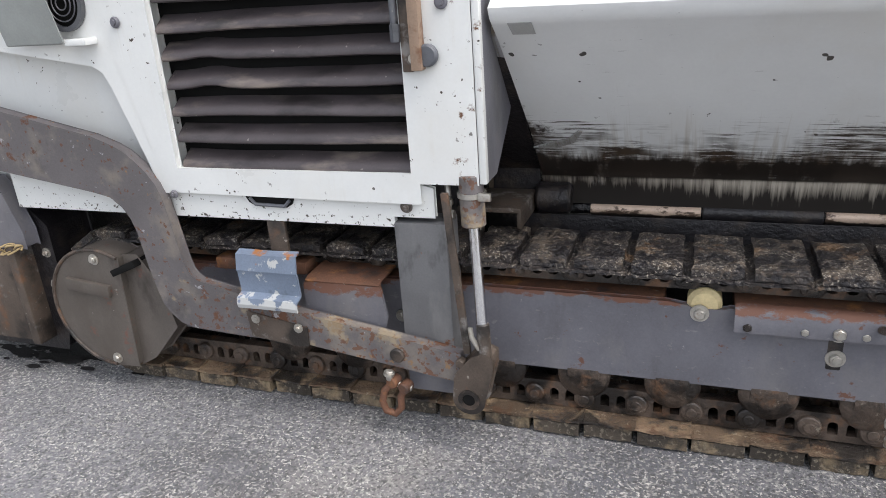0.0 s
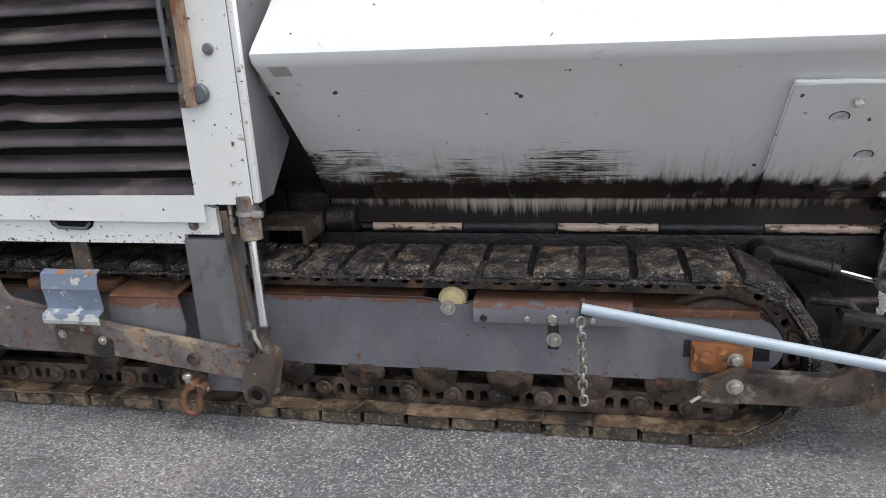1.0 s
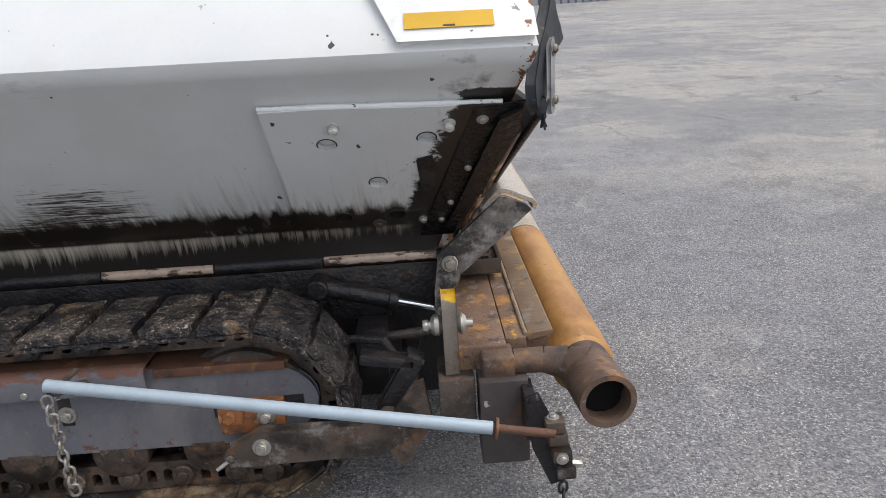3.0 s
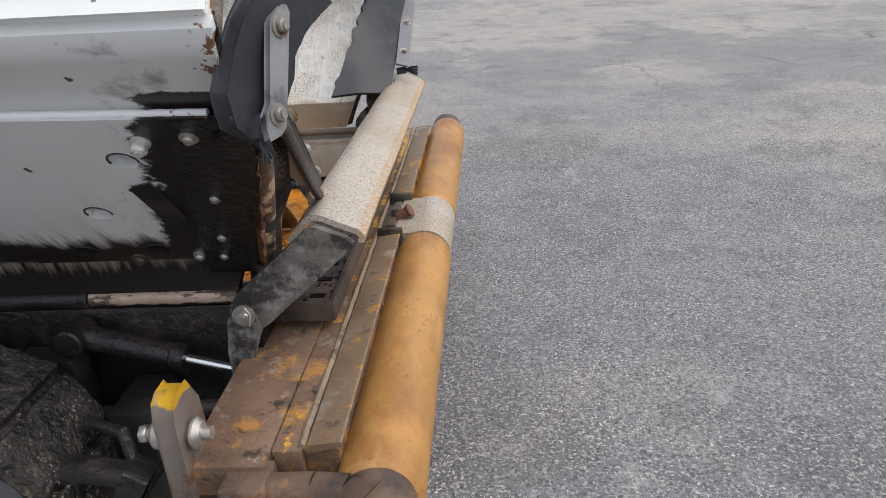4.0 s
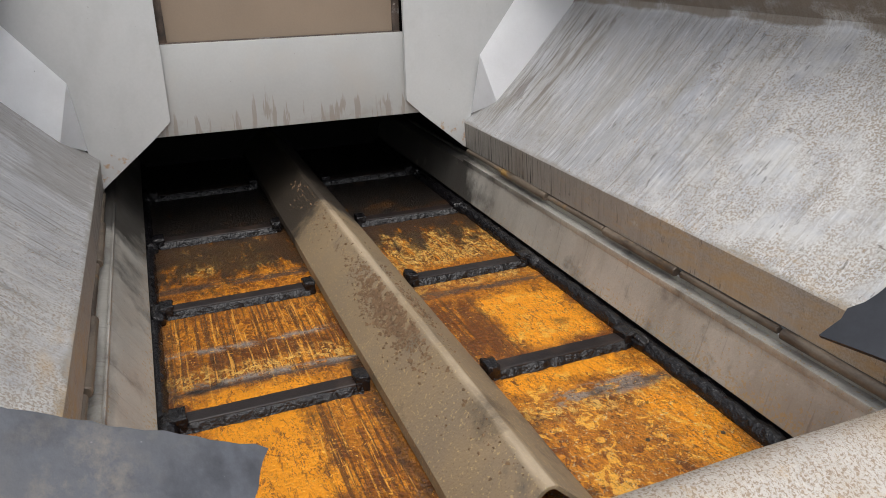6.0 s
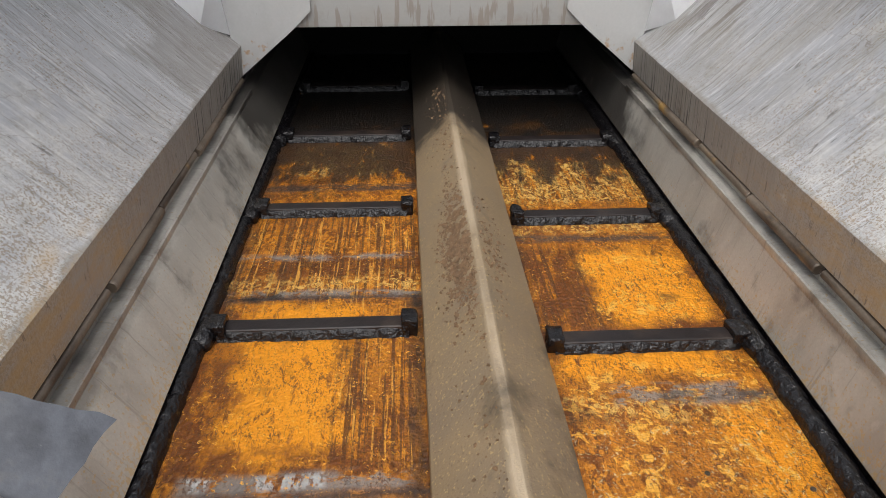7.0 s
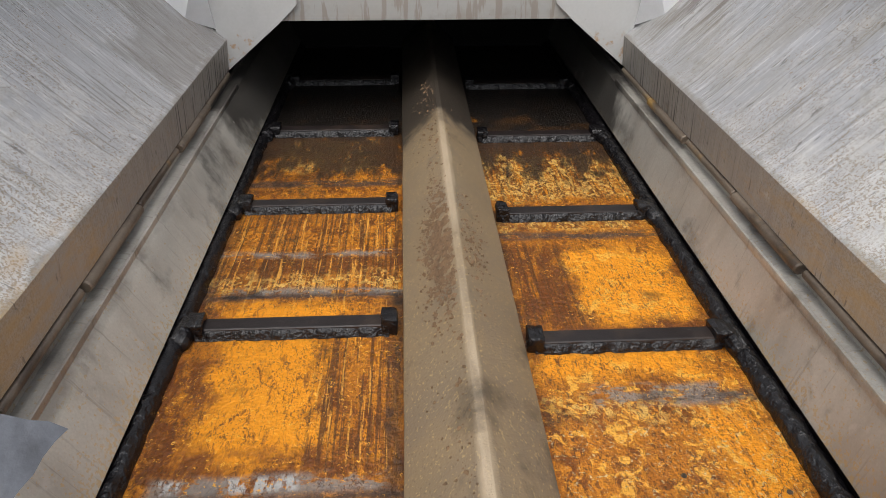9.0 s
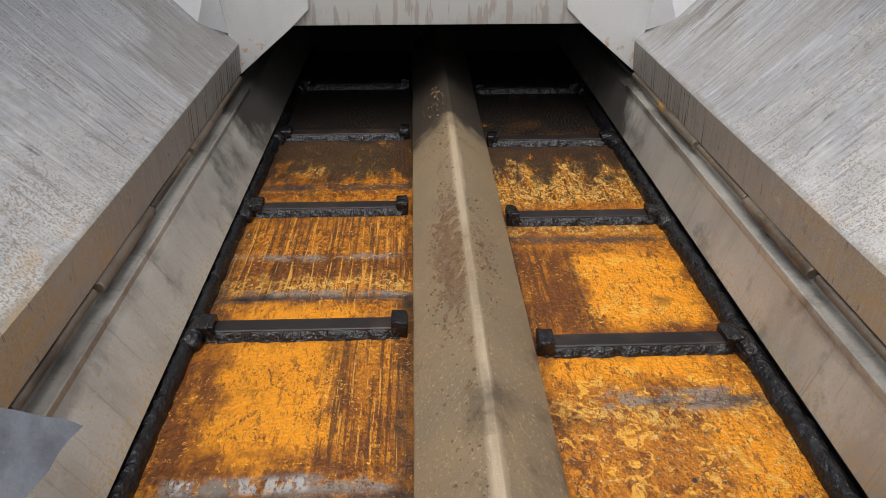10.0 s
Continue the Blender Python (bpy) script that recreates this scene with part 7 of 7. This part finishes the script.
for k in range(14):
    a = random.uniform(-0.02, 0.02)
    sweep(bm, [(1.652, -1.257 + a, 1.122), (1.655, -1.252 + a * 1.2, 1.106), (1.657 + random.uniform(-.006, .006), -1.25 + a * 1.4, 1.088 + random.uniform(-.006, .008))], 0.002, 5)
part("torn_rubber", bm, block_mat, block)
# mirrored block on the far wing, seen from behind
bm = mesh()
prism(bm, [(1.335, 1.165), (1.32, 1.25), (1.245, 1.347), (1.17, 1.43), (1.11, 1.36), (1.11, 1.30), (1.20, 1.16), (1.252, 1.112)], "x", 1.635, 1.672, 0.006)
part("rubber_block", bm, torn_rubber, wing_far, "thick black rubber end flap")
bm = mesh()
prism(bm, [(0.60, 0.78), (0.66, 0.84), (0.70, 0.80), (0.72, 0.72), (0.66, 0.70)], "x", 1.49, 1.60, 0.01)
roughen(bm, 0.006, 30)
part("flap_bracket", bm, worn_brown, far_flap)
bm = mesh()
for k in range(60):
    a = random.uniform(0, 6.28)
    p = Vector((1.640, 0.725, 0.872))
    sweep(bm, [p, p + Vector((0.02, 0.012 * math.cos(a), 0.012 * math.sin(a))), p + Vector((0.05, 0.03 * math.cos(a), 0.02 * math.sin(a) - 0.006))], 0.0014, 5)
cyl(bm, (1.605, 0.718, 0.868), (1.645, 0.725, 0.872), 0.014, 10)
fr = part("frayed_rope", bm, torn_rubber, far_flap, "frayed black rope end")
fr["kind"] = "stuff"
# fibres where the near flap is torn
bm = mesh()
for k in range(60):
    u = random.uniform(0.865, 0.985)
    p = Vector((1.655, -1.162, 1.119)).lerp(Vector((1.549, -0.572, 0.760)), u) + Vector((-0.67, 0.58, 0.47)) * 0.054 + Vector((0.004, -0.006, -0.004))
    n = random.uniform(0.02, 0.05)
    sweep(bm, [p, p + Vector((0.006 + random.uniform(-.008, .008), -0.006 + random.uniform(-.008, .008), -0.4 * n)), p + Vector((0.012 + random.uniform(-.012, .012), -0.01 + random.uniform(-.012, .012), -n))], 0.0012, 5)
for k in range(14):
    p = Vector((1.592 + random.uniform(-0.006, 0.006), -0.700 + random.uniform(-0.012, 0.012), 0.850))
    sweep(bm, [p, p + Vector((random.uniform(-.006, .006), random.uniform(-.006, .006), -0.02)), p + Vector((random.uniform(-.01, .01), random.uniform(-.01, .01), -random.uniform(0.03, 0.05)))], 0.0016, 5)
fib = part("torn_fibre", bm, surf("fibre_tan", (0.50, 0.42, 0.31), 0.9, var=0.15, bump=0.0), near_flap, "pale torn canvas fibres")
fib["kind"] = "stuff"
# slit in the sheet with its edge curled up
TN = Vector((0.7419, 0.4686, 0.4796))
TA = Vector((-0.204, 0.812, -0.547)).normalized()
sheet = BVHTree.FromPolygons([v.co for v in near_flap.data.vertices], [p.vertices for p in near_flap.data.polygons])
TP = sheet.find_nearest(Vector((1.520, -0.511, 0.924)))[0]
TB = TN.cross(TA)
bm = mesh()
rows = [[TP + TA * (0.030 * math.cos(t) * k / 3) + TB * (0.008 * math.sin(t) * k / 3) + TN * (0.003 + 0.003 * (k == 2)) for t in [2 * math.pi * q / 14 for q in range(15)]] for k in (1, 2, 3)]
shell(bm, rows, 0.002)
part("flap_tear", bm, void_black, near_flap, "dark slit torn in the rubber")
bm = mesh()
shell(bm, [[TP + TA * (0.018 + 0.022 * u) + TB * (0.002 + w) + TN * (0.003 + 0.010 * math.sin(2.4 * u)) for u in (0, 0.35, 0.7, 1)] for w in (-0.007, 0.0, 0.007)], 0.003)
part("curled_edge", bm, surf("curl_grey", (0.13, 0.13, 0.135), 0.6, var=0.2, vscale=40, bump=0.2), near_flap, "pale curled edge of the tear")
# rusted angle along the near wing's front edge
bm = mesh()
rows = []
for j, (dx, dz) in enumerate(((0.0, 0.03), (0.004, 0.0), (0.03, -0.004), (0.034, -0.012))):
    row = []
    for k in range(25):
        t = k / 24
        p = Vector((1.565, -1.10, 1.06)).lerp(Vector((1.43, -0.79, 0.715)), t)
        row.append(p + Vector((dx + 0.007 * noise.noise(Vector((t * 20, j, 1))), -dx * 0.5, dz + 0.007 * noise.noise(Vector((t * 23, j, 5))))))
    rows.append(row)
shell(bm, rows, 0.008)
flaked = surf("flaked_bronze", (0.13, 0.085, 0.058), 0.42, metal=0.25, var=0.3, vscale=20, bump=0.5, layers=[dict(col=(0.62, 0.45, 0.31), scale=16, stretch=(1, 1, 0.5), lo=0.53, hi=0.58, amount=0.9), dict(col=(0.28, 0.10, 0.03), scale=12, lo=0.56, hi=0.64, offset=18), dict(col=(0.02, 0.016, 0.014), scale=7, lo=0.55, hi=0.62, offset=8)])
angle = part("rusted_angle", bm, surf("flaking_rust", (0.24, 0.12, 0.06), 0.85, var=0.3, vscale=22, bump=0.8, bscale=90, layers=[dict(col=(0.55, 0.42, 0.30), scale=20, lo=0.58, hi=0.64), dict(col=(0.03, 0.02, 0.015), scale=12, lo=0.5, hi=0.62, offset=8)]), wing_near, "flaking rusted angle iron along the wing's edge")
P0, P1 = Vector((1.600, -1.115, 1.070)), Vector((1.468, -0.800, 0.732))
AX = (P1 - P0).normalized()
UX = Vector((1, 0.2, 0.1))
UX = (UX - AX * UX.dot(AX)).normalized()
WX = AX.cross(UX)
for t0, t1, a0, a1 in ((0.0, 0.56, -0.2, 5.2), (0.66, 0.99, 0.6, 4.2)):
    rows = []
    for k in range(15):
        a = a0 + (a1 - a0) * k / 14
        row = []
        for q in range(12):
            ragged = 0.035 * noise.noise(Vector((a * 2.2, t0 * 9, 2))) if q == 11 else 0
            p = P0.lerp(P1, t0 + (t1 - t0) * q / 11 + ragged)
            row.append(p + (UX * math.cos(a) + WX * math.sin(a)) * 0.021)
        rows.append(row)
    bm = mesh()
    shell(bm, rows, 0.003)
    part("split_pipe", bm, flaked, angle, "split pipe with flaking bronze rust", smooth=50)

bm = mesh()
shell(bm, [[(1.40, -0.82, 0.40), (1.40, -0.72, 0.40), (1.40, -0.62, 0.40)], [(1.43, -0.83, 0.70), (1.43, -0.72, 0.72), (1.43, -0.60, 0.74)], [(1.50, -0.98, 0.90), (1.50, -0.84, 0.90), (1.50, -0.68, 0.86)], [(1.60, -1.20, 1.12), (1.60, -1.10, 1.10), (1.60, -0.98, 1.05)]], 0.015)
part("front_apron", bm, bitumen, wing_near, "bitumen black apron below the flap")

# ---- loose things at the side ----
pipe = thing("steel_pipe", (0.377, -1.40, 0.556), "pale galvanised steel pipe held along the crawler by chains", "pipe")
bm = mesh()
ring(bm, (0, 0, 0), (1.098, -0.095, -0.155), 0.0165, 0.0135, 24)
ob = part("tube", bm, galv, pipe, smooth=50)
bm = mesh()
d = Vector((1.098, -0.095, -0.155)).normalized()
cyl(bm, Vector((1.098, -0.095, -0.155)) - d * 0.02, Vector((1.098, -0.095, -0.155)) + d * 0.155, 0.011, 14, bevel=0.002)
cyl(bm, Vector((1.098, -0.095, -0.155)) + d * 0.006, Vector((1.098, -0.095, -0.155)) + d * 0.014, 0.030, 6, bevel=0.002)
part("threaded_pin", bm, rusty_steel, pipe, "rusty pin with a flat nut in the pipe's end")
bm = mesh()
cyl(bm, (-0.0, 0.002, -0.028), (0.0, 0.15, -0.035), 0.008, 10)
cyl(bm, (0.02, 0.0, -0.02), (0.0, 0.2, -0.1), 0.012, 10)
part("pipe_hook", bm, worn_brown, pipe, "rusty hook that carries the pipe")


def chain_link(material, L=0.034, W=0.012, r=0.0042):
    bm = mesh()
    pts = []
    for k in range(20):
        a = 2 * math.pi * k / 20
        pts.append((W * math.cos(a), 0, (L / 2 - W) * (1 if math.sin(a) > 0 else -1) + W * math.sin(a)))
    sweep(bm, pts, r, 8, closed=True)
    return finish(bm, "chain_link", material, 60)


def chain(name, label, top, n, step, material, sway=0.0):
    th = thing(name, top, label, "chain", "hanging chains")
    data = chain_link(material)
    for k in range(n):
        m = Matrix.Translation((sway * k / n + random.uniform(-.002, .002), random.uniform(-.002, .002), -step * (k + 0.4))) @ Matrix.Rotation(radians(90 * (k % 2) + random.uniform(-15, 25)), 4, "Z") @ Matrix.Rotation(radians(random.uniform(-7, 7)), 4, "Y")
        piece("chain_link", data, th, m)
    return th


steel_chain = surf("chain_zinc", (0.38, 0.36, 0.33), 0.42, metal=0.7, var=0.2, vscale=40, bump=0.15, layers=[dict(col=(0.12, 0.09, 0.06), scale=30, lo=0.5, hi=0.62, metal=0.1, rough=0.8)])
chain("hanging_chain", "steel link chain hanging from the pipe's hook", (0.375, -1.405, 0.525), 11, 0.0262, steel_chain, 0.01)
chain("hanging_chain", "dark oily link chain hanging from the clamp", (1.655, -1.45, 0.19), 7, 0.0262, black_dirt_shade, 0.01)

shackle = thing("bow_shackle", (-0.979, -1.34, 0.20), "rusty bow shackle hanging from the tow arm", "shackle")
bm = mesh()
pts = [(0.0, 0.0, 0.0), (-0.03, -0.012, -0.03), (-0.04, -0.018, -0.07), (-0.03, -0.016, -0.105), (0.0, -0.012, -0.115), (0.022, -0.01, -0.09), (0.022, -0.008, -0.05), (0.04, 0.0, -0.015)]
sweep(bm, pts, 0.012, 12)
for p in (pts[0], pts[-1]):
    cyl(bm, (p[0] - 0.004, p[1] - 0.02, p[2]), (p[0] + 0.004, p[1] + 0.02, p[2]), 0.02, 16, bevel=0.004)
part("bow", bm, rusty_steel, shackle)
bm = mesh()
cyl(bm, (-0.02, 0, 0.0), (0.06, 0.0, -0.02), 0.010, 12)
cyl(bm, (-0.01, -0.012, 0.01), (-0.005, -0.012, 0.045), 0.012, 12, bevel=0.003)
cyl(bm, (-0.01, -0.012, 0.028), (-0.008, -0.012, 0.038), 0.018, 14)
part("pin", bm, zinc, shackle)

# ---- oil on the ground, loose stones ----
bm = mesh()
rnd = random.Random(3)
for k in range(120):
    x, y = -2.65 + rnd.gauss(0, 0.16), -1.16 + rnd.gauss(0, 0.05)
    r = abs(rnd.gauss(0.012, 0.012)) + 0.003
    n = 12
    vs = [bm.verts.new((x + r * 1.8 * math.cos(6.283 * i / n) * rnd.uniform(0.6, 1.2), y + r * 0.7 * math.sin(6.283 * i / n) * rnd.uniform(0.6, 1.2), 0.004 + 0.0001 * k)) for i in range(n)]
    bm.faces.new(vs)
stain = part("oil_stain", bm, surf("oil", (0.012, 0.011, 0.011), 0.75, var=0.2, bump=0.8, bscale=120, spec=0.2), None)
tagged(stain, "black oil splashes on the asphalt beside the track", "oil stain", kind="stuff")
bm = mesh()
for k in range(1500):
    x, y = rnd.uniform(-3.0, 5.0), rnd.uniform(-3.0, 4.5)
    if -2.3 < x < 1.5 and -1.28 < y < 1.3:
        continue
    r = rnd.uniform(0.002, 0.005) if k % 40 else rnd.uniform(0.006, 0.012)
    bmesh.ops.create_icosphere(bm, subdivisions=1, radius=r, matrix=Matrix.Translation((x, y, r * 0.25)) @ Matrix.Diagonal((1, rnd.uniform(.6, 1), .5, 1)))
grav = part("loose_grit", bm, surf("grit", (0.34, 0.33, 0.31), 0.85, var=0.25, vscale=3, bump=0.0), None)
tagged(grav, "loose pale grit scattered on the asphalt", "grit", kind="stuff")

# ---- far edge of the yard ----
def lift_at(y):
    return 0.0262 * max(0, y - 6)


def hall(name, x0, x1, y0, y1, h, wall_mat, label, ribs=0, rib_mat=None, roof_mat=None):
    th = thing(name, ((x0 + x1) / 2, y0, lift_at(y0)), label, "building")
    ox, oy, oz = (x0 + x1) / 2, y0, lift_at(y0)
    bm = mesh()
    box(bm, (x0 - ox, 0, -0.5), (x1 - ox, y1 - oy, h))
    w = part("wall", bm, wall_mat, th)
    for k in range(ribs):
        bm = mesh()
        x = x0 + (x1 - x0) * (k + 0.5) / ribs
        box(bm, (x - ox - 0.22, -0.09, 0), (x - ox + 0.22, 0.0, h - 0.1))
        part("panel", bm, rib_mat, w)
    if roof_mat:
        bm = mesh()
        prism(bm, [(-0.8, h), (-0.8, h + 0.35), ((y1 - oy) / 2, h + 1.4), (y1 - oy + 0.5, h + 0.35), (y1 - oy + 0.5, h)], "x", x0 - ox - 0.5, x1 - ox + 0.5)
        part("roof", bm, roof_mat, th)
    return th


steel_blue = surf("sheet_blue", (0.10, 0.13, 0.18), 0.6, var=0.1, bump=0.0)
hall("sheet_metal_hall", 5.0, 21.2, 60, 80, 7.0, steel_blue, "blue-grey sheet metal hall at the yard's edge", 26, surf("sheet_rib", (0.28, 0.30, 0.34), 0.6, var=0.1, bump=0.0))
hall("ochre_shed", 22.2, 26.2, 64, 72, 2.0, surf("ochre_wall", (0.45, 0.28, 0.09), 0.8, var=0.1, bump=0.0), "low ochre shed with a pale flat roof", 0, None, surf("pale_roof", (0.6, 0.6, 0.6), 0.7, var=0.05, bump=0.0))
bm = mesh()
rnd = random.Random(12)


def leaf_clump(bm, c, size, n):
    for k in range(n):
        p = Vector(c) + Vector((rnd.gauss(0, size[0]), rnd.gauss(0, size[1]), rnd.gauss(0, size[2])))
        u = Vector((rnd.uniform(-1, 1), rnd.uniform(-1, 1), rnd.uniform(-1, 1))).normalized() * rnd.uniform(0.05, 0.11)
        v = u.orthogonal().normalized() * rnd.uniform(0.04, 0.08)
        bm.faces.new([bm.verts.new(p + q) for q in (-u - v, u - v, u + v, -u + v)])


for k in range(26):
    leaf_clump(bm, (25.6 + 0.25 * k, 63 + rnd.uniform(-.2, .2), lift_at(63) + 0.42), (0.22, 0.3, 0.17), 90)
leaves = surf("hedge_green", (0.10, 0.17, 0.03), 0.6, var=0.25, vscale=2, bump=0.0)
hedge = part("hedge", bm, leaves, None)
tagged(hedge, "trimmed bright green hedge at the far edge", "hedge", kind="stuff")
trees = surf("tree_green", (0.05, 0.085, 0.03), 0.6, var=0.3, vscale=1, bump=0.0)
for cx in (25.0, 28.5, 32.5, 37.0):
    th = thing("tree", (cx, 74, lift_at(74)), "dark green broadleaf tree behind the hedge", "tree", "trees behind the yard")
    bm = mesh()
    cyl(bm, (0, 0, 0), (0.15, 0, 3.2), 0.22, 10, 0.12)
    for k in range(5):
        a = k * 1.3
        cyl(bm, (0.1, 0, 2.2 + 0.2 * k), (1.4 * math.cos(a), 1.4 * math.sin(a), 3.6 + 0.3 * k), 0.07, 6, 0.03)
    part("trunk", bm, worn_brown, th)
    bm = mesh()
    for k in range(26):
        leaf_clump(bm, (rnd.gauss(0, 1.5), rnd.gauss(0, 1.3), 3.6 + rnd.gauss(0, 1.2)), (0.5, 0.5, 0.4), 45)
    part("crown", bm, trees, th)
# timber stacks, pale container, yellow post, red can
wood = surf("grey_timber", (0.26, 0.23, 0.20), 0.8, var=0.2, vscale=3, bump=0.0)
for sx, sy, rows_n in ((30.2, 58.0, 9), (32.2, 58.5, 5)):
    th = thing("pallet_stack", (sx, sy, lift_at(sy)), "stack of weathered grey pallets", "pallets", "pallet stacks")
    for k in range(rows_n):
        bm = mesh()
        for j in (-0.45, 0, 0.45):
            box(bm, (j - 0.05, -0.4, 0.15 * k), (j + 0.05, 0.4, 0.15 * k + 0.1))
        box(bm, (-0.6 + 0.04 * (k % 3), -0.42, 0.15 * k + 0.1), (0.6 + 0.04 * (k % 3), 0.42, 0.15 * k + 0.13))
        part("pallet", bm, wood, th)
post_y = thing("bollard", (33.0, 57.0, lift_at(57)), "yellow steel bollard beside the shed", "bollard")
bm = mesh()
cyl(bm, (0, 0, 0), (0, 0, 1.5), 0.1, 12, bevel=0.02)
part("post", bm, surf("bollard_yellow", (0.6, 0.42, 0.02), 0.5, var=0.05, bump=0.0), post_y)
hall("open_shed", 33.6, 50, 60, 75, 5.5, surf("shed_dark", (0.035, 0.035, 0.04), 0.8, var=0.1, bump=0.0), "dark open shed front", 0)
cont = thing("container", (31.5, 45.0, lift_at(45)), "pale weathered container standing on timbers", "container")
bm = mesh()
box(bm, (-1.2, 0, 0.15), (3.0, 2.4, 2.6), 0.03)
body = part("body", bm, surf("container_pale", (0.55, 0.54, 0.47), 0.6, var=0.1, bump=0.0), cont)
for k in range(12):
    bm = mesh()
    box(bm, (-1.1 + 0.34 * k, -0.05, 0.3), (-0.95 + 0.34 * k, 0.0, 2.5))
    part("rib", bm, surf("container_rib", (0.45, 0.44, 0.38), 0.6, var=0.1, bump=0.0) if k == 0 else bpy.data.materials["container_rib"], body)
bm = mesh()
box(bm, (-1.2, 0, 0.0), (3.0, 0.2, 0.15))
part("timber_bearer", bm, wood, cont)
can = thing("fuel_can", (24.6, 60.0, lift_at(60)), "small red drum beside the shed", "drum")
bm = mesh()
cyl(bm, (0, 0, 0), (0, 0, 0.8), 0.25, 14, bevel=0.03)
part("drum_body", bm, surf("drum_red", (0.5, 0.04, 0.03), 0.5, var=0.05, bump=0.0), can)
